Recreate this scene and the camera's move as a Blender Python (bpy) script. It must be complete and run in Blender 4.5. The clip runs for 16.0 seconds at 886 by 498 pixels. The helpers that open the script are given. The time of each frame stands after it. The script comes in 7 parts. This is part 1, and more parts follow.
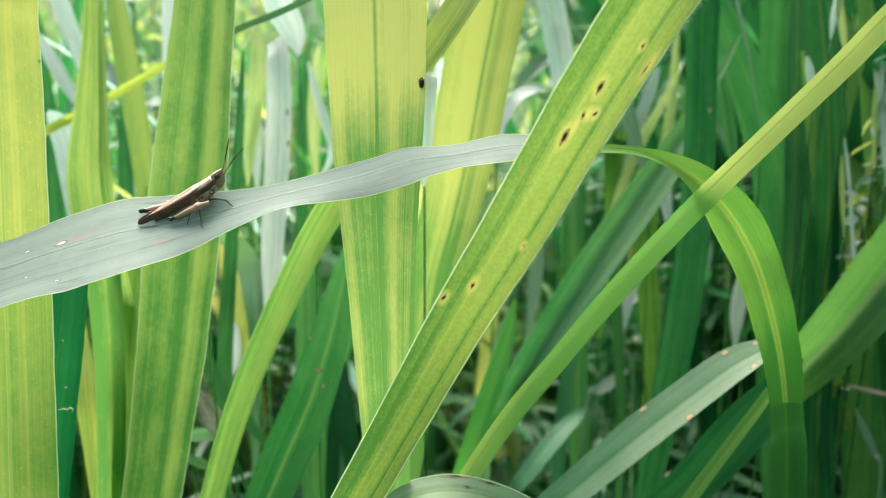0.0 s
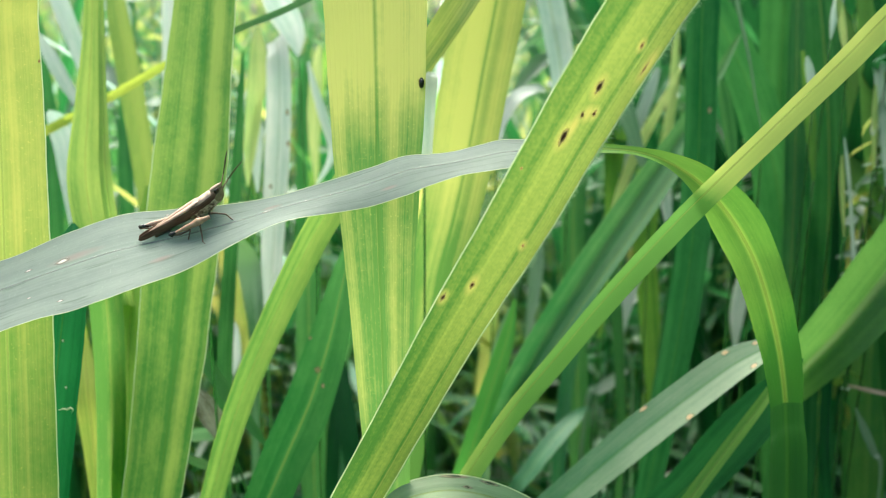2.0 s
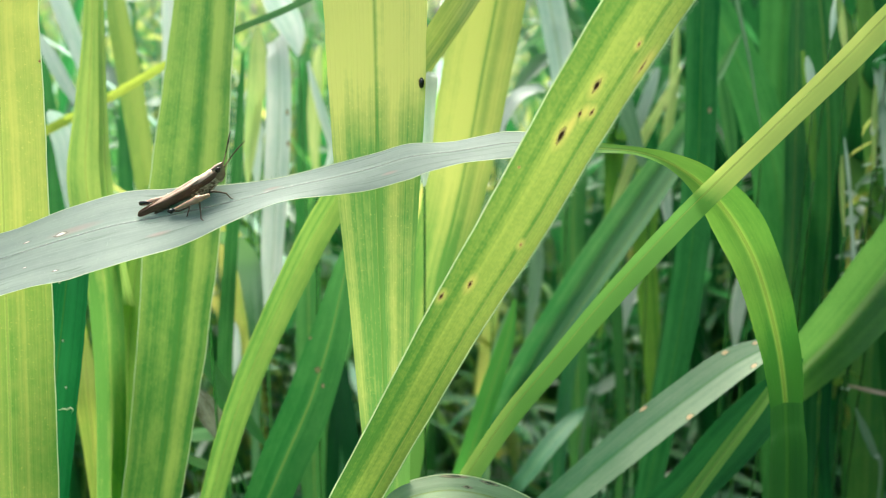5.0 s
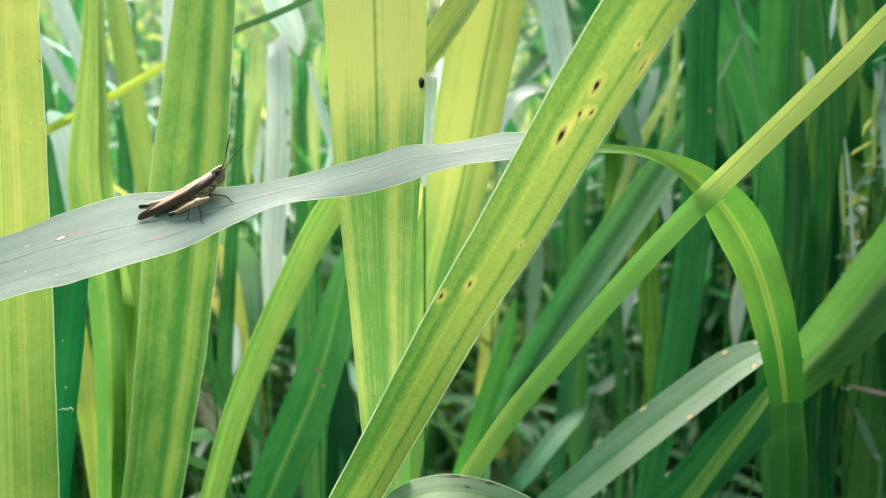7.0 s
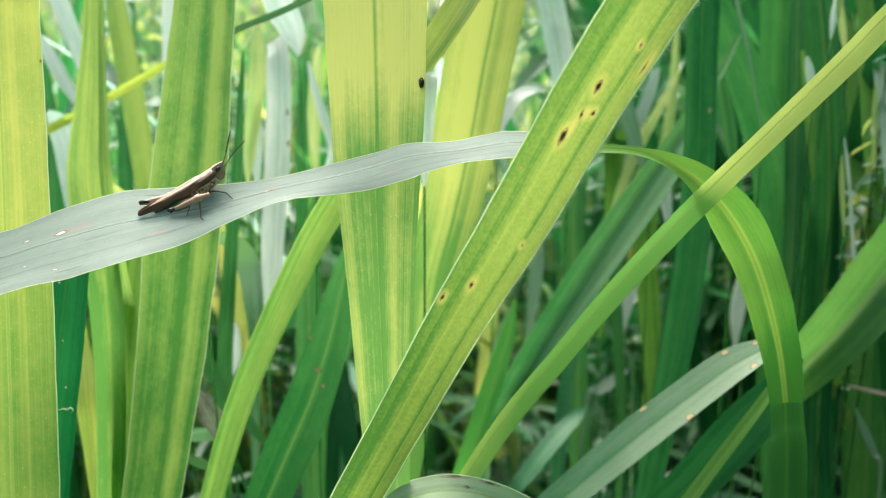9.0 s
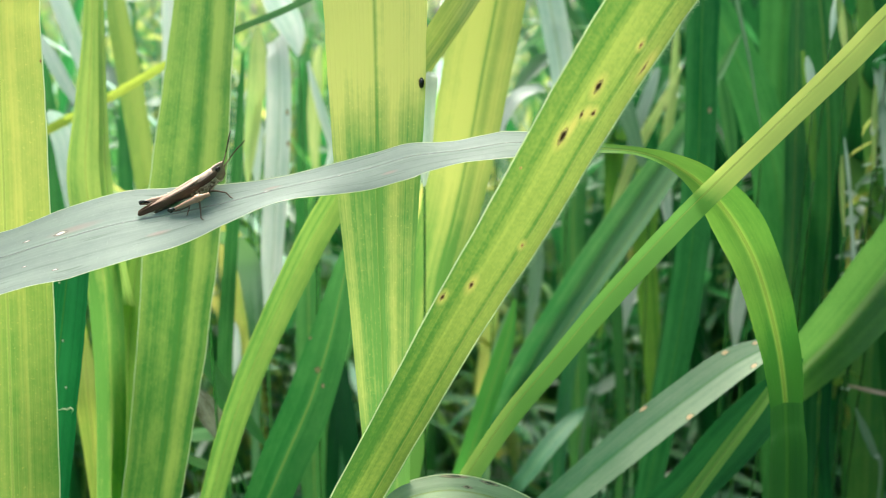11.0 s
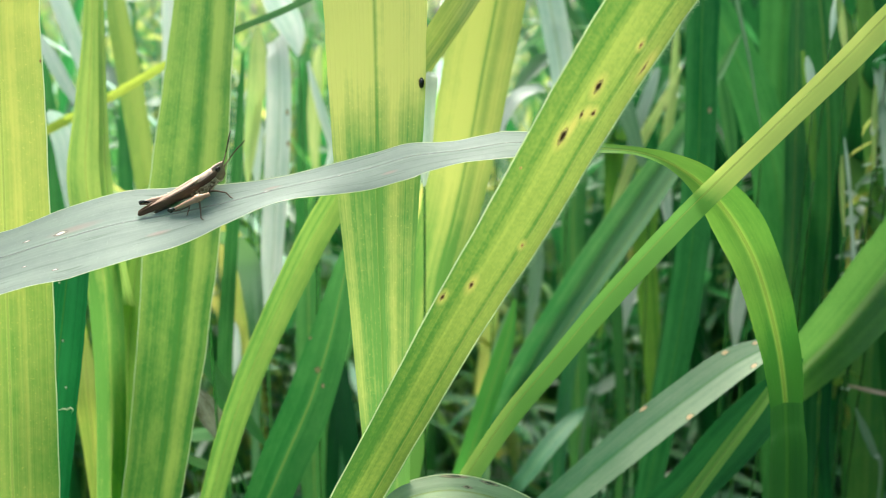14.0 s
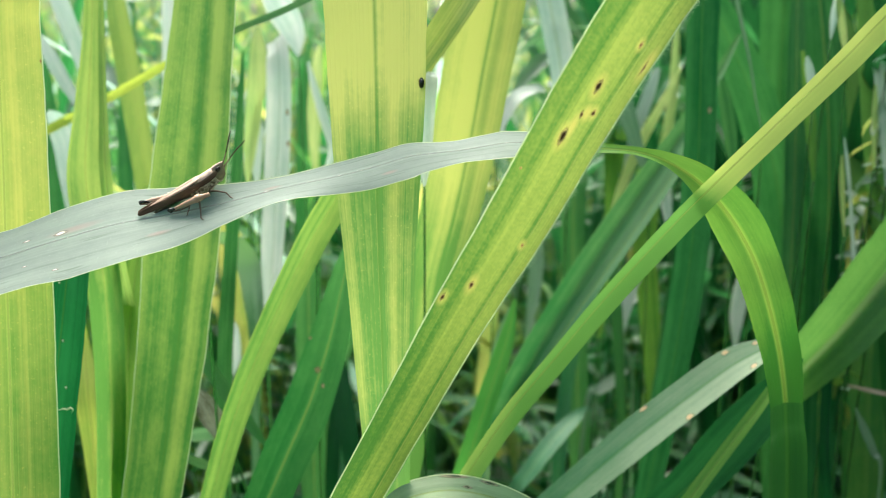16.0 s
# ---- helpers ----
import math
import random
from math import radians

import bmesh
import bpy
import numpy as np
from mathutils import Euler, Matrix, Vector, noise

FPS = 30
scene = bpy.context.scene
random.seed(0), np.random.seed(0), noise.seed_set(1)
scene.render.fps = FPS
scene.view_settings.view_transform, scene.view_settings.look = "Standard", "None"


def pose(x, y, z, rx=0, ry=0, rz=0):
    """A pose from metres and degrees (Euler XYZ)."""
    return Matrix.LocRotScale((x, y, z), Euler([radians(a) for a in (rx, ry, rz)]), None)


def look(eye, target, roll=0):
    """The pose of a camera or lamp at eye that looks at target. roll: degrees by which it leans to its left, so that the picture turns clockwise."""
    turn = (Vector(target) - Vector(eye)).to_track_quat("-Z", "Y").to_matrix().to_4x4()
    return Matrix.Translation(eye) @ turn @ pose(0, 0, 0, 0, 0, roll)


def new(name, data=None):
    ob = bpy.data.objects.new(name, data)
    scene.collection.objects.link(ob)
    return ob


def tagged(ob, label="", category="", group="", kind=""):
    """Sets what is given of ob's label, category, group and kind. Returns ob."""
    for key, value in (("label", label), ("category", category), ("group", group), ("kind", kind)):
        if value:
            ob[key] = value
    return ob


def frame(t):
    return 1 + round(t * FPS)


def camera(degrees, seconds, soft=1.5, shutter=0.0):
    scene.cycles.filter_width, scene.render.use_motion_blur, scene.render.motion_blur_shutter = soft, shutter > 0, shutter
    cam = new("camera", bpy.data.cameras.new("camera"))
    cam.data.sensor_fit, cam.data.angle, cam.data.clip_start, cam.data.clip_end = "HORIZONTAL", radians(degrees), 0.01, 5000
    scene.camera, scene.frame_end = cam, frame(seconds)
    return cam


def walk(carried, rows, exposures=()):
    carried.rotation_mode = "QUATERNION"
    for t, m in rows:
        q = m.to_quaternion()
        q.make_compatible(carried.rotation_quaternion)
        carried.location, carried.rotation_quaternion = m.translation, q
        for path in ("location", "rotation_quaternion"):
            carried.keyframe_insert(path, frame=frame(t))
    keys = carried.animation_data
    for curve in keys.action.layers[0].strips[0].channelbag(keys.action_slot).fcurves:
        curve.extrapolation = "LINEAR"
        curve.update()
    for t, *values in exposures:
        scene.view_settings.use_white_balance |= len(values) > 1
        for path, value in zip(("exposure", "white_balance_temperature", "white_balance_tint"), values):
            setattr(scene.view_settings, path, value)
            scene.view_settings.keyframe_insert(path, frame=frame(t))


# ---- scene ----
# ---- camera: hand-held phone held still over the grass, 75 cm above the soil ----
EYE = Vector((0, 0, 0.75))
TILT = radians(15)
AHEAD = Vector((0, math.cos(TILT), -math.sin(TILT)))
UPWARD = Vector((0, math.sin(TILT), math.cos(TILT)))
RIGHT = Vector((1, 0, 0))
cam = camera(60, 16.0, soft=1.0)
cam.data.dof.use_dof = True
cam.data.dof.focus_distance = 0.245
cam.data.dof.aperture_fstop = 10.5
still = look(EYE, EYE + AHEAD)
walk(cam, [(0.0, still), (16.0, still)], [(0.0, 1.22, 6300, -8), (16.0, 1.22, 6300, -8)])

# ---- light: bright hazy sky, soft high sun ----
SUN_FROM = Vector((-0.15, 0.5, 0.9)).normalized()
world = bpy.data.worlds.new("hazy_sky")
scene.world = world
world.use_nodes = True
sky = world.node_tree.nodes.new("ShaderNodeTexSky")
sky.sky_type = 'NISHITA'
sky.sun_disc = False
sky.sun_elevation = math.asin(SUN_FROM.z)
sky.sun_rotation = math.atan2(SUN_FROM.x, SUN_FROM.y)
sky.air_density, sky.dust_density, sky.ozone_density = 0.6, 8.0, 0.6
world.node_tree.links.new(sky.outputs["Color"], world.node_tree.nodes["Background"].inputs["Color"])
world.node_tree.nodes["Background"].inputs["Strength"].default_value = 0.15
sun_data = bpy.data.lights.new("sun", 'SUN')
sun_data.energy, sun_data.angle, sun_data.color = 2.6, radians(45), (1.0, 0.96, 0.88)
sun = new("sun", sun_data)
sun.matrix_world = look(SUN_FROM * 10, (0, 0, 0))


# ---- materials ----
class Nodes:
    """A short way to write node materials."""

    def __init__(self, name):
        self.mat = bpy.data.materials.new(name)
        self.mat.use_nodes = True
        self.tree = self.mat.node_tree
        self.tree.nodes.clear()
        self.out = self.tree.nodes.new("ShaderNodeOutputMaterial")

    def add(self, kind, **values):
        node = self.tree.nodes.new(kind)
        for key, value in values.items():
            target = node.inputs[key.replace("_", " ")]
            if isinstance(value, bpy.types.NodeSocket):
                self.tree.links.new(value, target)
            else:
                target.default_value = value
        return node

    def math(self, op, a, b=0.0):
        node = self.tree.nodes.new("ShaderNodeMath")
        node.operation = op
        for i, v in enumerate((a, b)):
            if isinstance(v, bpy.types.NodeSocket):
                self.tree.links.new(v, node.inputs[i])
            else:
                node.inputs[i].default_value = v
        return node.outputs[0]

    def mix(self, fac, a, b):
        node = self.tree.nodes.new("ShaderNodeMix")
        node.data_type = 'RGBA'
        for i, v in ((0, fac), (6, a), (7, b)):
            if isinstance(v, bpy.types.NodeSocket):
                self.tree.links.new(v, node.inputs[i])
            elif i == 0:
                node.inputs[i].default_value = v
            else:
                node.inputs[i].default_value = (*v, 1)
        return node.outputs[2]

    def ramp(self, fac, low, high):
        node = self.tree.nodes.new("ShaderNodeMapRange")
        self.tree.links.new(fac, node.inputs[0])
        node.inputs[1].default_value, node.inputs[2].default_value = low, high
        return node.outputs[0]

    def streaks(self, across, along, seed=0.0, detail=2.0):
        """Noise drawn out along the blade: so many cells across, so many to the metre along."""
        uv = self.tree.nodes.new("ShaderNodeUVMap")
        mapping = self.add("ShaderNodeMapping", Vector=uv.outputs[0], Scale=(across, along, 1))
        info = self.tree.nodes.new("ShaderNodeObjectInfo")
        mapping2 = self.tree.nodes.new("ShaderNodeVectorMath")
        combine = self.tree.nodes.new("ShaderNodeCombineXYZ")
        self.tree.links.new(self.math('MULTIPLY', info.outputs["Random"], 37.0), combine.inputs[2])
        combine.inputs[0].default_value = seed
        self.tree.links.new(mapping.outputs[0], mapping2.inputs[0])
        self.tree.links.new(combine.outputs[0], mapping2.inputs[1])
        node = self.add("ShaderNodeTexNoise", Vector=mapping2.outputs[0], Scale=1.0, Detail=detail)
        return node.outputs[0]

    def finish(self, shader):
        self.tree.links.new(shader, self.out.inputs[0])
        return self.mat


def leaf_material(name, dark, light, glow, through_part=0.45, rough=0.42, spec=0.5, stripes=1.0, bump=0.25, vary=0.12, mottle=0.9, coat=0.0,
                  clear=0.0, rib=None, rib_tone=(), rib_half=0.024, rib_deep=0.6, marks=(), mark_tone=(0.62, 0.52, 0.15), mark_deep=0.7, cloudy=0.45, bands=(), ripe_shade=None, foot=None, lines=0.0, contrast=1.0, beads=0.0, shade_stretch=None):
    """Grass blade: long veins of two widths, mottling, waxy gloss, light that shines through; a paler or darker rib
    at rib across, halos round leaf spots, marks of (across, metres along, half width across, half length), and the
    stretch along which shade is put in by letting less light through."""
    n = Nodes(name)
    broad = n.ramp(n.streaks(7, 2.2, 3.1), 0.32, 0.68)
    veins = n.ramp(n.streaks(40, 4.0, 9.7), 0.32, 0.68)
    fine = n.streaks(150, 14.0, 1.3)
    patch = n.ramp(n.streaks(3.0, 55.0, 5.5, 4.0), 0.35, 0.7)
    speck = n.ramp(n.streaks(38.0, 1500.0, 7.5, 2.0), 0.63, 0.73)
    info = n.tree.nodes.new("ShaderNodeObjectInfo")
    value = n.math('ADD', n.math('MULTIPLY', broad, 0.50 * stripes), n.math('MULTIPLY', veins, 0.32 * stripes))
    value = n.math('ADD', value, n.math('MULTIPLY', fine, 0.3))
    value = n.math('ADD', value, n.math('MULTIPLY', n.math('SUBTRACT', patch, 0.5), 0.3 * mottle))
    grain = n.streaks(15.0, 320.0, 4.4, 3.0)
    value = n.math('ADD', value, n.math('MULTIPLY', n.math('SUBTRACT', grain, 0.5), 0.45 * mottle))
    cloud = n.ramp(n.streaks(1.6, 7.0, 2.2, 2.0), 0.3, 0.7)
    value = n.math('ADD', value, n.math('MULTIPLY', n.math('SUBTRACT', cloud, 0.5), cloudy))
    value = n.math('ADD', value, n.math('MULTIPLY', speck, 0.5 * mottle))
    value = n.math('ADD', value, n.math('MULTIPLY', n.math('SUBTRACT', info.outputs["Random"], 0.5), vary * 3))
    uv = n.tree.nodes.new("ShaderNodeUVMap")
    place = n.add("ShaderNodeSeparateXYZ", Vector=uv.outputs[0])
    if bands:
        profile = n.tree.nodes.new("ShaderNodeValToRGB")
        while len(profile.color_ramp.elements) < len(bands):
            profile.color_ramp.elements.new(0.5)
        for stop, (at, v) in zip(profile.color_ramp.elements, bands):
            stop.position, stop.color = at, (v, v, v, 1)
        n.tree.links.new(place.outputs[0], profile.inputs[0])
        value = n.math('ADD', n.math('MULTIPLY', value, 0.5), n.math('MULTIPLY', n.math('SUBTRACT', profile.outputs[0], 0.28), 0.8))
    # tone change along the blade: ripeness, on some leaves shade painted in
    if ripe_shade:
        tone_ramp = n.ramp(place.outputs[1], ripe_shade[0], ripe_shade[1])
        tone_ramp.node.interpolation_type = 'SMOOTHERSTEP'
        value = n.math('ADD', value, n.math('MULTIPLY', n.math('SUBTRACT', tone_ramp, ripe_shade[3] if len(ripe_shade) > 3 else 0.6), ripe_shade[2]))
    # tone change at the low end, on some leaves painted shade too
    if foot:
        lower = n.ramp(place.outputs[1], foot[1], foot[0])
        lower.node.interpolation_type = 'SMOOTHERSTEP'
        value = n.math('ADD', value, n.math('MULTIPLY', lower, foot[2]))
    if contrast != 1.0:
        value = n.math('ADD', n.math('MULTIPLY', n.math('SUBTRACT', value, 0.42), contrast), 0.42)
    if beads:
        cells = n.ramp(n.streaks(19.0, 1000.0, 6.1, 0.0), 0.34, 0.66)
        value = n.math('ADD', value, n.math('MULTIPLY', n.math('SUBTRACT', cells, 0.5), beads))
    ramp = n.tree.nodes.new("ShaderNodeClamp")
    n.tree.links.new(value, ramp.inputs[0])
    fac = ramp.outputs[0]
    face = n.mix(fac, dark, light)
    shine = n.mix(fac, tuple(c * g for c, g in zip(glow, (0.27, 0.52, 0.42))), glow)
    if lines:
        scratch = n.math('MULTIPLY', n.ramp(n.streaks(26.0, 7.0, 8.8, 3.0), 0.60, 0.70), 0.6 * lines)
        dash = n.math('MULTIPLY', n.ramp(n.streaks(34.0, 42.0, 3.8, 2.0), 0.64, 0.70), lines)
        scratch = n.math('MAXIMUM', scratch, dash)
        face = n.mix(scratch, face, tuple(0.42 * c for c in dark))
    if rib is not None:
        off = n.math('ABSOLUTE', n.math('SUBTRACT', place.outputs[0], rib + 0.0))
        line = n.math('MULTIPLY', n.math('SUBTRACT', 1.0, n.ramp(off, rib_half * 0.3, rib_half)), rib_deep)
        face = n.mix(line, face, rib_tone)
        shine = n.mix(line, shine, tuple(min(1.0, 1.5 * c) for c in rib_tone))
    if marks:
        total = None
        for u, v, wide, long in marks:
            du = n.math('DIVIDE', n.math('SUBTRACT', place.outputs[0], u), wide)
            dv = n.math('DIVIDE', n.math('SUBTRACT', place.outputs[1], v), long)
            r = n.math('SQRT', n.math('ADD', n.math('MULTIPLY', du, du), n.math('MULTIPLY', dv, dv)))
            one = n.math('SUBTRACT', 1.0, n.ramp(r, 0.25, 1.0))
            total = one if total is None else n.math('MAXIMUM', total, one)
        total = n.math('MULTIPLY', total, mark_deep)
        face = n.mix(total, face, mark_tone)
        shine = n.mix(total, shine, tuple(min(1.0, 1.45 * c) for c in mark_tone))
    height = n.math('ADD', n.math('MULTIPLY', veins, 0.7), n.math('MULTIPLY', fine, 0.5))
    relief = n.add("ShaderNodeBump", Strength=bump, Distance=0.0004, Height=height)
    gloss = n.math('ADD', rough - 0.08, n.math('MULTIPLY', patch, 0.16))
    top = n.add("ShaderNodeBsdfPrincipled", Base_Color=face, Roughness=gloss, Normal=relief.outputs[0])
    top.inputs["Specular IOR Level"].default_value = spec
    top.inputs["Coat Weight"].default_value = coat
    top.inputs["Coat Roughness"].default_value = 0.35
    under = n.add("ShaderNodeBsdfTranslucent", Color=shine, Normal=relief.outputs[0])
    both = n.add("ShaderNodeMixShader", Fac=through_part)
    # imitates shade: less light comes through along this stretch
    if shade_stretch:
        dimmed = n.ramp(place.outputs[1], *shade_stretch)
        n.tree.links.new(n.math('MULTIPLY', n.math('SUBTRACT', 1.0, n.math('MULTIPLY', dimmed, 0.6)), through_part), both.inputs[0])
    n.tree.links.new(top.outputs[0], both.inputs[1])
    n.tree.links.new(under.outputs[0], both.inputs[2])
    if clear:
        open_part = n.tree.nodes.new("ShaderNodeBsdfTransparent")
        last = n.add("ShaderNodeMixShader", Fac=clear)
        n.tree.links.new(both.outputs[0], last.inputs[1])
        n.tree.links.new(open_part.outputs[0], last.inputs[2])
        both = last
    return n.finish(both.outputs[0])


def grain_material(name, dark, light, scale=400.0, rough=0.5, bump=0.3, spec=0.4, spread=(0.3, 0.7), squeeze=(1, 1, 1)):
    """Solid surface with fine and coarse mottling, in object space."""
    n = Nodes(name)
    place = n.tree.nodes.new("ShaderNodeTexCoord")
    mapped = n.add("ShaderNodeMapping", Vector=place.outputs["Object"], Scale=squeeze)
    coarse = n.add("ShaderNodeTexNoise", Vector=mapped.outputs[0], Scale=scale, Detail=4.0).outputs[0]
    small = n.add("ShaderNodeTexNoise", Vector=mapped.outputs[0], Scale=scale * 5, Detail=2.0).outputs[0]
    fac = n.ramp(n.math('ADD', n.math('MULTIPLY', coarse, 0.7), n.math('MULTIPLY', small, 0.3)), *spread)
    relief = n.add("ShaderNodeBump", Strength=bump, Distance=0.3 / scale, Height=coarse)
    shader = n.add("ShaderNodeBsdfPrincipled", Base_Color=n.mix(fac, dark, light), Roughness=rough, Normal=relief.outputs[0])
    shader.inputs["Specular IOR Level"].default_value = spec
    return n.finish(shader.outputs[0])


def spot_material(name, core, halo):
    """Leaf lesion: a dark core in a straw-coloured halo that fades into the blade."""
    n = Nodes(name)
    uv = n.tree.nodes.new("ShaderNodeUVMap")
    parts = n.add("ShaderNodeSeparateXYZ", Vector=uv.outputs[0])
    grit = n.add("ShaderNodeTexNoise", Vector=uv.outputs[0], Scale=5.0, Detail=3.0).outputs[0]
    r = n.math('ADD', parts.outputs[0], n.math('MULTIPLY', n.math('SUBTRACT', grit, 0.5), 0.5))
    color = n.mix(n.ramp(r, 0.34, 0.58), core, halo)
    shader = n.add("ShaderNodeBsdfPrincipled", Base_Color=color, Roughness=0.6)
    clear = n.tree.nodes.new("ShaderNodeBsdfTransparent")
    both = n.add("ShaderNodeMixShader", Fac=n.ramp(r, 0.52, 1.0))
    n.tree.links.new(shader.outputs[0], both.inputs[1])
    n.tree.links.new(clear.outputs[0], both.inputs[2])
    return n.finish(both.outputs[0])


# looks of grass blades: face colours in the darker and lighter veins, colour of the light that shines through
STYLES = {
    "young": dict(dark=(0.09, 0.23, 0.045), light=(0.33, 0.37, 0.11), glow=(0.74, 0.68, 0.19), through_part=0.57, stripes=1.15),
    "fresh": dict(dark=(0.038, 0.185, 0.03), light=(0.17, 0.32, 0.06), glow=(0.38, 0.60, 0.10), through_part=0.47, stripes=1.2),
    "front": dict(dark=(0.055, 0.18, 0.035), light=(0.25, 0.34, 0.07), glow=(0.51, 0.60, 0.13), through_part=0.42, stripes=1.15, mottle=3.3),
    "droop": dict(dark=(0.020, 0.120, 0.028), light=(0.17, 0.35, 0.062), glow=(0.37, 0.63, 0.10), through_part=0.38, stripes=0.7),
    "middle": dict(dark=(0.022, 0.115, 0.034), light=(0.075, 0.21, 0.060), glow=(0.17, 0.42, 0.115), through_part=0.42, spec=0.4),
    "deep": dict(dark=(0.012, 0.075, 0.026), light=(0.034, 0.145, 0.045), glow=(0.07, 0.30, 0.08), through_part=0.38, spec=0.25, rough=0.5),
    "waxy": dict(dark=(0.14, 0.21, 0.12), light=(0.30, 0.36, 0.235), glow=(0.24, 0.46, 0.14), through_part=0.25, rough=0.5, spec=0.45, stripes=0.9, bump=0.2),
    # near-white face colour paints in the sheen of the sky on blades
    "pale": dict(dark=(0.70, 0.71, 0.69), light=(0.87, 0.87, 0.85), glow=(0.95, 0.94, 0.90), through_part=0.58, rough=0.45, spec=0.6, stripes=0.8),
    "perch": dict(dark=(0.250, 0.280, 0.258), light=(0.340, 0.370, 0.345), glow=(0.20, 0.48, 0.20), through_part=0.24, rough=0.62, spec=0.25, stripes=0.6, bump=0.08, cloudy=0.25, mottle=0.9, lines=0.6),
    "silver": dict(dark=(0.20, 0.29, 0.20), light=(0.38, 0.44, 0.36), glow=(0.30, 0.50, 0.22), through_part=0.3, rough=0.4, spec=0.6),
    "dry": dict(dark=(0.22, 0.13, 0.09), light=(0.55, 0.46, 0.40), glow=(0.5, 0.4, 0.32), through_part=0.25, rough=0.7, mottle=2.0),
    # a darkened leaf look, with the shade of the clump in its colour
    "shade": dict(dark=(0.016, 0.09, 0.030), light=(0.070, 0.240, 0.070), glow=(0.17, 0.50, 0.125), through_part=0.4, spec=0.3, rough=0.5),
    # yellow leaf made paler, so that its colour holds the sunlight too
    "straw": dict(dark=(0.42, 0.55, 0.16), light=(0.66, 0.72, 0.30), glow=(0.90, 0.92, 0.36), through_part=0.55, stripes=0.9),
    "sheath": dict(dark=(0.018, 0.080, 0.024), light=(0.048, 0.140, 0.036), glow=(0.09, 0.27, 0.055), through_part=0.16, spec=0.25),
    "teal": dict(dark=(0.03, 0.13, 0.06), light=(0.10, 0.23, 0.13), glow=(0.14, 0.40, 0.15), through_part=0.35, rough=0.45, spec=0.4),
}
RIB_TONES = {"pale": (0.42, 0.50, 0.13), "dark": (0.12, 0.26, 0.05)}
YOUNG, FRESH, MIDDLE, DEEP, PALE = (leaf_material(k + "_leaf", **STYLES[k]) for k in ("young", "fresh", "middle", "deep", "pale"))
RIBS = {"pale": leaf_material("pale_rib", (0.30, 0.40, 0.12), (0.42, 0.52, 0.18), (0.7, 0.8, 0.25), 0.6, clear=0.75),
        "dark": leaf_material("dark_rib", (0.08, 0.20, 0.035), (0.15, 0.30, 0.06), (0.3, 0.5, 0.10), 0.6, clear=0.9)}
RIB_PALE = RIBS["pale"]
RIB_WAX = leaf_material("waxy_rib", (0.30, 0.33, 0.30), (0.37, 0.40, 0.37), (0.3, 0.5, 0.15), 0.15, clear=0.55)
MARGIN = leaf_material("leaf_edge", (0.55, 0.62, 0.36), (0.72, 0.78, 0.52), (0.88, 0.92, 0.6), 0.5)
WEED = leaf_material("weed_leaf", (0.022, 0.12, 0.045), (0.075, 0.24, 0.085), (0.13, 0.43, 0.13), 0.4, rough=0.4, spec=0.45)
HAIR = grain_material("hair", (0.65, 0.7, 0.45), (0.85, 0.88, 0.65), 900, 0.4)
LESION = spot_material("lesion", (0.17, 0.040, 0.016), (0.80, 0.56, 0.24))
SCAR = spot_material("scar", (0.75, 0.72, 0.66), (0.40, 0.34, 0.27))
SLIT = spot_material("torn_slit", (0.030, 0.055, 0.018), (0.50, 0.42, 0.28))
RUST = spot_material("rust_mark", (0.45, 0.28, 0.15), (0.42, 0.40, 0.22))
SOIL = grain_material("soil", (0.018, 0.013, 0.010), (0.07, 0.05, 0.035), 9.0, 0.95, 0.8)
BROWN = grain_material("brown_wing", (0.080, 0.040, 0.026), (0.225, 0.128, 0.084), 420, 0.6, 0.5, spec=0.25, squeeze=(0.25, 1, 1))
TAN = grain_material("tan_back", (0.42, 0.255, 0.19), (0.70, 0.49, 0.39), 420, 0.5, 0.4, spec=0.3, squeeze=(0.35, 1, 1))
ORANGE = grain_material("orange_thigh", (0.44, 0.235, 0.15), (0.70, 0.44, 0.31), 500, 0.4, 0.3)
SPECKLED = grain_material("speckled_thorax", (0.13, 0.075, 0.04), (0.74, 0.58, 0.41), 900, 0.5, 0.4, spread=(0.40, 0.58))
SHANK = grain_material("brown_shank", (0.07, 0.047, 0.03), (0.20, 0.14, 0.09), 800, 0.45, 0.3)
BLACK = grain_material("black_shell", (0.008, 0.007, 0.006), (0.03, 0.022, 0.018), 900, 0.25, 0.1, spec=0.6)
DARK_EYE = grain_material("dark_eye", (0.016, 0.009, 0.006), (0.06, 0.032, 0.02), 900, 0.25, 0.1, spec=0.6)
FEELER = grain_material("green_feeler", (0.05, 0.05, 0.02), (0.16, 0.15, 0.06), 900, 0.5, 0.2)
FACE = grain_material("olive_face", (0.17, 0.11, 0.06), (0.44, 0.31, 0.19), 700, 0.45, 0.3)
STALK = leaf_material("green_stalk", (0.03, 0.11, 0.03), (0.07, 0.18, 0.05), (0.12, 0.35, 0.08), 0.5, clear=0.4)
FUZZ = leaf_material("leaf_fuzz", (0.6, 0.66, 0.4), (0.75, 0.8, 0.55), (0.9, 0.92, 0.65), 0.6, clear=0.35)
# leaf green darkened so that its colour carries the clump's deep shade
CLUMP_SHADE = leaf_material("clump_shade_leaf", (0.010, 0.058, 0.022), (0.026, 0.112, 0.036), (0.05, 0.22, 0.06), 0.35, rough=0.5, spec=0.25)
SHADY, SILVERY = (leaf_material(k + "_leaf", **STYLES[v]) for k, v in (("shady", "teal"), ("silvery", "silver")))
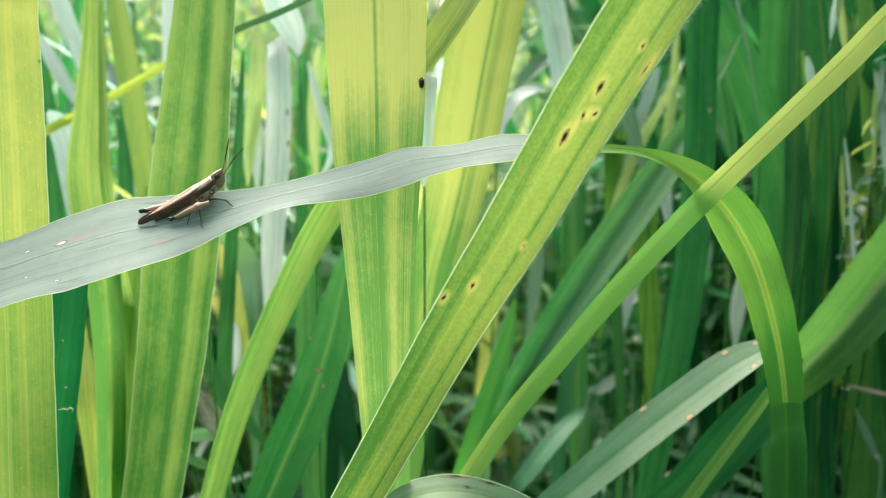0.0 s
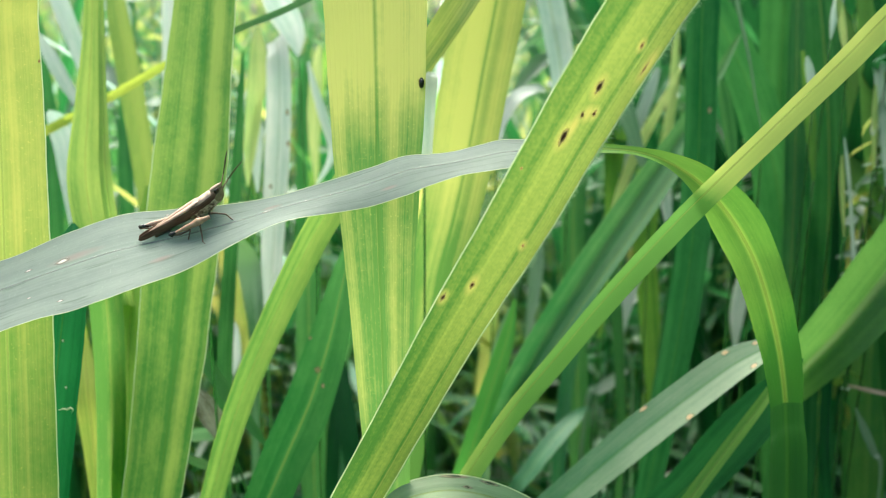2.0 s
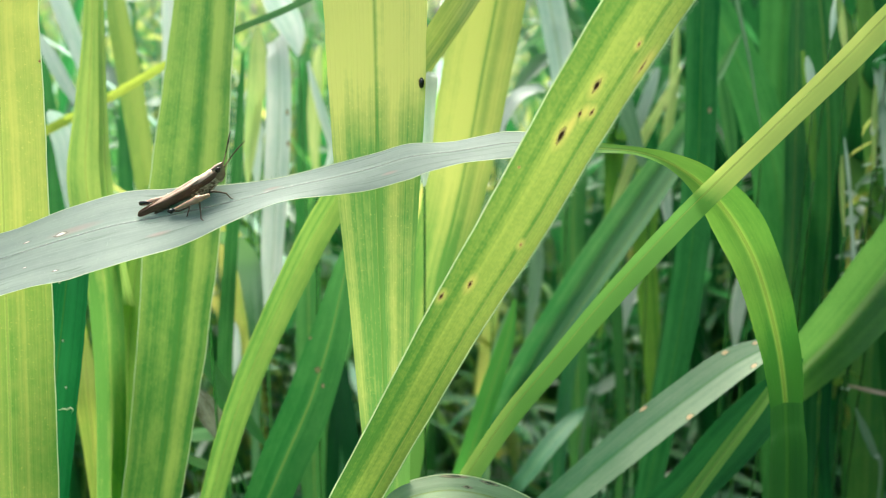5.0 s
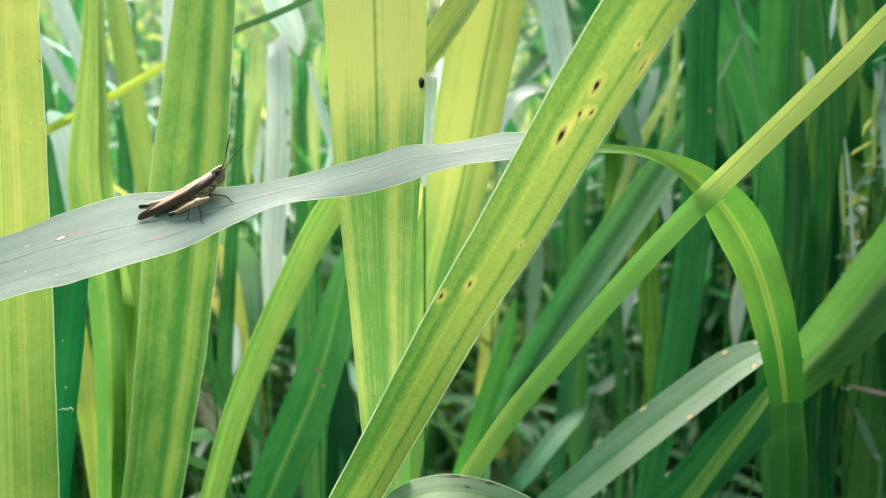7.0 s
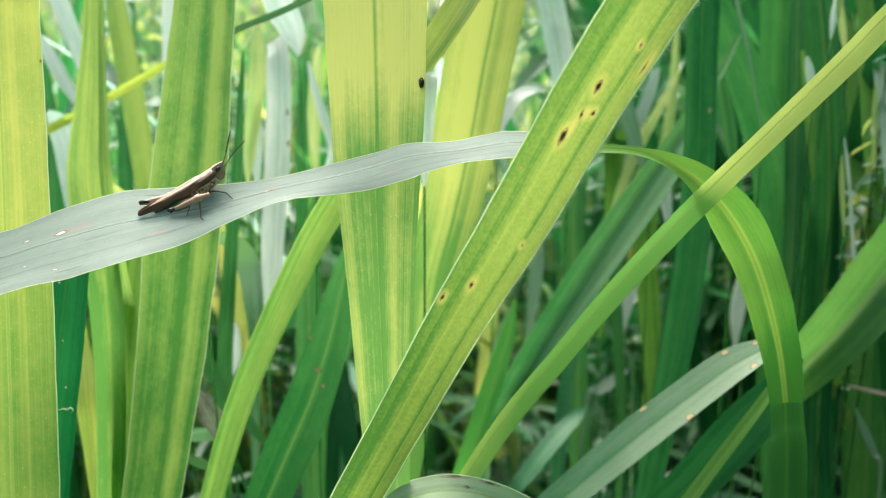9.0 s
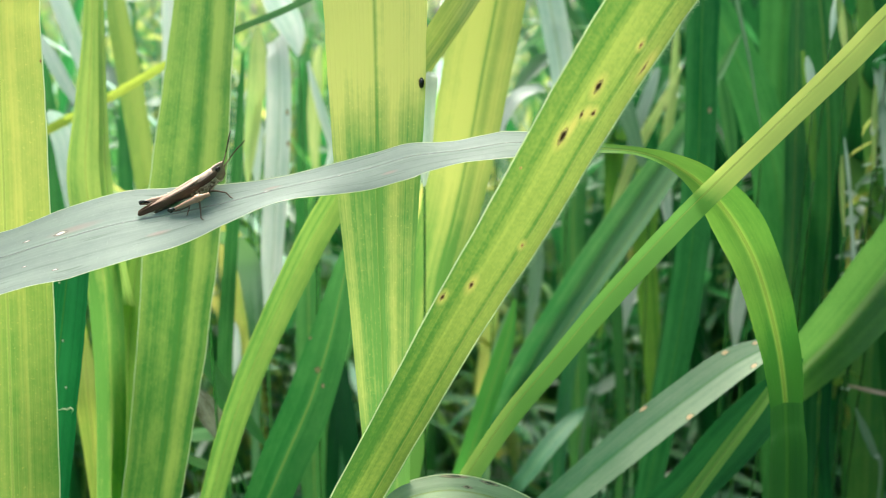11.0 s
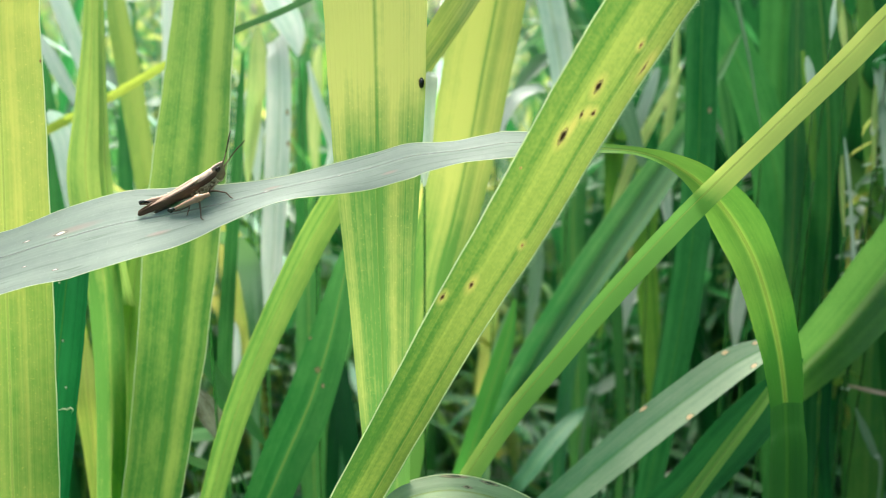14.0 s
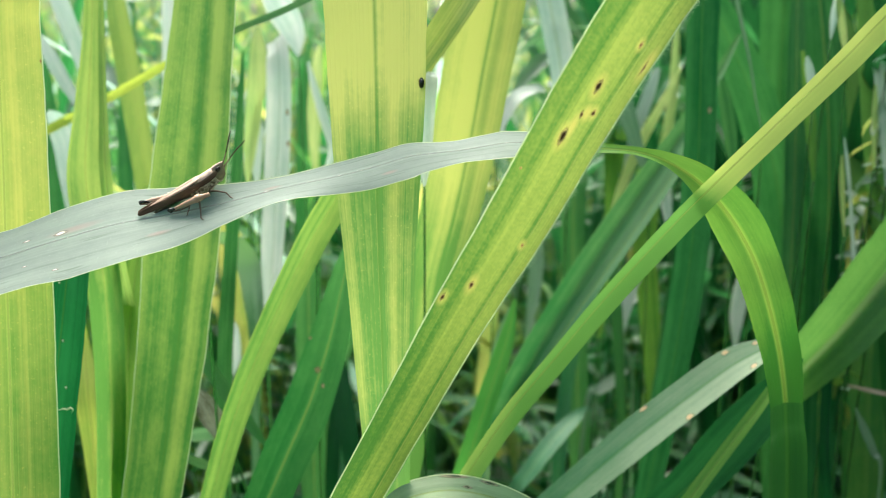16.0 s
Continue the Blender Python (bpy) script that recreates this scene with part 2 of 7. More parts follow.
GLINT = leaf_material("bluish_weed_leaf", (0.07, 0.19, 0.11), (0.20, 0.33, 0.24), (0.20, 0.45, 0.20), 0.35, rough=0.32, spec=0.7)


# ---- builders ----
def part(name, bm, material, parent=None, label=""):
    """Links a bmesh as one mesh object under a thing or a part."""
    mesh = bpy.data.meshes.new(name)
    bm.to_mesh(mesh)
    bm.free()
    mesh.materials.append(material)
    for poly in mesh.polygons:
        poly.use_smooth = True
    ob = new(name, mesh)
    ob.parent = parent
    return tagged(ob, label)


def thing(name, place, label, category, group=""):
    ob = new(name)
    ob.empty_display_size = 0.01
    ob.location = place
    return tagged(ob, label, category, group)


def glide(a, b, c, d, t):
    """Catmull-Rom between b and c."""
    return 0.5 * (2 * b + (c - a) * t + (2 * a - 5 * b + 4 * c - d) * t * t + (3 * b - a - 3 * c + d) * t ** 3)


class Blade:
    """The form of a grass blade: a line through points (x, y, z, width), the way its face looks at its two ends, a rib."""

    def __init__(self, points, face, face_end=None, steps=9, fold=0.12, rib=0.0, wave=0.0, seed=0, origin=(0, 0, 0)):
        origin = Vector(origin)
        rows = [np.array(p, float) for p in points]
        rows = [2 * rows[0] - rows[1]] + rows + [2 * rows[-1] - rows[-2]]
        line = []
        for i in range(1, len(rows) - 2):
            for k in range(steps):
                line.append(glide(*rows[i - 1:i + 3], k / steps))
        line.append(rows[-2])
        self.at = [Vector(p[:3]) - origin for p in line]
        self.width = [max(p[3], 0.0003) for p in line]
        self.n = len(line)
        face, face_end = Vector(face), Vector(face_end or face)
        self.side, self.normal, self.along = [], [], [0.0]
        for i in range(self.n):
            tangent = (self.at[min(i + 1, self.n - 1)] - self.at[max(i - 1, 0)]).normalized()
            up = face.lerp(face_end, i / (self.n - 1))
            side = tangent.cross(up).normalized()
            self.side.append(side)
            self.normal.append(side.cross(tangent).normalized())
            if i:
                self.along.append(self.along[-1] + (self.at[i] - self.at[i - 1]).length)
        self.fold, self.rib, self.wave, self.seed = fold, rib, wave, seed

    def point(self, i, u, lift=0.0):
        """The surface at step i (may lie between two) and u from -1 to 1 across."""
        i = min(max(i, 0.0), self.n - 1.001)
        a, f = int(i), i - int(i)
        half = (self.width[a] * (1 - f) + self.width[a + 1] * f) / 2
        at = self.at[a].lerp(self.at[a + 1], f)
        side, normal = self.side[a].lerp(self.side[a + 1], f), self.normal[a].lerp(self.normal[a + 1], f)
        v = self.along[a] * (1 - f) + self.along[a + 1] * f
        reach = abs(u - self.rib) / (1 + abs(self.rib))
        rise = self.fold * half * (reach ** 1.3 - 0.5)
        if self.wave:
            rise += self.wave * half * u * abs(u) * noise.noise((v * 38, self.seed + (3 if u > 0 else 0), 0.5))
        half *= 1 + 0.018 * noise.noise((v * 120, self.seed * 3.1 + (9 if u > 0 else 0), 0.2))
        return at + side * (u * half) + normal * (rise + lift)

    def sheet(self, across=10):
        bm = bmesh.new()
        uv = bm.loops.layers.uv.new("UVMap")
        grid = [[bm.verts.new(self.point(i, 2 * j / across - 1)) for j in range(across + 1)] for i in range(self.n)]
        for i in range(self.n - 1):
            for j in range(across):
                f = bm.faces.new((grid[i][j], grid[i][j + 1], grid[i + 1][j + 1], grid[i + 1][j]))
                for loop, (a, b) in zip(f.loops, ((i, j), (i, j + 1), (i + 1, j + 1), (i + 1, j))):
                    loop[uv].uv = (b / across, self.along[a])
        return bm

    def rim(self, u, broad=0.00034):
        """The thin pale margin that runs along one edge, beyond the green of the blade."""
        bm = bmesh.new()
        uv = bm.loops.layers.uv.new("UVMap")
        sign = 1 if u > 0 else -1
        rows = []
        for i in range(self.n):
            reach = min(broad, self.width[i] * 0.06) / (self.width[i] / 2)
            rows.append([bm.verts.new(self.point(float(i), sign * (1 + k * reach), 0.00002)) for k in (-0.3, 0.4, 1.0)])
        for i in range(self.n - 1):
            for k in (0, 1):
                f = bm.faces.new((rows[i][k], rows[i][k + 1], rows[i + 1][k + 1], rows[i + 1][k]))
                for loop, (a, c) in zip(f.loops, ((i, k), (i, k + 1), (i + 1, k + 1), (i + 1, k))):
                    loop[uv].uv = (c / 2, self.along[a])
        return bm

    def ridge(self, u, radius, taper=0.5, sides=4):
        """A low rounded rib along the blade at u across, raised a little above its face."""
        bm = bmesh.new()
        uv = bm.loops.layers.uv.new("UVMap")
        rows = []
        for i in range(self.n):
            wide = 2.3 * radius * (1 - taper * i / (self.n - 1)) * min(1.0, self.width[i] / 0.004)
            half = self.width[i] / 2
            rows.append([bm.verts.new(self.point(float(i), u + (2 * k / sides - 1) * wide / half,
                                                 0.00004 + 0.3 * wide * math.sin(math.pi * k / sides))) for k in range(sides + 1)])
        for i in range(self.n - 1):
            for k in range(sides):
                f = bm.faces.new((rows[i][k], rows[i][k + 1], rows[i + 1][k + 1], rows[i + 1][k]))
                for loop, (a, c) in zip(f.loops, ((i, k), (i, k + 1), (i + 1, k + 1), (i + 1, k))):
                    loop[uv].uv = (c / sides, self.along[a])
        return bm

    def spot(self, i, u, long, wide, lift, step):
        """A low lens on the face, drawn out along the blade; long and wide are half lengths in metres, step the metres a step."""
        bm = bmesh.new()
        uv = bm.loops.layers.uv.new("UVMap")
        a = int(min(max(i, 0), self.n - 2))
        half = self.width[a] / 2
        rng = random.Random(int(i * 131 + u * 977))
        wobble = [rng.uniform(0.8, 1.15) for _ in range(14)]
        rows = [[bm.verts.new(self.point(i, u, lift * 1.5))]]
        for r in (0.35, 0.7, 1.0):
            rows.append([bm.verts.new(self.point(i + long * r * wobble[k] * math.cos(2 * math.pi * k / 14) / step,
                                                 max(-1.0, min(1.0, u + wide * r * wobble[k] * math.copysign(abs(math.sin(2 * math.pi * k / 14)) ** 1.5, math.sin(2 * math.pi * k / 14)) / half)),
                                                 lift * (1.5 - 0.8 * r))) for k in range(14)])
        for k in range(14):
            bm.faces.new((rows[0][0], rows[1][k], rows[1][(k + 1) % 14]))
            for q in (1, 2):
                bm.faces.new((rows[q][k], rows[q + 1][k], rows[q + 1][(k + 1) % 14], rows[q][(k + 1) % 14]))
        radius = {v: (0, 0.35, 0.7, 1.0)[q] for q, row in enumerate(rows) for v in row}
        turn = {v: k / 14 for row in rows[1:] for k, v in enumerate(row)}
        for f in bm.faces:
            for loop in f.loops:
                loop[uv].uv = (radius[loop.vert], turn.get(loop.vert, 0.0))
        return bm

    def hairs(self, u, length, gap, seed, lo=0.0, hi=1.0):
        """Fine bristles along a margin."""
        bm = bmesh.new()
        rng = random.Random(seed)
        i = lo * (self.n - 1)
        while i < hi * (self.n - 1):
            a = int(min(i, self.n - 2))
            seg = max((self.at[a + 1] - self.at[a]).length, 1e-5)
            base = self.point(i, u)
            out = (self.side[a] * (1 if u > 0 else -1) + self.normal[a] * rng.uniform(-0.5, 0.6)
                   + (self.at[a + 1] - self.at[a]).normalized() * rng.uniform(-0.2, 0.8)).normalized()
            tip = base + out * length * rng.uniform(0.4, 1.2)
            t = (self.at[a + 1] - self.at[a]).normalized() * 0.0001
            m = self.normal[a] * 0.0001
            vs = [bm.verts.new(p) for p in (base + t, base - t, base + m)]
            top = bm.verts.new(tip)
            for k in range(3):
                bm.faces.new((vs[k], vs[(k + 1) % 3], top))
            i += gap * rng.uniform(0.5, 1.6) / seg
        return bm


def lathe(path, sides=12, flat=1.0):
    """A closed tube through rows (centre, radius across y, radius along z) or (centre, radius): bodies, limbs, stems."""
    bm = bmesh.new()
    rings = []
    centres = [Vector(p[0]) for p in path]
    for i, row in enumerate(path):
        tangent = (centres[min(i + 1, len(path) - 1)] - centres[max(i - 1, 0)]).normalized()
        ref = Vector((0, 1, 0)) if abs(tangent.y) < 0.9 else Vector((0, 0, 1))
        b = tangent.cross(ref).normalized()
        a = b.cross(tangent).normalized()
        ry, rz = row[1], row[2] if len(row) > 2 else row[1] * flat
        rings.append([bm.verts.new(centres[i] + a * math.cos(2 * math.pi * k / sides) * ry + b * math.sin(2 * math.pi * k / sides) * rz)
                      for k in range(sides)])
    for i in range(len(rings) - 1):
        for k in range(sides):
            bm.faces.new((rings[i][k], rings[i][(k + 1) % sides], rings[i + 1][(k + 1) % sides], rings[i + 1][k]))
    bm.faces.new(list(reversed(rings[0])))
    bm.faces.new(rings[-1])
    uv = bm.loops.layers.uv.new("UVMap")
    turn = {v: (k / sides, i * 0.02) for i, ring in enumerate(rings) for k, v in enumerate(ring)}
    for f in bm.faces:
        for loop in f.loops:
            loop[uv].uv = turn[loop.vert]
    bmesh.ops.recalc_face_normals(bm, faces=bm.faces)
    return bm


def grass_leaf(points, face, style, label, face_end=None, fold=0.12, rib=0.0, wave=0.05, seed=0, rib_mat=None, rib_r=0.00022,
               margin=None, steps=9, group="grass leaves", across=10, name="grass_leaf", halos=(), stalk=(), **tune):
    """A leaf as a thing: blade, midrib and, where it shows, a pale margin. Returns the thing and its form."""
    origin = Vector(points[0][:3])
    root = thing(name, origin, label, "grass leaf", group)
    form = Blade(points, face, face_end, steps, fold, rib, wave, seed, origin)
    look_of = dict(STYLES[style], **tune)
    if rib_mat:
        look_of = dict(dict(rib=(rib + 1) / 2, rib_tone=RIB_TONES[rib_mat], rib_deep=0.6 if rib_mat == "pale" else 0.4), **look_of)
    if halos:
        look_of["marks"] = [halo(form, *row) for row in halos]
    part("blade", form.sheet(across), leaf_material("blade_of_" + style, **look_of), root)
    if rib_mat:
        part("midrib", form.ridge(rib, rib_r), RIBS[rib_mat], root)
    if stalk:
        part("stalk", lathe([(Vector(p) - origin, 0.0007) for p in stalk], 6), STALK, root, "thin green stalk")
    if margin:
        for u in (-1, 1):
            part("margin", form.rim(u), margin, root, "pale thin leaf margin")
    return root, form


def halo(form, i, u, long, wide):
    """Where a spot's halo lies on the blade: across, metres along, half width across, half length."""
    a = int(min(max(i, 0), form.n - 2))
    along = form.along[a] + (i - a) * (form.along[a + 1] - form.along[a])
    return ((u + 1) / 2, along, wide / form.width[a], long)


def spots(root, form, rows, material, label, name="leaf_spot"):
    for i, u, long, wide in rows:
        a = int(min(max(i, 0), form.n - 2))
        step = (form.at[a + 1] - form.at[a]).length
        part(name, form.spot(i, u, long, wide, 0.00009, step), material, root, label)


# ---- ground ----
def ground():
    bm = bmesh.new()
    steps = [math.copysign(abs(k / 30) ** 4 * 900 + abs(k / 30) * 4, k) for k in range(-30, 31)]
    rows = []
    for y in steps:
        rows.append([bm.verts.new((x, y + 1, 0.025 * noise.noise((x * 1.7, y * 1.7, 0)) + 0.012 * noise.noise((x * 7, y * 7, 4)) - 0.02))
                     for x in steps])
    for i in range(60):
        for j in range(60):
            bm.faces.new((rows[i][j], rows[i][j + 1], rows[i + 1][j + 1], rows[i + 1][j]))
    ob = part("ground", bm, SOIL)
    return tagged(ob, "dark damp soil with plant litter under the grass", "ground", kind="structure")


ground()

# ---- the large leaves ----
leaf, form = grass_leaf([(-0.1548, 0.2258, -0.0300, 0.0177), (-0.1547, 0.2280, -0.0006, 0.0177), (-0.1546, 0.2307, 0.1994, 0.0177), (-0.1545, 0.2335, 0.3588, 0.0235), (-0.1545, 0.2360, 0.4651, 0.0267), (-0.1544, 0.2381, 0.5360, 0.0287), (-0.1543, 0.2400, 0.5832, 0.0315), (-0.1542, 0.2493, 0.6295, 0.0311), (-0.1535, 0.2584, 0.6789, 0.0303), (-0.1536, 0.2666, 0.7173, 0.0292), (-0.1549, 0.2752, 0.7532, 0.0283), (-0.1583, 0.2860, 0.7819, 0.0274), (-0.1865, 0.3436, 0.8732, 0.0136)],
                        (0.208, -0.945, 0.253), "young", "broad yellow-green upright grass blade with pale veins", rib_mat="pale", margin=MARGIN, seed=1, dark=(0.07, 0.28, 0.035), glow=(0.74, 0.74, 0.18), mottle=1.5, bands=((0, 0.6), (0.25, 0.5), (0.4, 0.55), (0.54, 0.5), (0.61, 0.8), (0.69, 0.78), (0.76, 0.55), (0.9, 0.68), (1, 0.5)), ripe_shade=(0.673, 0.741, 0.5))
drifting_leaf = leaf
spots(leaf, form, [(87.55, 0.967, 0.00078, 0.00059)],
      LESION, "brown leaf spot with a straw-coloured halo")
leaf, form = grass_leaf([(-0.2041, 0.2573, -0.0300, 0.0143), (-0.1976, 0.2594, 0.0136, 0.0143), (-0.1891, 0.2621, 0.2134, 0.0149), (-0.1811, 0.2647, 0.3584, 0.0193), (-0.1742, 0.2669, 0.4550, 0.0218), (-0.1682, 0.2689, 0.5192, 0.0233), (-0.1630, 0.2705, 0.5619, 0.0255), (-0.1563, 0.2766, 0.6040, 0.0239), (-0.1500, 0.2807, 0.6384, 0.0224), (-0.1476, 0.2864, 0.6598, 0.0206), (-0.1472, 0.2912, 0.6699, 0.0172), (-0.1471, 0.2951, 0.6769, 0.0091), (-0.1476, 0.2983, 0.6808, 0.0014)],
                        (-0.172, -0.944, 0.281), "deep", "dark green grass blade with tiny pale specks", seed=2, light=(0.03, 0.19, 0.07), dark=(0.015, 0.11, 0.04), glow=(0.07, 0.40, 0.12), rib_mat="dark")
spots(leaf, form, [(71.83, 0.105, 0.00088, 0.00088), (66.91, 0.453, 0.00089, 0.00089), (80.83, -0.277, 0.00066, 0.00066)],
      SCAR, "pale speck")
leaf, form = grass_leaf([(-0.1596, 0.3381, -0.0300, 0.0060), (-0.1632, 0.3403, 0.0428, 0.0060), (-0.1673, 0.3428, 0.2223, 0.0060), (-0.1709, 0.3449, 0.3420, 0.0060), (-0.1740, 0.3468, 0.4217, 0.0060), (-0.1768, 0.3484, 0.4748, 0.0060), (-0.1791, 0.3499, 0.5102, 0.0053), (-0.1820, 0.3590, 0.5443, 0.0101), (-0.1850, 0.3666, 0.5728, 0.0124), (-0.1920, 0.3828, 0.5946, 0.0067), (-0.1932, 0.3867, 0.6092, 0.0015)],
                        (0.087, -0.960, 0.265), "straw", "small pointed yellow young grass blade", rib_mat="pale", seed=3, dark=(0.4, 0.48, 0.09), light=(0.6, 0.64, 0.14), glow=(0.92, 0.88, 0.18))
leaf, form = grass_leaf([(-0.1644, 0.2994, -0.0300, 0.0068), (-0.1627, 0.3022, 0.0366, 0.0068), (-0.1605, 0.3057, 0.2365, 0.0077), (-0.1585, 0.3089, 0.3763, 0.0097), (-0.1568, 0.3118, 0.4695, 0.0108), (-0.1554, 0.3142, 0.5316, 0.0121), (-0.1535, 0.3254, 0.5927, 0.0130), (-0.1546, 0.3341, 0.6447, 0.0149), (-0.1629, 0.3455, 0.6870, 0.0155), (-0.1630, 0.3562, 0.7192, 0.0116), (-0.1629, 0.3673, 0.7493, 0.0078), (-0.1644, 0.3821, 0.7851, 0.0052), (-0.1673, 0.4026, 0.8229, 0.0011)],
                        (0.259, -0.935, 0.242), "fresh", "narrow green grass blade tapering to the top", seed=4, rib_mat="pale", fold=0.2, light=(0.30, 0.42, 0.10), dark=(0.04, 0.18, 0.035), glow=(0.70, 0.80, 0.20), through_part=0.6, mottle=1.6, bands=((0, 0.4), (0.3, 0.45), (0.5, 0.6), (0.6, 0.4), (1, 0.5)), ripe_shade=(0.661, 0.722, 0.55))
leaf, form = grass_leaf([(-0.1401, 0.3166, -0.0300, 0.0060), (-0.1413, 0.3194, 0.0660, 0.0060), (-0.1428, 0.3230, 0.2632, 0.0060), (-0.1442, 0.3261, 0.3947, 0.0060), (-0.1453, 0.3288, 0.4823, 0.0060), (-0.1463, 0.3311, 0.5407, 0.0065), (-0.1476, 0.3462, 0.5971, 0.0065), (-0.1494, 0.3414, 0.6462, 0.0059), (-0.1512, 0.3405, 0.6879, 0.0053), (-0.1536, 0.3511, 0.7197, 0.0038), (-0.1557, 0.3635, 0.7543, 0.0027), (-0.1559, 0.3715, 0.7841, 0.0021)],
                        (0.120, -0.957, 0.260), "fresh", "slim folded grass blade close to another", rib_mat="pale", light=(0.25, 0.38, 0.09), dark=(0.07, 0.23, 0.05), glow=(0.45, 0.6, 0.15), through_part=0.5, seed=5)
leaf, form = grass_leaf([(-0.1670, 0.2813, -0.0300, 0.0152), (-0.1596, 0.2834, 0.1062, 0.0152), (-0.1516, 0.2858, 0.2757, 0.0182), (-0.1446, 0.2878, 0.3885, 0.0217), (-0.1385, 0.2895, 0.4636, 0.0237), (-0.1333, 0.2911, 0.5136, 0.0249), (-0.1288, 0.2924, 0.5468, 0.0271), (-0.1230, 0.2980, 0.5793, 0.0278), (-0.1165, 0.3066, 0.6230, 0.0310), (-0.1111, 0.3134, 0.6638, 0.0335), (-0.1063, 0.3213, 0.7011, 0.0333), (-0.1026, 0.3279, 0.7334, 0.0298), (-0.0993, 0.3370, 0.7676, 0.0269), (-0.0980, 0.3465, 0.7953, 0.0251), (-0.0984, 0.3805, 0.8756, 0.0125)],
                        (-0.171, -0.943, 0.284), "fresh", "broad green grass blade with lengthwise pale stripes", rib_mat="dark", margin=MARGIN, seed=6, mottle=1.7, stripes=1.0, dark=(0.03, 0.175, 0.045), light=(0.29, 0.41, 0.10), glow=(0.52, 0.68, 0.16), contrast=1.35, bands=((0, 0.7), (0.12, 0.35), (0.42, 0.4), (0.52, 0.1), (0.6, 0.3), (0.7, 1.0), (0.8, 0.75), (0.9, 0.35), (1, 0.5)), rib=0.15, ripe_shade=(0.637, 0.770, 0.12, 0.5))
leaf, form = grass_leaf([(-0.1446, 0.3024, -0.0300, 0.0079), (-0.1453, 0.3052, 0.1655, 0.0079), (-0.1459, 0.3079, 0.3176, 0.0103), (-0.1465, 0.3103, 0.4190, 0.0118), (-0.1470, 0.3124, 0.4866, 0.0127), (-0.1474, 0.3142, 0.5316, 0.0140), (-0.1479, 0.3258, 0.5751, 0.0145), (-0.1479, 0.3355, 0.6110, 0.0135), (-0.1468, 0.3485, 0.6402, 0.0098), (-0.1450, 0.3603, 0.6650, 0.0055), (-0.1442, 0.3702, 0.6826, 0.0017)],
                        (0.174, -0.951, 0.257), "fresh", "light green blade half hidden behind another", seed=7, rib_mat="pale")
# the greener lower part also paints in shade from the level leaf
leaf, form = grass_leaf([(-0.0153, 0.2430, -0.0300, 0.0078), (-0.0160, 0.2437, 0.0913, 0.0078), (-0.0168, 0.2445, 0.2666, 0.0090), (-0.0174, 0.2452, 0.3835, 0.0108), (-0.0180, 0.2458, 0.4614, 0.0119), (-0.0185, 0.2463, 0.5133, 0.0125), (-0.0189, 0.2467, 0.5479, 0.0129), (-0.0193, 0.2471, 0.5710, 0.0139), (-0.0198, 0.2481, 0.5941, 0.0153), (-0.0202, 0.2467, 0.6198, 0.0177), (-0.0206, 0.2470, 0.6518, 0.0207), (-0.0212, 0.2497, 0.6813, 0.0241), (-0.0218, 0.2551, 0.7093, 0.0288), (-0.0221, 0.2625, 0.7367, 0.0323), (-0.0228, 0.2709, 0.7642, 0.0347), (-0.0234, 0.2789, 0.7865, 0.0357), (-0.0266, 0.3207, 0.8650, 0.0186)],
                        (0.070, -0.963, 0.260), "young", "wide yellow-green grass blade narrowing downwards, strongly veined", rib_mat="dark", seed=8, dark=(0.04, 0.20, 0.035), light=(0.40, 0.44, 0.13), through_part=0.52, stripes=1.5, mottle=1.3, rib=-0.03, glow=(0.80, 0.80, 0.24), bands=((0, 0.85), (0.13, 0.85), (0.22, 0.55), (0.36, 0.62), (0.43, 0.4), (0.47, 0.55), (0.495, 0.0), (0.53, 0.35), (0.66, 0.62), (0.72, 0.85), (0.82, 0.62), (0.9, 0.75), (1, 0.5)), foot=(0.630, 0.680, -0.3), contrast=1.25, ripe_shade=(0.735, 0.785, 0.8))
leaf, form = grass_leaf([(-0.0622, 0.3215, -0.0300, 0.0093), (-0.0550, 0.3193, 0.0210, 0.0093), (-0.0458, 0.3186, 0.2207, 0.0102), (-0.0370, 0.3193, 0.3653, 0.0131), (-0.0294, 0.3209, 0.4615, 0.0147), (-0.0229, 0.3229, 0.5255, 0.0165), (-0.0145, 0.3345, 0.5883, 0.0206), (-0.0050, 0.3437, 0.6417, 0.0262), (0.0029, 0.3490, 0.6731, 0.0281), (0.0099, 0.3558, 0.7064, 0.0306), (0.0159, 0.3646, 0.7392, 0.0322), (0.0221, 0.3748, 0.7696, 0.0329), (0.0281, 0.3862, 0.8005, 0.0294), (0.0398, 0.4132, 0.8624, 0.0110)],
                        (0.138, -0.961, 0.239), "young", "leaning yellow-green grass blade with a dark midrib", rib_mat="dark", seed=9, light=(0.3, 0.37, 0.1), glow=(0.67, 0.70, 0.18), contrast=1.25, bands=((0, 0.55), (0.2, 0.6), (0.3, 0.8), (0.54, 0.75), (0.6, 0.05), (0.64, 0.5), (0.74, 0.35), (0.82, 0.7), (0.9, 0.5), (1, 0.3)), rib=0.2, fold=0.25, ripe_shade=(0.660, 0.758, 0.7), foot=(0.60, 0.67, -1.0), dark=(0.05, 0.20, 0.04))
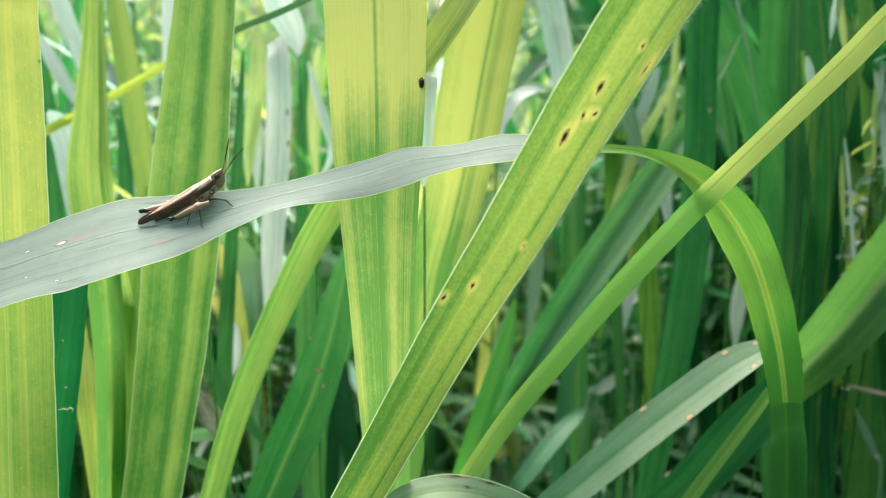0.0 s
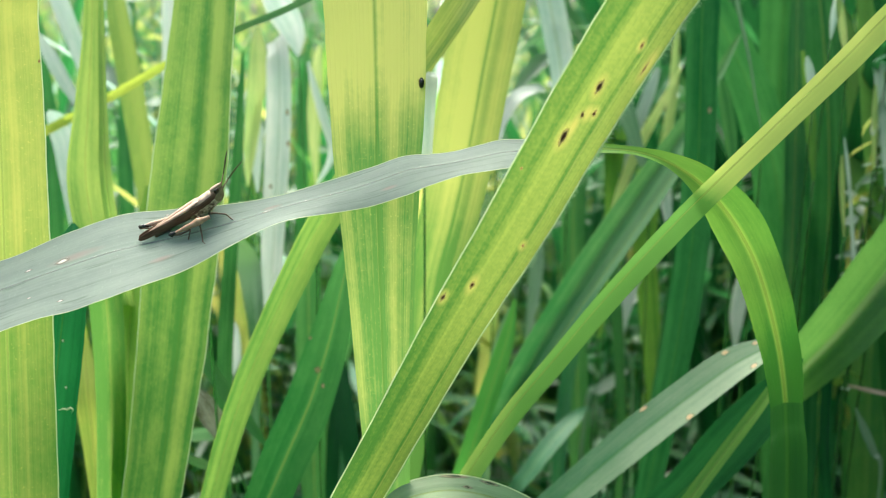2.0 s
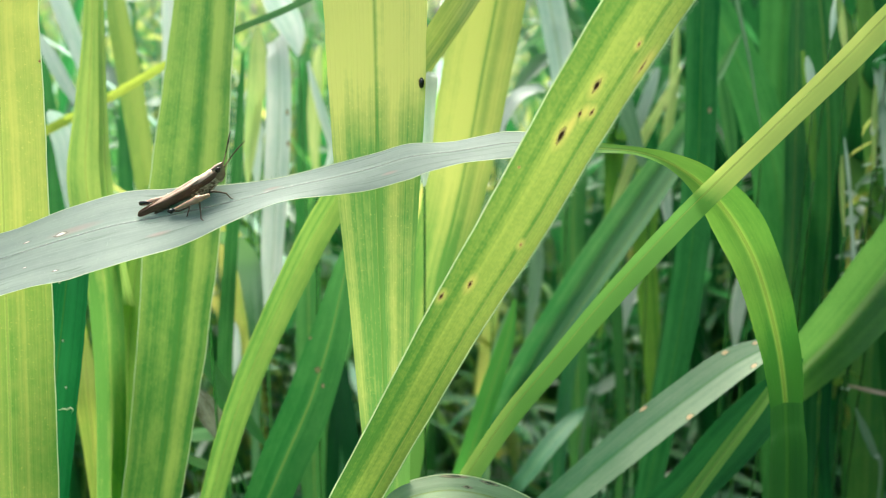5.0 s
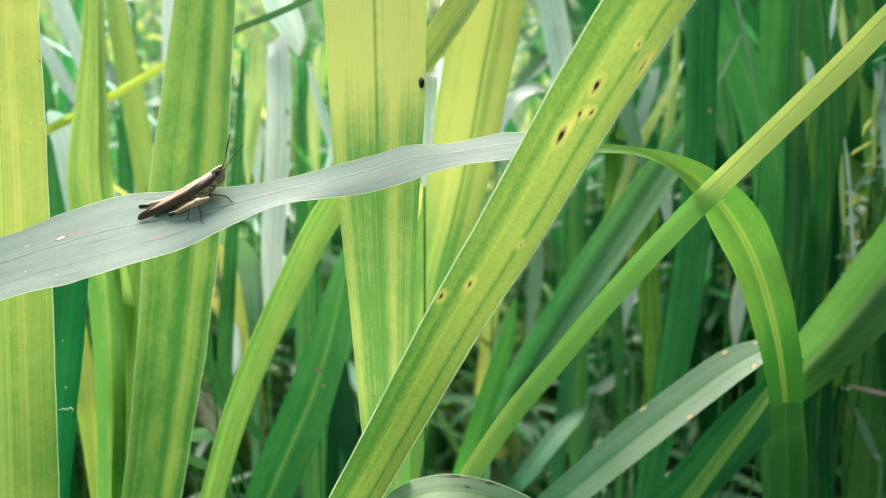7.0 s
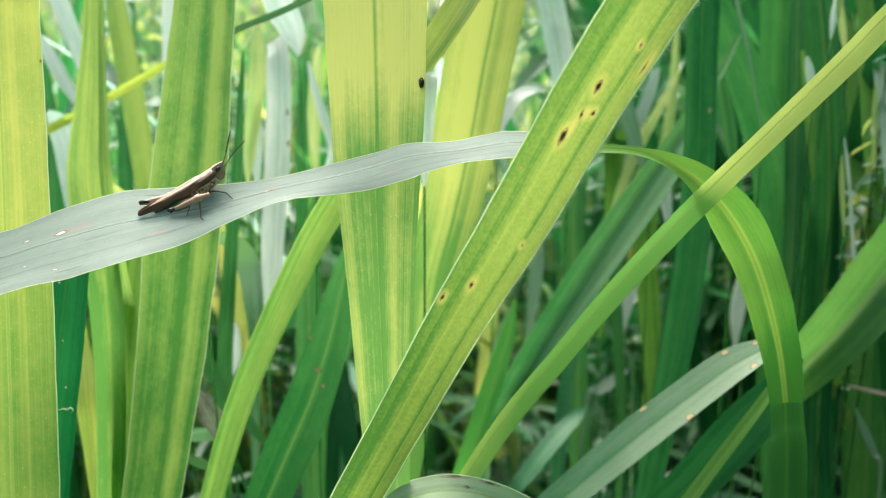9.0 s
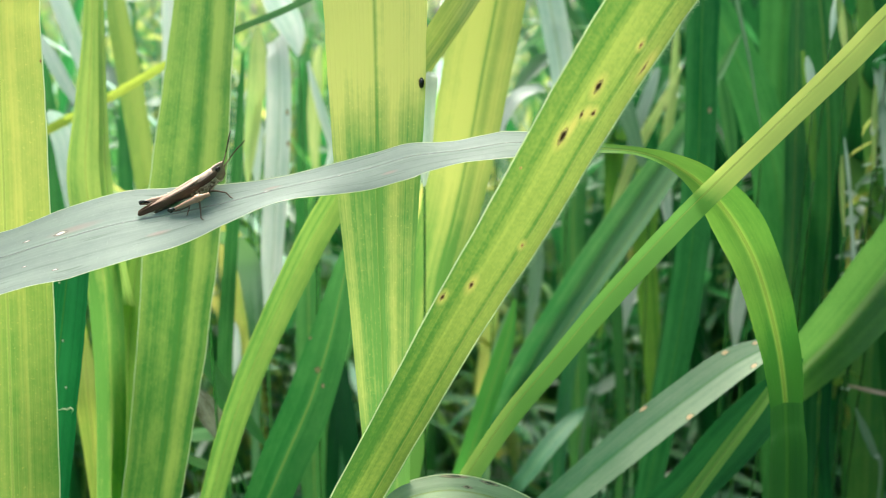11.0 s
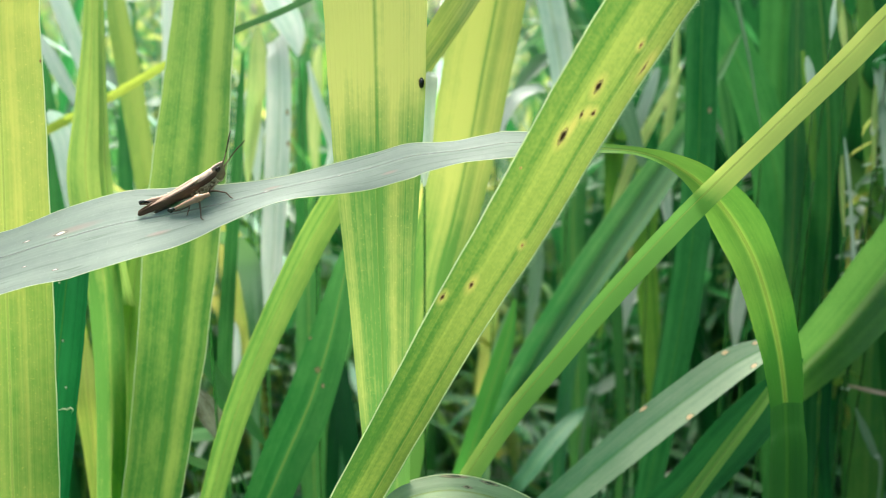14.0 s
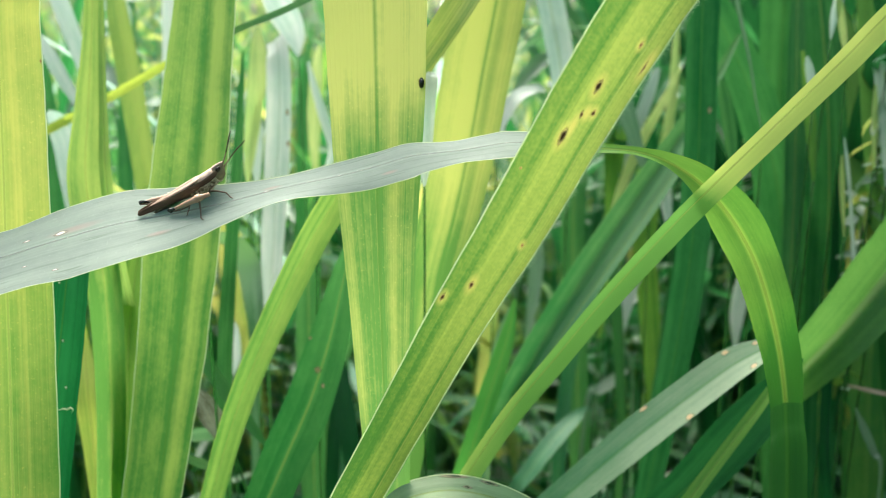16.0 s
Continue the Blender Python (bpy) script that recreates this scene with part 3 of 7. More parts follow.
leaf, form = grass_leaf([(-0.0594, 0.3505, 0.6673, 0.0011), (-0.0366, 0.3445, 0.7027, 0.0108), (-0.0178, 0.3415, 0.7303, 0.0131), (-0.0034, 0.3418, 0.7505, 0.0140), (0.0087, 0.3465, 0.7681, 0.0145), (0.0237, 0.3575, 0.7898, 0.0131), (0.0441, 0.3706, 0.8194, 0.0027)],
                        (-0.280, -0.857, 0.433), "young", "slanting green grass blade behind a wider one", seed=10, rib_mat="dark", glow=(0.62, 0.68, 0.16), stalk=((-0.0760, 0.3996, -0.0300), (-0.0734, 0.3873, 0.1235), (-0.0699, 0.3746, 0.3231), (-0.0667, 0.3651, 0.4661), (-0.0639, 0.3585, 0.5615), (-0.0615, 0.3539, 0.6250), (-0.0594, 0.3505, 0.6673)))
leaf, form = grass_leaf([(-0.0079, 0.3208, 0.6915, 0.0010), (-0.0077, 0.3233, 0.7008, 0.0053), (-0.0072, 0.3264, 0.7124, 0.0062), (-0.0062, 0.3301, 0.7262, 0.0065), (-0.0051, 0.3346, 0.7354, 0.0058), (-0.0044, 0.3384, 0.7381, 0.0029)],
                        (0.087, -0.963, 0.256), "pale", "short pale cut grass blade", seed=11, stalk=((-0.0084, 0.3108, -0.0300), (-0.0083, 0.3121, 0.0760), (-0.0082, 0.3138, 0.2760), (-0.0082, 0.3154, 0.4279), (-0.0081, 0.3168, 0.5291), (-0.0080, 0.3180, 0.5966), (-0.0080, 0.3191, 0.6416), (-0.0079, 0.3200, 0.6716), (-0.0079, 0.3208, 0.6915)))
leaf, form = grass_leaf([(-0.1821, 0.3137, -0.0300, 0.0060), (-0.1717, 0.3090, -0.0234, 0.0060), (-0.1583, 0.3050, 0.1761, 0.0060), (-0.1465, 0.3028, 0.3109, 0.0068), (-0.1362, 0.3018, 0.4005, 0.0077), (-0.1274, 0.3015, 0.4600, 0.0083), (-0.1197, 0.3017, 0.4993, 0.0086), (-0.1132, 0.3021, 0.5252, 0.0093), (-0.1047, 0.3037, 0.5505, 0.0103), (-0.0956, 0.3064, 0.5800, 0.0112), (-0.0849, 0.3090, 0.6087, 0.0116), (-0.0716, 0.3147, 0.6380, 0.0123), (-0.0570, 0.3204, 0.6669, 0.0130), (-0.0447, 0.3248, 0.6871, 0.0129), (-0.0331, 0.3351, 0.7064, 0.0105), (-0.0210, 0.3460, 0.7275, 0.0021)],
                        (0.324, -0.936, 0.137), "fresh", "light green slanting grass blade", light=(0.19, 0.31, 0.07), glow=(0.40, 0.56, 0.12), seed=12, fold=0.25, rib_mat="pale")
leaf, form = grass_leaf([(-0.1797, 0.3343, -0.0300, 0.0120), (-0.1671, 0.3303, -0.0217, 0.0120), (-0.1513, 0.3272, 0.1714, 0.0120), (-0.1376, 0.3259, 0.2999, 0.0157), (-0.1257, 0.3256, 0.3852, 0.0178), (-0.1155, 0.3258, 0.4417, 0.0191), (-0.1067, 0.3265, 0.4789, 0.0199), (-0.0991, 0.3273, 0.5033, 0.0214), (-0.0894, 0.3305, 0.5267, 0.0230), (-0.0766, 0.3341, 0.5556, 0.0245), (-0.0643, 0.3384, 0.5834, 0.0243), (-0.0545, 0.3443, 0.6131, 0.0202), (-0.0481, 0.3504, 0.6396, 0.0134), (-0.0438, 0.3553, 0.6579, 0.0062), (-0.0414, 0.3617, 0.6703, 0.0014)],
                        (-0.239, -0.907, 0.345), "fresh", "green grass blade with a few rusty marks", seed=13, dark=(0.02, 0.14, 0.035), light=(0.1, 0.28, 0.075), glow=(0.2, 0.52, 0.14), mottle=1.5, ripe_shade=(0.60, 0.76, 0.6, 0.5), bands=((0, 0.5), (0.42, 0.4), (0.49, 0.9), (0.55, 0.7), (0.62, 0.5), (1, 0.75)), rib_mat="pale")
spots(leaf, form, [(94.37, -0.135, 0.00217, 0.00190), (92.67, 0.318, 0.00163, 0.00136), (98.23, -0.910, 0.00136, 0.00108)],
      RUST, "rusty mark")
leaf, form = grass_leaf([(-0.1151, 0.2078, -0.0280, 0.0078), (-0.1013, 0.2070, 0.1716, 0.0078), (-0.0878, 0.2062, 0.3228, 0.0098), (-0.0761, 0.2055, 0.4234, 0.0112), (-0.0659, 0.2049, 0.4901, 0.0121), (-0.0572, 0.2044, 0.5343, 0.0126), (-0.0496, 0.2039, 0.5633, 0.0129), (-0.0431, 0.2035, 0.5822, 0.0138), (-0.0358, 0.2026, 0.5982, 0.0143), (-0.0260, 0.2011, 0.6195, 0.0149), (-0.0137, 0.2011, 0.6430, 0.0158), (0.0032, 0.2014, 0.6750, 0.0172), (0.0207, 0.2033, 0.7052, 0.0191), (0.0359, 0.2064, 0.7322, 0.0204), (0.0512, 0.2109, 0.7568, 0.0216), (0.0640, 0.2170, 0.7756, 0.0219), (0.0844, 0.2325, 0.8063, 0.0159), (0.1030, 0.2503, 0.8341, 0.0033)],
                        (0.218, -0.964, 0.150), "front", "yellow-green diagonal grass blade with brown leaf spots, hairy on one edge", rib_mat="pale", margin=MARGIN, seed=14, rib=0.62, fold=0.34, bands=((0, 0.0), (0.24, 0.02), (0.33, 0.2), (0.44, 0.62), (0.66, 0.72), (0.735, 0.65), (0.755, 0.05), (0.80, 0.1), (0.83, 0.62), (1, 0.85)), beads=0.16, dark=(0.03, 0.155, 0.03), mottle=1.0, steps=12, halos=[(153.12, -0.074, 0.00543, 0.00256), (159.44, 0.076, 0.00509, 0.00225), (156.45, 0.195, 0.00361, 0.00180), (156.89, 0.356, 0.00300, 0.00165), (165.79, 0.461, 0.00298, 0.00149), (135.89, -0.189, 0.00407, 0.00203), (133.70, -0.844, 0.00314, 0.00189), (141.45, 0.559, 0.00247, 0.00139), (164.26, 0.873, 0.00745, 0.00149), (154.35, 0.023, 0.00663, 0.00166)], ripe_shade=(0.678, 0.747, 0.3))
spots(leaf, form, [(153.12, -0.074, 0.00317, 0.00106), (159.44, 0.076, 0.00254, 0.00097), (156.05, 0.081, 0.00135, 0.00060), (156.89, 0.356, 0.00135, 0.00068), (165.79, 0.461, 0.00134, 0.00060), (135.89, -0.189, 0.00156, 0.00086), (133.70, -0.844, 0.00157, 0.00079), (141.45, 0.559, 0.00077, 0.00046), (163.83, 0.855, 0.00268, 0.00037), (148.12, -0.710, 0.00061, 0.00046)],
      LESION, "brown leaf spot with a straw-coloured halo")
part("marginal_hairs", form.hairs(1.0, 0.0021, 0.0003, 5, 0.66, 0.97), FUZZ, leaf, "fine bristles along the leaf edge")["kind"] = "stuff"
swaying_leaf = leaf
# its dark middle stretch is a cast shadow painted into the blade colour
leaf, form = grass_leaf([(-0.1153, 0.3260, -0.0300, 0.0060), (-0.0970, 0.3174, 0.0261, 0.0060), (-0.0732, 0.3082, 0.2245, 0.0060), (-0.0525, 0.3016, 0.3570, 0.0060), (-0.0346, 0.2967, 0.4446, 0.0066), (-0.0192, 0.2931, 0.5022, 0.0070), (-0.0059, 0.2904, 0.5396, 0.0077), (0.0108, 0.2845, 0.5752, 0.0081), (0.0273, 0.2784, 0.6068, 0.0082), (0.0434, 0.2719, 0.6327, 0.0080), (0.0573, 0.2647, 0.6562, 0.0079), (0.0761, 0.2532, 0.6863, 0.0078), (0.0880, 0.2428, 0.7058, 0.0073), (0.1084, 0.2416, 0.7283, 0.0073), (0.1244, 0.2429, 0.7448, 0.0076), (0.1351, 0.2440, 0.7565, 0.0077), (0.1544, 0.2488, 0.7745, 0.0071), (0.1853, 0.2581, 0.8016, 0.0016)],
                        (-0.231, -0.903, 0.364), "fresh", "long narrow folded grass blade crossing the others", seed=15, fold=0.1, stripes=0.15, mottle=0.3, cloudy=0.15, dark=(0.032, 0.135, 0.03), bump=0.05, rib=-0.3, rib_mat="pale", light=(0.34, 0.46, 0.11), glow=(0.85, 0.92, 0.25), through_part=0.58, bands=((0, 1.0), (0.15, 0.8), (0.5, 0.6), (1, 0.5)), ripe_shade=(0.765, 0.792, 1.25), foot=(0.63, 0.72, 0.5))
leaf, form = grass_leaf([(-0.1550, 0.3282, -0.0300, 0.0079), (-0.1202, 0.3226, 0.1229, 0.0079), (-0.0841, 0.3179, 0.2787, 0.0099), (-0.0530, 0.3146, 0.3807, 0.0115), (-0.0265, 0.3123, 0.4466, 0.0125), (-0.0040, 0.3106, 0.4883, 0.0131), (0.0148, 0.3094, 0.5137, 0.0141), (0.0378, 0.3069, 0.5352, 0.0160), (0.0579, 0.3052, 0.5559, 0.0165), (0.0799, 0.3040, 0.5786, 0.0183), (0.1029, 0.3035, 0.6001, 0.0179), (0.1222, 0.3038, 0.6163, 0.0163), (0.1347, 0.3038, 0.6241, 0.0111), (0.1407, 0.3037, 0.6277, 0.0062), (0.1455, 0.3043, 0.6298, 0.0007)],
                        (-0.474, -0.531, 0.703), "waxy", "arching pale glaucous grass blade with rusty marks", seed=16, rib_mat="dark", rib=0.0, fold=0.06, dark=(0.045, 0.15, 0.065), light=(0.26, 0.32, 0.22), bands=((0, 0.5), (0.3, 0.42), (0.42, 0.36), (0.5, 0.0), (0.57, 0.85), (1, 0.9)), ripe_shade=(0.62, 0.735, 0.45))
spots(leaf, form, [(100.17, -0.82, 0.00217, 0.00140), (103.79, 0.761, 0.00241, 0.00144), (89.75, 0.882, 0.00294, 0.00196), (85.64, -0.88, 0.00296, 0.00140), (108.06, -0.698, 0.00168, 0.00120)],
      RUST, "rusty mark")
leaf, form = grass_leaf([(0.1820, 0.3937, 0.5387, 0.0014), (0.1831, 0.3840, 0.5603, 0.0151), (0.1850, 0.3695, 0.5836, 0.0245), (0.1981, 0.3571, 0.6146, 0.0292), (0.2174, 0.3555, 0.6471, 0.0325), (0.2462, 0.3606, 0.6856, 0.0320), (0.2865, 0.3728, 0.7311, 0.0172)],
                        (-0.341, -0.902, 0.264), "middle", "broad green grass blade folded along its midrib", seed=17, rib_mat="pale", rib=0.1, fold=0.6, rib_r=0.0011, light=(0.18, 0.37, 0.09), rib_tone=(0.34, 0.46, 0.22), rib_half=0.07, glow=(0.34, 0.62, 0.14), bands=((0, 0.4), (0.35, 0.65), (0.44, 0.6), (0.5, 1.0), (0.59, 1.0), (0.63, 0.45), (1, 0.4)), stalk=((0.1809, 0.4476, -0.0300), (0.1811, 0.4368, 0.0474), (0.1813, 0.4254, 0.2273), (0.1815, 0.4162, 0.3472), (0.1816, 0.4089, 0.4270), (0.1817, 0.4029, 0.4801), (0.1819, 0.3979, 0.5153), (0.1820, 0.3937, 0.5387)))
leaf, form = grass_leaf([(-0.0671, 0.3179, -0.0300, 0.0098), (-0.0359, 0.3152, 0.1122, 0.0098), (-0.0019, 0.3135, 0.2766, 0.0120), (0.0273, 0.3127, 0.3847, 0.0142), (0.0524, 0.3126, 0.4550, 0.0154), (0.0737, 0.3128, 0.4999, 0.0162), (0.0917, 0.3132, 0.5278, 0.0175), (0.1140, 0.3146, 0.5523, 0.0195), (0.1330, 0.3158, 0.5763, 0.0214), (0.1489, 0.3186, 0.5946, 0.0169), (0.1582, 0.3201, 0.6078, 0.0054), (0.1616, 0.3205, 0.6131, 0.0011)],
                        (-0.251, -0.848, 0.467), "deep", "dark green slanting grass blade in the shade", seed=81, rib_mat="dark")
leaf, form = grass_leaf([(-0.0353, 0.2940, -0.0300, 0.0039), (-0.0097, 0.2927, 0.1059, 0.0039), (0.0191, 0.2923, 0.2765, 0.0040), (0.0439, 0.2928, 0.3892, 0.0048), (0.0653, 0.2937, 0.4630, 0.0053), (0.0836, 0.2949, 0.5109, 0.0055), (0.0992, 0.2961, 0.5413, 0.0060), (0.1185, 0.3014, 0.5690, 0.0059), (0.1376, 0.3064, 0.5952, 0.0051), (0.1524, 0.3118, 0.6155, 0.0027)],
                        (-0.473, -0.707, 0.526), "fresh", "slim lit grass blade edge", rib_mat="pale", seed=37)
leaf, form = grass_leaf([(-0.1271, 0.4097, -0.0300, 0.0068), (-0.0996, 0.4077, 0.0709, 0.0068), (-0.0692, 0.4071, 0.2380, 0.0083), (-0.0431, 0.4077, 0.3481, 0.0100), (-0.0206, 0.4090, 0.4201, 0.0110), (-0.0014, 0.4106, 0.4665, 0.0122), (0.0227, 0.4191, 0.5099, 0.0143), (0.0413, 0.4253, 0.5444, 0.0168), (0.0630, 0.4313, 0.5822, 0.0187), (0.0897, 0.4403, 0.6236, 0.0186), (0.1150, 0.4499, 0.6595, 0.0171), (0.1392, 0.4606, 0.6918, 0.0135), (0.1630, 0.4749, 0.7259, 0.0078), (0.1821, 0.4881, 0.7557, 0.0016)],
                        (-0.300, -0.865, 0.402), "teal", "dull bluish green slanting grass blade", seed=18, dark=(0.045, 0.20, 0.065), light=(0.14, 0.30, 0.13), glow=(0.26, 0.52, 0.17), through_part=0.45, ripe_shade=(0.64, 0.76, 0.5), fold=0.5, rib_mat="pale", rib_tone=(0.16, 0.30, 0.14))
leaf, form = grass_leaf([(-0.1149, 0.3919, -0.0300, 0.0036), (-0.0883, 0.3898, 0.0858, 0.0036), (-0.0594, 0.3892, 0.2508, 0.0037), (-0.0345, 0.3899, 0.3596, 0.0044), (-0.0130, 0.3911, 0.4309, 0.0048), (0.0053, 0.3927, 0.4770, 0.0053), (0.0283, 0.4012, 0.5202, 0.0058), (0.0461, 0.4065, 0.5517, 0.0067), (0.0667, 0.4117, 0.5864, 0.0076), (0.0929, 0.4198, 0.6245, 0.0085), (0.1181, 0.4290, 0.6588, 0.0080), (0.1397, 0.4389, 0.6881, 0.0052), (0.1511, 0.4477, 0.7016, 0.0012)],
                        (-0.508, -0.722, 0.469), "waxy", "dull bluish edge of a slanting grass blade", rib_mat="pale", seed=38, light=(0.16, 0.28, 0.15), dark=(0.06, 0.16, 0.08), ripe_shade=(0.63, 0.74, 0.8), spec=0.12, rough=0.65)
leaf, form = grass_leaf([(0.0615, 0.3613, -0.0300, 0.0080), (0.0715, 0.3640, 0.0571, 0.0080), (0.0832, 0.3672, 0.2357, 0.0094), (0.0933, 0.3700, 0.3546, 0.0115), (0.1020, 0.3724, 0.4336, 0.0127), (0.1096, 0.3745, 0.4861, 0.0141), (0.1192, 0.3831, 0.5375, 0.0165), (0.1287, 0.3930, 0.5938, 0.0188), (0.1357, 0.4037, 0.6453, 0.0193), (0.1387, 0.4152, 0.6960, 0.0186), (0.1397, 0.4262, 0.7373, 0.0186), (0.1412, 0.4368, 0.7728, 0.0193), (0.1441, 0.4506, 0.8089, 0.0157)],
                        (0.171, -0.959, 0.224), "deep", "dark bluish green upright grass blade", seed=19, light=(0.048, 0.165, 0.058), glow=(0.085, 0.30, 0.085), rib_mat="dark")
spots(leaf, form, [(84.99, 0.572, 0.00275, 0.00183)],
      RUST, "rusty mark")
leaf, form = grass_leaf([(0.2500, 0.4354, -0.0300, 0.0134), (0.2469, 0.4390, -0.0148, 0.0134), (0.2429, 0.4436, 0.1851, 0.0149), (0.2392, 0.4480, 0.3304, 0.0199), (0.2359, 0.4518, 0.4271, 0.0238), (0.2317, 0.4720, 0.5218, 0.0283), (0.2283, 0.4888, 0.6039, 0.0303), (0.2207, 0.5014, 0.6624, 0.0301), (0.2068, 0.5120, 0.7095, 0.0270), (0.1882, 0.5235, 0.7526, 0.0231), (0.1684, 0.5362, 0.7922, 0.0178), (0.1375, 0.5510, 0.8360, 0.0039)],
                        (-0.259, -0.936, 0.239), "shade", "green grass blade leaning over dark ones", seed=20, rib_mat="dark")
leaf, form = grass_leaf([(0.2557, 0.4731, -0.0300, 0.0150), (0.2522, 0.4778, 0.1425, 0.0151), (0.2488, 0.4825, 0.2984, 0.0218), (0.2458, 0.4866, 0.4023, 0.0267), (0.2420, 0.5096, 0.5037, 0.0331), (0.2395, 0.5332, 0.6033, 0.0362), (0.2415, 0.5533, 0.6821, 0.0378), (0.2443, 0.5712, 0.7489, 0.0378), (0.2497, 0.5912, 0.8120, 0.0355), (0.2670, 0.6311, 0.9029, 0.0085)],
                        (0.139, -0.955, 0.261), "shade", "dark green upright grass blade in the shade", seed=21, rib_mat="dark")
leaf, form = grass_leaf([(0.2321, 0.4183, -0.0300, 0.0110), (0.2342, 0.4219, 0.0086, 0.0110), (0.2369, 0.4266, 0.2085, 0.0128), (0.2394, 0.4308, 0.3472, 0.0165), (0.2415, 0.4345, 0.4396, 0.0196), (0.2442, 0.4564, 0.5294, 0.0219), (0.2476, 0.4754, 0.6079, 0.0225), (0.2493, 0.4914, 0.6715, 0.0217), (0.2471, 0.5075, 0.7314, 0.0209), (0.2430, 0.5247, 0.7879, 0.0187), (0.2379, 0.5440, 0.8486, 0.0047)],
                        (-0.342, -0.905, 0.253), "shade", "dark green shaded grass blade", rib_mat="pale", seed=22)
# this blade and the next: light top and shaded bottom put into the colour
leaf, form = grass_leaf([(0.2865, 0.4560, -0.0300, 0.0146), (0.2887, 0.4607, 0.1648, 0.0156), (0.2908, 0.4653, 0.3148, 0.0215), (0.2927, 0.4692, 0.4147, 0.0260), (0.2950, 0.4922, 0.5121, 0.0299), (0.2963, 0.5128, 0.5967, 0.0322), (0.2934, 0.5302, 0.6653, 0.0314), (0.2816, 0.5464, 0.7261, 0.0265), (0.2668, 0.5628, 0.7794, 0.0202), (0.2489, 0.5824, 0.8372, 0.0049)],
                        (-0.208, -0.944, 0.258), "middle", "green grass blade among dark ones", seed=23, light=(0.11, 0.25, 0.06), glow=(0.26, 0.48, 0.11), ripe_shade=(0.54, 0.72, 0.9, 0.5), rib_mat="dark")
leaf, form = grass_leaf([(0.3034, 0.3912, -0.0300, 0.0121), (0.2990, 0.3948, -0.0022, 0.0121), (0.2933, 0.3995, 0.1977, 0.0134), (0.2875, 0.4043, 0.3540, 0.0180), (0.2824, 0.4084, 0.4582, 0.0215), (0.2761, 0.4334, 0.5593, 0.0250), (0.2689, 0.4547, 0.6428, 0.0249), (0.2627, 0.4725, 0.7092, 0.0214), (0.2588, 0.4860, 0.7557, 0.0157), (0.2565, 0.5007, 0.8025, 0.0050)],
                        (0.258, -0.929, 0.265), "middle", "dark green grass blade at the side of the clump", seed=24, light=(0.10, 0.25, 0.06), glow=(0.24, 0.48, 0.11), ripe_shade=(0.58, 0.74, 0.9, 0.5), rib_mat="dark")
leaf, form = grass_leaf([(-0.2921, 0.4673, 0.6782, 0.0014), (-0.2616, 0.4650, 0.6889, 0.0049), (-0.2402, 0.4624, 0.6983, 0.0052), (-0.2124, 0.4607, 0.7115, 0.0054), (-0.1844, 0.4615, 0.7259, 0.0051), (-0.1630, 0.4625, 0.7376, 0.0044), (-0.1405, 0.4656, 0.7491, 0.0030), (-0.1173, 0.4682, 0.7587, 0.0010)],
                        (0.053, -0.994, 0.095), "straw", "thin yellow grass blade slanting across", rib_mat="pale", dark=(0.48, 0.46, 0.07), light=(0.66, 0.62, 0.10), glow=(0.92, 0.86, 0.14), seed=25, stalk=((-0.3263, 0.5193, -0.0300), (-0.3218, 0.5084, 0.0531), (-0.3160, 0.4969, 0.2527), (-0.3098, 0.4869, 0.4163), (-0.3044, 0.4796, 0.5253), (-0.2997, 0.4743, 0.5978), (-0.2956, 0.4703, 0.6461), (-0.2921, 0.4673, 0.6782)))
leaf, form = grass_leaf([(-0.1082, 0.3376, 0.6961, 0.0011), (-0.1057, 0.3410, 0.7205, 0.0021), (-0.1020, 0.3420, 0.7398, 0.0023), (-0.0956, 0.3430, 0.7512, 0.0026), (-0.0860, 0.3435, 0.7568, 0.0028), (-0.0714, 0.3450, 0.7625, 0.0028), (-0.0569, 0.3467, 0.7690, 0.0026), (-0.0350, 0.3496, 0.7798, 0.0021), (-0.0156, 0.3522, 0.7892, 0.0005)],
                        (0.340, -0.916, 0.210), "waxy", "thin bluish grass blade tip", seed=26, stalk=((-0.1104, 0.3415, -0.0300), (-0.1102, 0.3388, -0.0194), (-0.1098, 0.3367, 0.1806), (-0.1095, 0.3354, 0.3690), (-0.1091, 0.3350, 0.4946), (-0.1088, 0.3353, 0.5783), (-0.1086, 0.3359, 0.6341), (-0.1084, 0.3367, 0.6713), (-0.1082, 0.3376, 0.6961)))
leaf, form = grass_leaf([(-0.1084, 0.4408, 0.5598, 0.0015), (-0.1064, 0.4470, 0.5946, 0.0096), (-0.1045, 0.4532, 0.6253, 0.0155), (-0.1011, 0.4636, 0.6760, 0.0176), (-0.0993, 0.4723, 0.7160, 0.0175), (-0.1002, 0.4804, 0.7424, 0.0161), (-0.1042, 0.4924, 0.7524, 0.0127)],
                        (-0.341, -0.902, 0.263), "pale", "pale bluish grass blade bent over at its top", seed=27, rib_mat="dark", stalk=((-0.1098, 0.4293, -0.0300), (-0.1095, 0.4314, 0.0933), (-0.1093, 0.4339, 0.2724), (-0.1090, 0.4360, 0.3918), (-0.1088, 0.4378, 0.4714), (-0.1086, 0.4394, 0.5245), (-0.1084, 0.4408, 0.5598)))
spots(leaf, form, [(34.32, 0.675, 0.00240, 0.00171), (30.15, 0.826, 0.00206, 0.00172), (25.12, -0.445, 0.00172, 0.00138)],
      RUST, "pinkish speck")
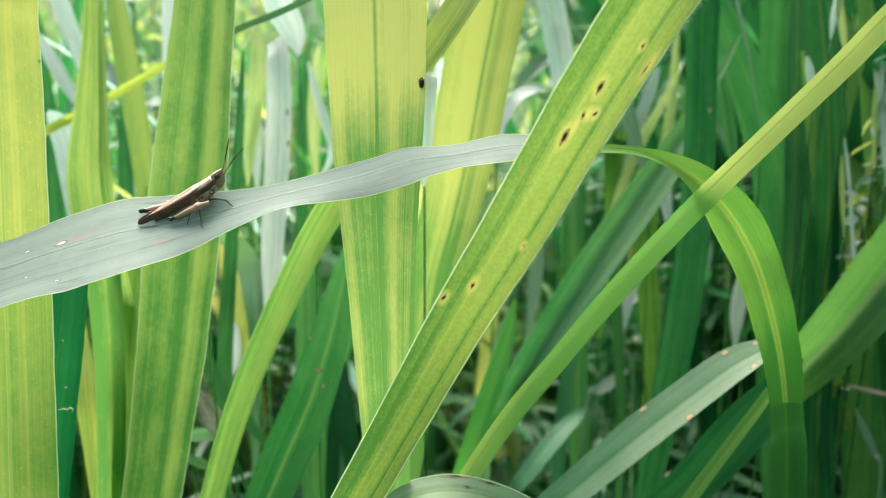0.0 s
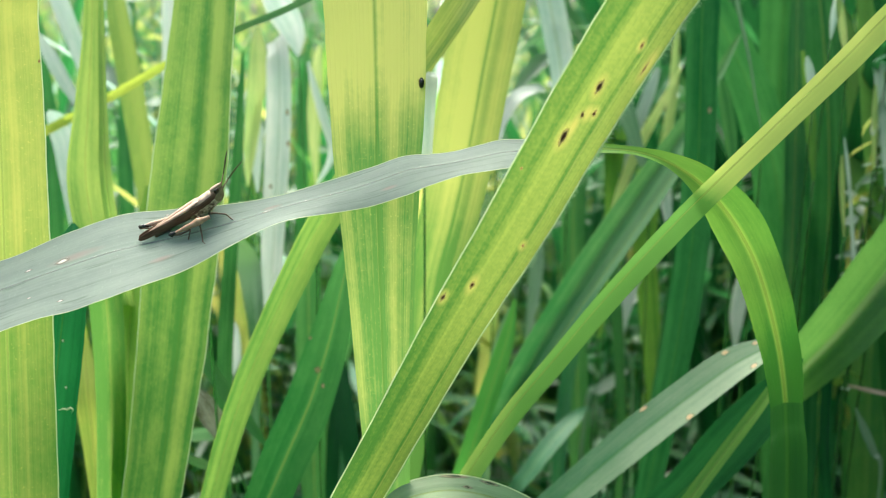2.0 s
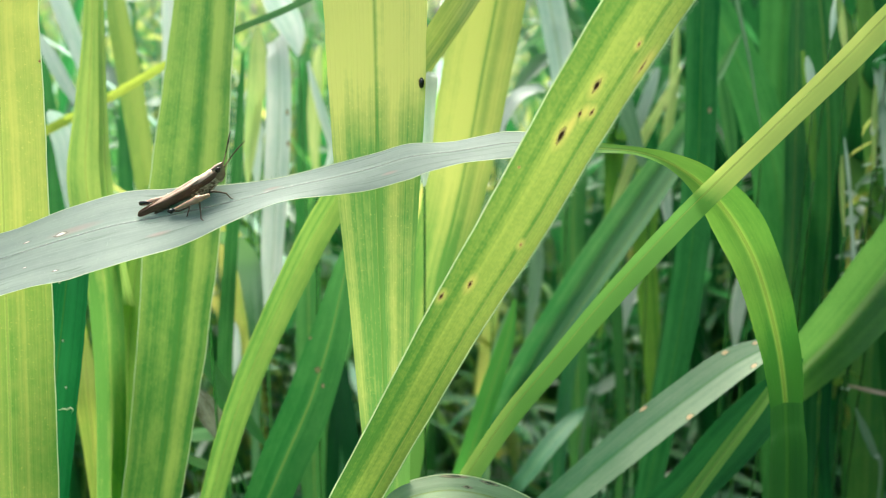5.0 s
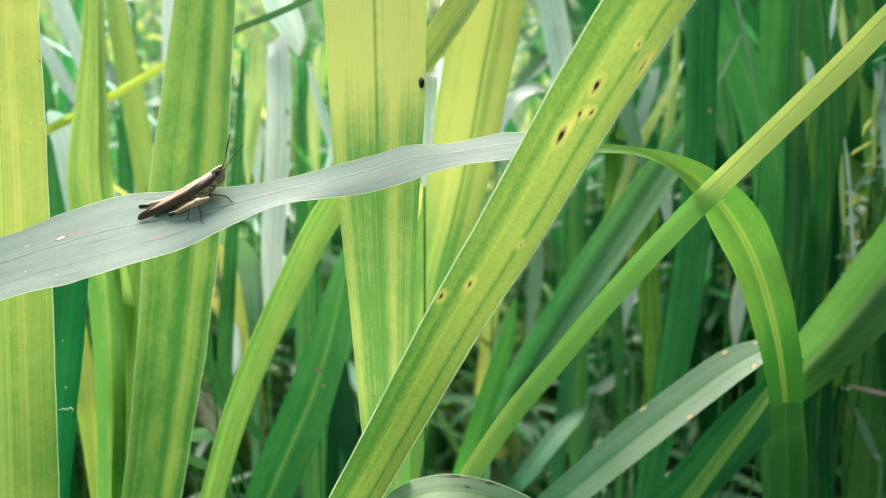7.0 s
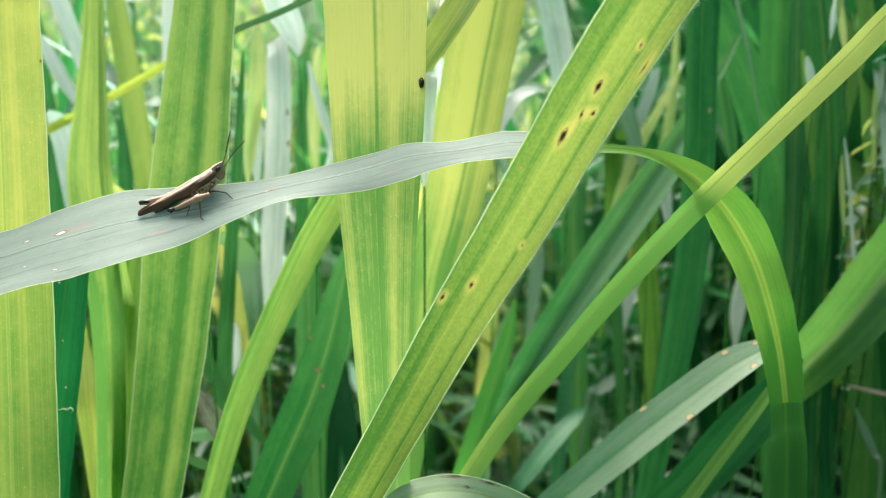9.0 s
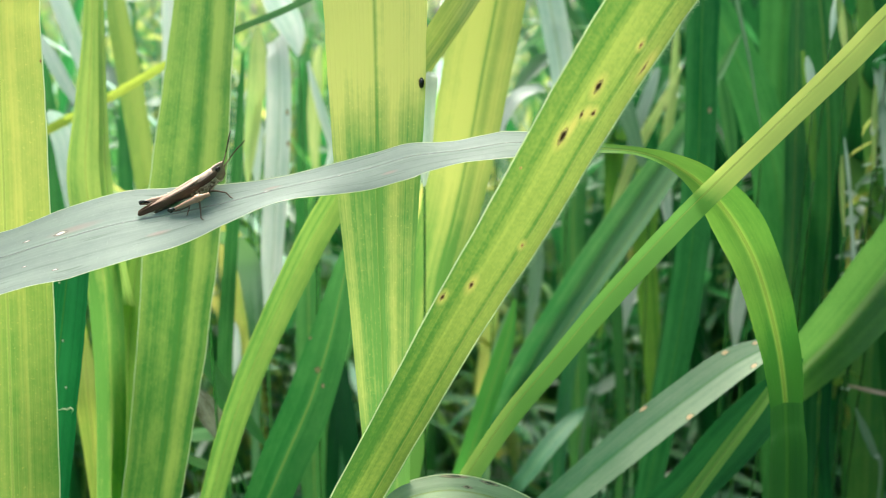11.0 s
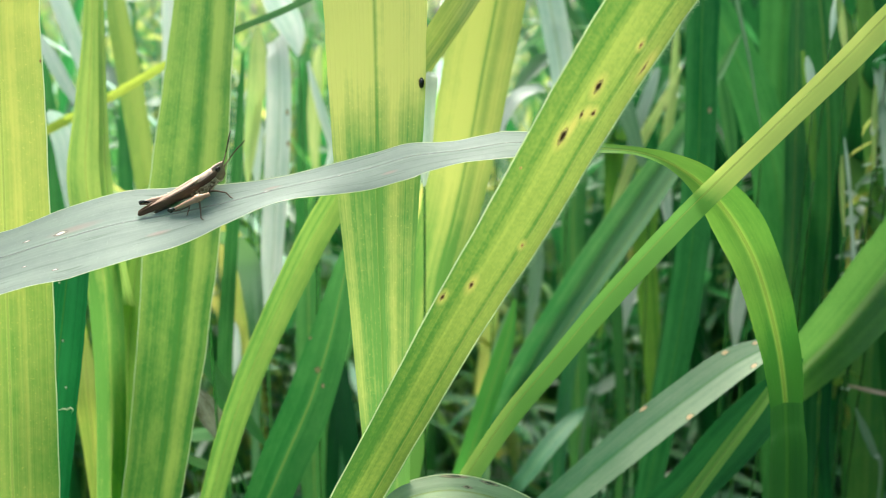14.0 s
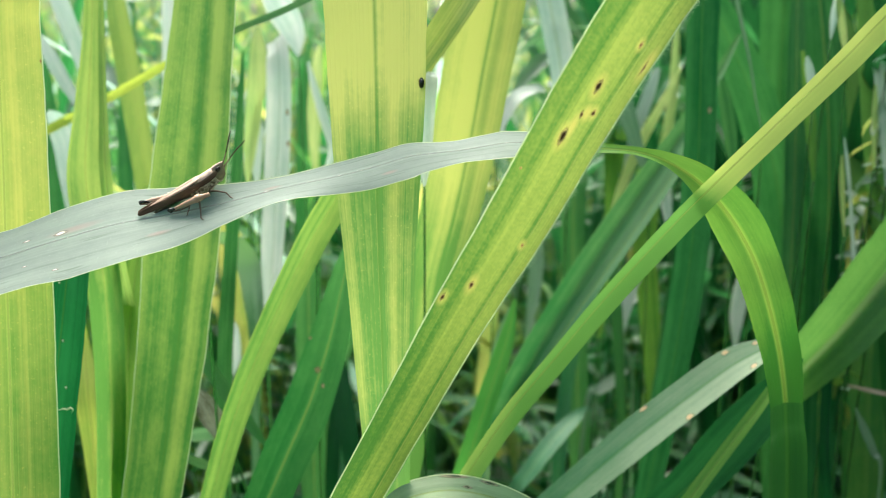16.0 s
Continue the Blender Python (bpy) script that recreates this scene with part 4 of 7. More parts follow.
leaf, form = grass_leaf([(-0.1274, 0.4935, 0.6601, 0.0015), (-0.1248, 0.4972, 0.6854, 0.0083), (-0.1207, 0.5046, 0.7208, 0.0113), (-0.1197, 0.5128, 0.7437, 0.0106), (-0.1211, 0.5202, 0.7597, 0.0030)],
                        (0.257, -0.940, 0.225), "straw", "small yellow grass blade", seed=28, stalk=((-0.1295, 0.4831, -0.0300), (-0.1292, 0.4847, 0.1264), (-0.1288, 0.4867, 0.3215), (-0.1284, 0.4885, 0.4515), (-0.1281, 0.4900, 0.5381), (-0.1278, 0.4914, 0.5959), (-0.1276, 0.4925, 0.6344), (-0.1274, 0.4935, 0.6601)))
leaf, form = grass_leaf([(-0.1294, 0.4193, -0.0300, 0.0060), (-0.1268, 0.4214, 0.0723, 0.0060), (-0.1237, 0.4239, 0.2526, 0.0060), (-0.1210, 0.4260, 0.3727, 0.0060), (-0.1187, 0.4278, 0.4528, 0.0060), (-0.1167, 0.4294, 0.5062, 0.0060), (-0.1149, 0.4308, 0.5418, 0.0061), (-0.1127, 0.4351, 0.5771, 0.0103), (-0.1140, 0.4384, 0.6012, 0.0141), (-0.1165, 0.4418, 0.6215, 0.0168), (-0.1206, 0.4398, 0.6332, 0.0171), (-0.1279, 0.4365, 0.6403, 0.0134), (-0.1363, 0.4339, 0.6423, 0.0046)],
                        (-0.422, -0.868, 0.261), "waxy", "pale drooping grass blade tip", face_end=(-0.123, -0.764, -0.634), seed=29, dark=(0.12, 0.24, 0.13), light=(0.60, 0.62, 0.57), ripe_shade=(0.61, 0.66, 0.9, 0.35))
leaf, form = grass_leaf([(-0.1426, 0.4750, 0.5328, 0.0016), (-0.1418, 0.4784, 0.5456, 0.0133), (-0.1426, 0.4828, 0.5621, 0.0141), (-0.1450, 0.4884, 0.5713, 0.0055)],
                        (-0.258, -0.929, 0.264), "pale", "pale grass blade folded at its top", seed=30, stalk=((-0.1436, 0.4663, -0.0300), (-0.1434, 0.4679, 0.1173), (-0.1432, 0.4696, 0.2691), (-0.1431, 0.4710, 0.3704), (-0.1429, 0.4722, 0.4379), (-0.1428, 0.4733, 0.4828), (-0.1427, 0.4742, 0.5128), (-0.1426, 0.4750, 0.5328)))
leaf, form = grass_leaf([(-0.0824, 0.4731, -0.0300, 0.0095), (-0.0847, 0.4767, -0.0042, 0.0095), (-0.0876, 0.4813, 0.1922, 0.0110), (-0.0902, 0.4853, 0.3231, 0.0142), (-0.0924, 0.4887, 0.4103, 0.0169), (-0.0952, 0.5084, 0.4953, 0.0201), (-0.0973, 0.5235, 0.5594, 0.0184), (-0.0965, 0.5362, 0.6068, 0.0125), (-0.0934, 0.5467, 0.6421, 0.0025)],
                        (0.208, -0.943, 0.260), "middle", "green upright grass blade further back", rib_mat="pale", seed=31)
leaf, form = grass_leaf([(-0.1281, 0.3680, -0.0300, 0.0060), (-0.1274, 0.3716, 0.0552, 0.0060), (-0.1265, 0.3762, 0.2551, 0.0060), (-0.1257, 0.3804, 0.3919, 0.0068), (-0.1251, 0.3840, 0.4831, 0.0080), (-0.1242, 0.4047, 0.5719, 0.0086), (-0.1204, 0.4194, 0.6346, 0.0079), (-0.1169, 0.4319, 0.6810, 0.0059), (-0.1152, 0.4438, 0.7180, 0.0039), (-0.1147, 0.4544, 0.7460, 0.0013)],
                        (0.208, -0.945, 0.251), "middle", "narrow green grass blade behind a broad one", seed=32)
leaf, form = grass_leaf([(0.1228, 0.5243, -0.0300, 0.0083), (0.1194, 0.5290, 0.0782, 0.0083), (0.1156, 0.5342, 0.2504, 0.0116), (0.1123, 0.5387, 0.3651, 0.0148), (0.1081, 0.5655, 0.4766, 0.0174), (0.1042, 0.5930, 0.5869, 0.0192), (0.1069, 0.6129, 0.6613, 0.0183), (0.1163, 0.6337, 0.7312, 0.0138), (0.1306, 0.6534, 0.7928, 0.0037)],
                        (-0.139, -0.958, 0.251), "middle", "green upright grass blade further back", rib_mat="pale", seed=33)
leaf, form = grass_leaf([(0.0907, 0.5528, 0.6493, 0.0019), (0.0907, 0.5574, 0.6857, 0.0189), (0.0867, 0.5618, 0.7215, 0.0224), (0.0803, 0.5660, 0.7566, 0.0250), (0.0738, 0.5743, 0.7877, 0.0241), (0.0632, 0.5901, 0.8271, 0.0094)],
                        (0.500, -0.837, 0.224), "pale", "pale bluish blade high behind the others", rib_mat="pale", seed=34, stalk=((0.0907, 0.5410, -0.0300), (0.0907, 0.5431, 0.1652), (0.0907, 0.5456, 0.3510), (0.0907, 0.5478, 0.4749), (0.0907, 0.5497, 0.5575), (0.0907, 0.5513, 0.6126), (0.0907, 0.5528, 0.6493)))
leaf, form = grass_leaf([(-0.2749, 0.5104, -0.0257, 0.0060), (-0.2630, 0.5132, 0.1739, 0.0060), (-0.2499, 0.5162, 0.3418, 0.0073), (-0.2386, 0.5188, 0.4534, 0.0084), (-0.2288, 0.5210, 0.5276, 0.0090), (-0.2203, 0.5230, 0.5767, 0.0099), (-0.2095, 0.5307, 0.6248, 0.0140), (-0.2131, 0.5422, 0.6795, 0.0180), (-0.2211, 0.5536, 0.7297, 0.0187), (-0.2291, 0.5649, 0.7719, 0.0163), (-0.2384, 0.5816, 0.8148, 0.0066)],
                        (-0.203, -0.933, 0.297), "fresh", "green grass blade leaning away behind", seed=35, light=(0.26, 0.36, 0.08), dark=(0.07, 0.21, 0.045), glow=(0.5, 0.62, 0.14), through_part=0.5, rib_mat="pale")
leaf, form = grass_leaf([(-0.1336, 0.2487, -0.0300, 0.0060), (-0.1170, 0.2468, 0.1030, 0.0060), (-0.0987, 0.2453, 0.2708, 0.0069), (-0.0829, 0.2444, 0.3822, 0.0082), (-0.0692, 0.2438, 0.4560, 0.0090), (-0.0574, 0.2435, 0.5046, 0.0094), (-0.0473, 0.2434, 0.5364, 0.0097), (-0.0386, 0.2433, 0.5568, 0.0104), (-0.0276, 0.2433, 0.5762, 0.0119), (-0.0161, 0.2438, 0.5894, 0.0117), (-0.0059, 0.2439, 0.5939, 0.0111), (0.0053, 0.2441, 0.5947, 0.0108), (0.0176, 0.2453, 0.5912, 0.0102), (0.0301, 0.2459, 0.5857, 0.0087), (0.0432, 0.2487, 0.5771, 0.0052), (0.0547, 0.2512, 0.5668, 0.0013)],
                        (-0.660, -0.520, 0.542), "waxy", "low arching pale grass blade with torn slits", seed=36, light=(0.46, 0.52, 0.35), dark=(0.30, 0.38, 0.23), margin=MARGIN, rib_mat="pale")
spots(leaf, form, [(98.06, -0.94, 0.00628, 0.00090), (106.85, -0.879, 0.00450, 0.00080), (101.5, -0.3, 0.0022, 0.0007)],
      SLIT, "torn slit with browned edges")
leaf, form = grass_leaf([(0.1222, 0.5626, 0.6085, 0.0009), (0.1350, 0.5725, 0.6457, 0.0072), (0.1521, 0.5825, 0.6828, 0.0081), (0.1691, 0.5902, 0.7117, 0.0057), (0.1798, 0.5957, 0.7323, 0.0014)],
                        (0.165, -0.965, 0.202), "straw", "yellow-green grass blade, coloured bright as if sunlit", seed=74, stalk=((0.1135, 0.5488, -0.0300), (0.1149, 0.5511, 0.0795), (0.1168, 0.5540, 0.2795), (0.1184, 0.5566, 0.4162), (0.1198, 0.5589, 0.5073), (0.1211, 0.5609, 0.5681), (0.1222, 0.5626, 0.6085)))
leaf, form = grass_leaf([(0.1396, 0.5934, 0.6464, 0.0011), (0.1507, 0.6037, 0.6848, 0.0085), (0.1617, 0.6117, 0.7146, 0.0090), (0.1683, 0.6163, 0.7317, 0.0034)],
                        (-0.330, -0.884, 0.332), "pale", "pale grass blade bent to the sky", seed=75, stalk=((0.1323, 0.5797, -0.0300), (0.1335, 0.5819, 0.1112), (0.1350, 0.5848, 0.3112), (0.1364, 0.5875, 0.4504), (0.1377, 0.5897, 0.5433), (0.1387, 0.5917, 0.6051), (0.1396, 0.5934, 0.6464)))
leaf, form = grass_leaf([(0.1329, 0.6014, 0.5988, 0.0019), (0.1374, 0.6155, 0.6517, 0.0158), (0.1420, 0.6297, 0.7046, 0.0167), (0.1466, 0.6439, 0.7576, 0.0139), (0.1534, 0.6581, 0.8105, 0.0046)],
                        (0.173, -0.955, 0.241), "fresh", "fresh green grass blade standing further back", seed=76, stalk=((0.1306, 0.5875, -0.0300), (0.1310, 0.5903, 0.1522), (0.1316, 0.5937, 0.3378), (0.1321, 0.5966, 0.4614), (0.1325, 0.5992, 0.5439), (0.1329, 0.6014, 0.5988)))
leaf, form = grass_leaf([(0.1725, 0.6281, 0.6212, 0.0011), (0.1843, 0.6403, 0.6668, 0.0074), (0.1914, 0.6512, 0.7077, 0.0074), (0.1942, 0.6622, 0.7487, 0.0058), (0.1951, 0.6720, 0.7851, 0.0017)],
                        (-0.168, -0.940, 0.296), "straw", "yellow-green grass blade, coloured bright as if sunlit", seed=77, stalk=((0.1652, 0.6130, -0.0300), (0.1663, 0.6152, 0.0267), (0.1676, 0.6181, 0.2267), (0.1691, 0.6211, 0.3906), (0.1704, 0.6238, 0.4999), (0.1715, 0.6261, 0.5727), (0.1725, 0.6281, 0.6212)))
leaf, form = grass_leaf([(0.1352, 0.5568, 0.5098, 0.0020), (0.1396, 0.5659, 0.5439, 0.0122), (0.1485, 0.5740, 0.5738, 0.0133), (0.1617, 0.5797, 0.5951, 0.0102), (0.1750, 0.5831, 0.6079, 0.0026)],
                        (-0.496, -0.820, 0.284), "pale", "pale grass blade bent to the sky", seed=78, stalk=((0.1323, 0.5449, -0.0300), (0.1328, 0.5471, 0.0401), (0.1334, 0.5496, 0.2204), (0.1340, 0.5518, 0.3406), (0.1344, 0.5537, 0.4208), (0.1349, 0.5554, 0.4742), (0.1352, 0.5568, 0.5098)))
leaf, form = grass_leaf([(0.1341, 0.6175, 0.5045, 0.0020), (0.1414, 0.6301, 0.5515, 0.0158), (0.1536, 0.6427, 0.5984, 0.0158), (0.1682, 0.6527, 0.6360, 0.0099), (0.1779, 0.6590, 0.6595, 0.0025)],
                        (0.172, -0.958, 0.230), "fresh", "fresh green grass blade standing further back", seed=79, stalk=((0.1304, 0.6048, -0.0300), (0.1312, 0.6076, 0.1054), (0.1321, 0.6106, 0.2712), (0.1329, 0.6133, 0.3817), (0.1336, 0.6155, 0.4554), (0.1341, 0.6175, 0.5045)))
leaf, form = grass_leaf([(0.0645, 0.5591, 0.5183, 0.0018), (0.0711, 0.5705, 0.5610, 0.0101), (0.0733, 0.5797, 0.5951, 0.0101), (0.0689, 0.5877, 0.6250, 0.0037)],
                        (-0.256, -0.923, 0.287), "silver", "pale slim grass blade further back", seed=80, stalk=((0.0610, 0.5472, -0.0300), (0.0618, 0.5501, 0.1554), (0.0627, 0.5528, 0.3062), (0.0634, 0.5552, 0.4067), (0.0640, 0.5573, 0.4737), (0.0645, 0.5591, 0.5183)))
leaf, form = grass_leaf([(0.1702, 0.5297, -0.0300, 0.0066), (0.1693, 0.5325, 0.0274, 0.0066), (0.1683, 0.5357, 0.2065, 0.0074), (0.1675, 0.5385, 0.3259, 0.0093), (0.1668, 0.5410, 0.4055, 0.0104), (0.1661, 0.5431, 0.4586, 0.0117), (0.1635, 0.5568, 0.5098, 0.0153), (0.1599, 0.5705, 0.5610, 0.0179), (0.1573, 0.5808, 0.5994, 0.0197), (0.1617, 0.5911, 0.6378, 0.0179), (0.1697, 0.5980, 0.6634, 0.0036)],
                        (0.173, -0.949, 0.263), "fresh", "fresh green grass blade standing further back", seed=92)
leaf, form = grass_leaf([(0.1376, 0.5119, -0.0300, 0.0060), (0.1370, 0.5147, 0.0517, 0.0060), (0.1364, 0.5179, 0.2248, 0.0060), (0.1358, 0.5206, 0.3401, 0.0060), (0.1354, 0.5229, 0.4170, 0.0060), (0.1350, 0.5250, 0.4683, 0.0061), (0.1333, 0.5382, 0.5178, 0.0078), (0.1316, 0.5471, 0.5508, 0.0087), (0.1298, 0.5537, 0.5755, 0.0087), (0.1316, 0.5592, 0.5962, 0.0026)],
                        (-0.174, -0.953, 0.249), "middle", "green grass blade standing further back", seed=93)
leaf, form = grass_leaf([(0.1687, 0.5529, 0.6110, 0.0017), (0.1662, 0.5583, 0.6313, 0.0077), (0.1645, 0.5626, 0.6475, 0.0094), (0.1629, 0.5670, 0.6637, 0.0026)],
                        (-0.172, -0.957, 0.235), "pale", "small pale grass blade end", seed=94, stalk=((0.1709, 0.5437, -0.0282), (0.1705, 0.5454, 0.1718), (0.1701, 0.5471, 0.3323), (0.1698, 0.5486, 0.4393), (0.1694, 0.5499, 0.5106), (0.1692, 0.5510, 0.5582), (0.1689, 0.5520, 0.5899), (0.1687, 0.5529, 0.6110)))
leaf, form = grass_leaf([(-0.2276, 0.5805, 0.7528, 0.0019), (-0.2301, 0.5848, 0.7688, 0.0086), (-0.2359, 0.5871, 0.7775, 0.0105), (-0.2441, 0.5873, 0.7783, 0.0095), (-0.2507, 0.5859, 0.7728, 0.0029)],
                        (-0.494, -0.856, 0.153), "pale", "pale arching grass blade end", seed=101, stalk=((-0.2247, 0.5705, -0.0300), (-0.2250, 0.5717, 0.1373), (-0.2255, 0.5734, 0.3373), (-0.2260, 0.5751, 0.4892), (-0.2264, 0.5765, 0.5904), (-0.2268, 0.5777, 0.6579), (-0.2271, 0.5788, 0.7029), (-0.2274, 0.5797, 0.7329), (-0.2276, 0.5805, 0.7528)))
leaf, form = grass_leaf([(-0.2382, 0.5301, 0.7194, 0.0016), (-0.2443, 0.5351, 0.7378, 0.0095), (-0.2527, 0.5410, 0.7600, 0.0111), (-0.2604, 0.5460, 0.7785, 0.0111), (-0.2696, 0.5519, 0.8007, 0.0032)],
                        (0.247, -0.913, 0.326), "pale", "pale slanting grass blade", seed=102, stalk=((-0.2318, 0.5197, -0.0300), (-0.2326, 0.5210, 0.1017), (-0.2337, 0.5227, 0.3017), (-0.2347, 0.5244, 0.4543), (-0.2356, 0.5259, 0.5561), (-0.2364, 0.5272, 0.6239), (-0.2371, 0.5283, 0.6691), (-0.2377, 0.5293, 0.6993), (-0.2382, 0.5301, 0.7194)))
leaf, form = grass_leaf([(-0.2334, 0.5055, 0.7045, 0.0015), (-0.2423, 0.5093, 0.7188, 0.0069), (-0.2519, 0.5136, 0.7348, 0.0091), (-0.2600, 0.5174, 0.7490, 0.0069), (-0.2644, 0.5195, 0.7568, 0.0019)],
                        (0.222, -0.899, 0.379), "pale", "pale grass blade bent down", seed=103, stalk=((-0.2215, 0.4939, -0.0300), (-0.2230, 0.4953, 0.0891), (-0.2250, 0.4973, 0.2891), (-0.2270, 0.4992, 0.4410), (-0.2287, 0.5008, 0.5422), (-0.2301, 0.5022, 0.6096), (-0.2314, 0.5035, 0.6546), (-0.2325, 0.5045, 0.6846), (-0.2334, 0.5055, 0.7045)))
leaf, form = grass_leaf([(-0.1884, 0.5262, 0.7046, 0.0016), (-0.1869, 0.5341, 0.7341, 0.0070), (-0.1857, 0.5400, 0.7563, 0.0093), (-0.1861, 0.5460, 0.7785, 0.0093), (-0.1876, 0.5519, 0.8007, 0.0031)],
                        (-0.173, -0.949, 0.263), "pale", "slim pale grass blade", seed=104, stalk=((-0.1896, 0.5141, -0.0300), (-0.1894, 0.5157, 0.1002), (-0.1892, 0.5179, 0.3002), (-0.1890, 0.5200, 0.4554), (-0.1888, 0.5219, 0.5589), (-0.1887, 0.5235, 0.6279), (-0.1885, 0.5249, 0.6739), (-0.1884, 0.5262, 0.7046)))
leaf, form = grass_leaf([(-0.1018, 0.5567, 0.7412, 0.0017), (-0.1034, 0.5596, 0.7520, 0.0144), (-0.1074, 0.5625, 0.7627, 0.0203), (-0.1145, 0.5655, 0.7743, 0.0212), (-0.1249, 0.5690, 0.7873, 0.0127), (-0.1368, 0.5711, 0.7950, 0.0025)],
                        (-0.339, -0.920, 0.196), "pale", "pale grass blade bent over at its top", seed=105, stalk=((-0.0990, 0.5466, -0.0300), (-0.0993, 0.5479, 0.1257), (-0.0998, 0.5496, 0.3257), (-0.1003, 0.5512, 0.4775), (-0.1007, 0.5527, 0.5788), (-0.1010, 0.5539, 0.6463), (-0.1013, 0.5550, 0.6913), (-0.1016, 0.5559, 0.7212), (-0.1018, 0.5567, 0.7412)))
leaf, form = grass_leaf([(-0.0874, 0.5232, 0.6547, 0.0016), (-0.0890, 0.5292, 0.6773, 0.0063), (-0.0890, 0.5363, 0.7037, 0.0095), (-0.0874, 0.5434, 0.7301, 0.0087), (-0.0851, 0.5484, 0.7489, 0.0024)],
                        (0.173, -0.948, 0.266), "straw", "yellow grass blade, coloured bright as if sunlit", seed=106, stalk=((-0.0861, 0.5132, -0.0300), (-0.0863, 0.5149, 0.1670), (-0.0866, 0.5168, 0.3452), (-0.0868, 0.5185, 0.4640), (-0.0870, 0.5199, 0.5432), (-0.0872, 0.5211, 0.5960), (-0.0873, 0.5222, 0.6312), (-0.0874, 0.5232, 0.6547)))
leaf, form = grass_leaf([(-0.1267, 0.5021, 0.6921, 0.0015), (-0.1222, 0.5069, 0.7099, 0.0052), (-0.1164, 0.5107, 0.7241, 0.0030), (-0.1127, 0.5145, 0.7383, 0.0011)],
                        (0.169, -0.962, 0.216), "straw", "small yellow grass blade", seed=107, stalk=((-0.1314, 0.4919, -0.0300), (-0.1308, 0.4932, 0.0766), (-0.1300, 0.4949, 0.2765), (-0.1293, 0.4966, 0.4284), (-0.1286, 0.4980, 0.5296), (-0.1280, 0.4993, 0.5971), (-0.1275, 0.5004, 0.6421), (-0.1270, 0.5013, 0.6721), (-0.1267, 0.5021, 0.6921)))
# several small pale and yellow blades from here stand in for highlights
leaf, form = grass_leaf([(0.2540, 0.4343, 0.6709, 0.0013), (0.2527, 0.4427, 0.7022, 0.0046), (0.2521, 0.4494, 0.7272, 0.0053), (0.2527, 0.4544, 0.7460, 0.0016)],
                        (-0.174, -0.953, 0.248), "pale", "slim grass blade coloured pale for a sky highlight", seed=111, stalk=((0.2550, 0.4217, -0.0300), (0.2549, 0.4234, 0.0433), (0.2547, 0.4255, 0.2433), (0.2546, 0.4278, 0.4075), (0.2544, 0.4298, 0.5169), (0.2543, 0.4315, 0.5898), (0.2541, 0.4330, 0.6385), (0.2540, 0.4343, 0.6709)))
leaf, form = grass_leaf([(0.2273, 0.4665, 0.7523, 0.0008), (0.2293, 0.4699, 0.7651, 0.0052), (0.2320, 0.4725, 0.7747, 0.0065), (0.2346, 0.4768, 0.7907, 0.0040)],
                        (0.172, -0.958, 0.230), "pale", "pale grass blade bent to the sky", seed=112, stalk=((0.2243, 0.4564, -0.0300), (0.2247, 0.4577, 0.1367), (0.2252, 0.4594, 0.3367), (0.2257, 0.4610, 0.4886), (0.2261, 0.4624, 0.5898), (0.2265, 0.4637, 0.6573), (0.2268, 0.4648, 0.7023), (0.2271, 0.4657, 0.7323), (0.2273, 0.4665, 0.7523)))
leaf, form = grass_leaf([(0.1348, 0.4935, 0.6601, 0.0015), (0.1237, 0.5026, 0.6939, 0.0097), (0.1164, 0.5088, 0.7170, 0.0127), (0.1149, 0.5136, 0.7348, 0.0112), (0.1178, 0.5183, 0.7525, 0.0030)],
                        (-0.166, -0.965, 0.204), "silver", "grey-green grass blade bent to the sky", seed=113, stalk=((0.1434, 0.4792, -0.0300), (0.1424, 0.4809, -0.0235), (0.1410, 0.4831, 0.1765), (0.1394, 0.4859, 0.3622), (0.1380, 0.4882, 0.4859), (0.1367, 0.4902, 0.5684), (0.1357, 0.4920, 0.6234), (0.1348, 0.4935, 0.6601)))
leaf, form = grass_leaf([(0.2086, 0.4282, -0.0300, 0.0060), (0.2095, 0.4310, -0.0119, 0.0060), (0.2107, 0.4346, 0.1881, 0.0060), (0.2120, 0.4388, 0.3632, 0.0060), (0.2132, 0.4423, 0.4800, 0.0069), (0.2142, 0.4454, 0.5578, 0.0078), (0.2185, 0.4656, 0.6329, 0.0109), (0.2206, 0.4820, 0.6944, 0.0117), (0.2213, 0.4967, 0.7490, 0.0101), (0.2220, 0.5113, 0.8037, 0.0039)],
                        (-0.422, -0.869, 0.257), "middle", "green grass blade beside dark ones", seed=114, rib_mat="pale")
leaf, form = grass_leaf([(-0.1232, 0.5024, 0.6546, 0.0016), (-0.1247, 0.5112, 0.6873, 0.0117), (-0.1254, 0.5160, 0.7054, 0.0086), (-0.1266, 0.5195, 0.7181, 0.0019)],
                        (-0.259, -0.936, 0.239), "pale", "small pale grass blade", seed=84, stalk=((-0.1220, 0.4895, -0.0300), (-0.1222, 0.4911, 0.0086), (-0.1224, 0.4933, 0.2086), (-0.1226, 0.4957, 0.3798), (-0.1228, 0.4977, 0.4940), (-0.1229, 0.4995, 0.5701), (-0.1231, 0.5011, 0.6208), (-0.1232, 0.5024, 0.6546)))
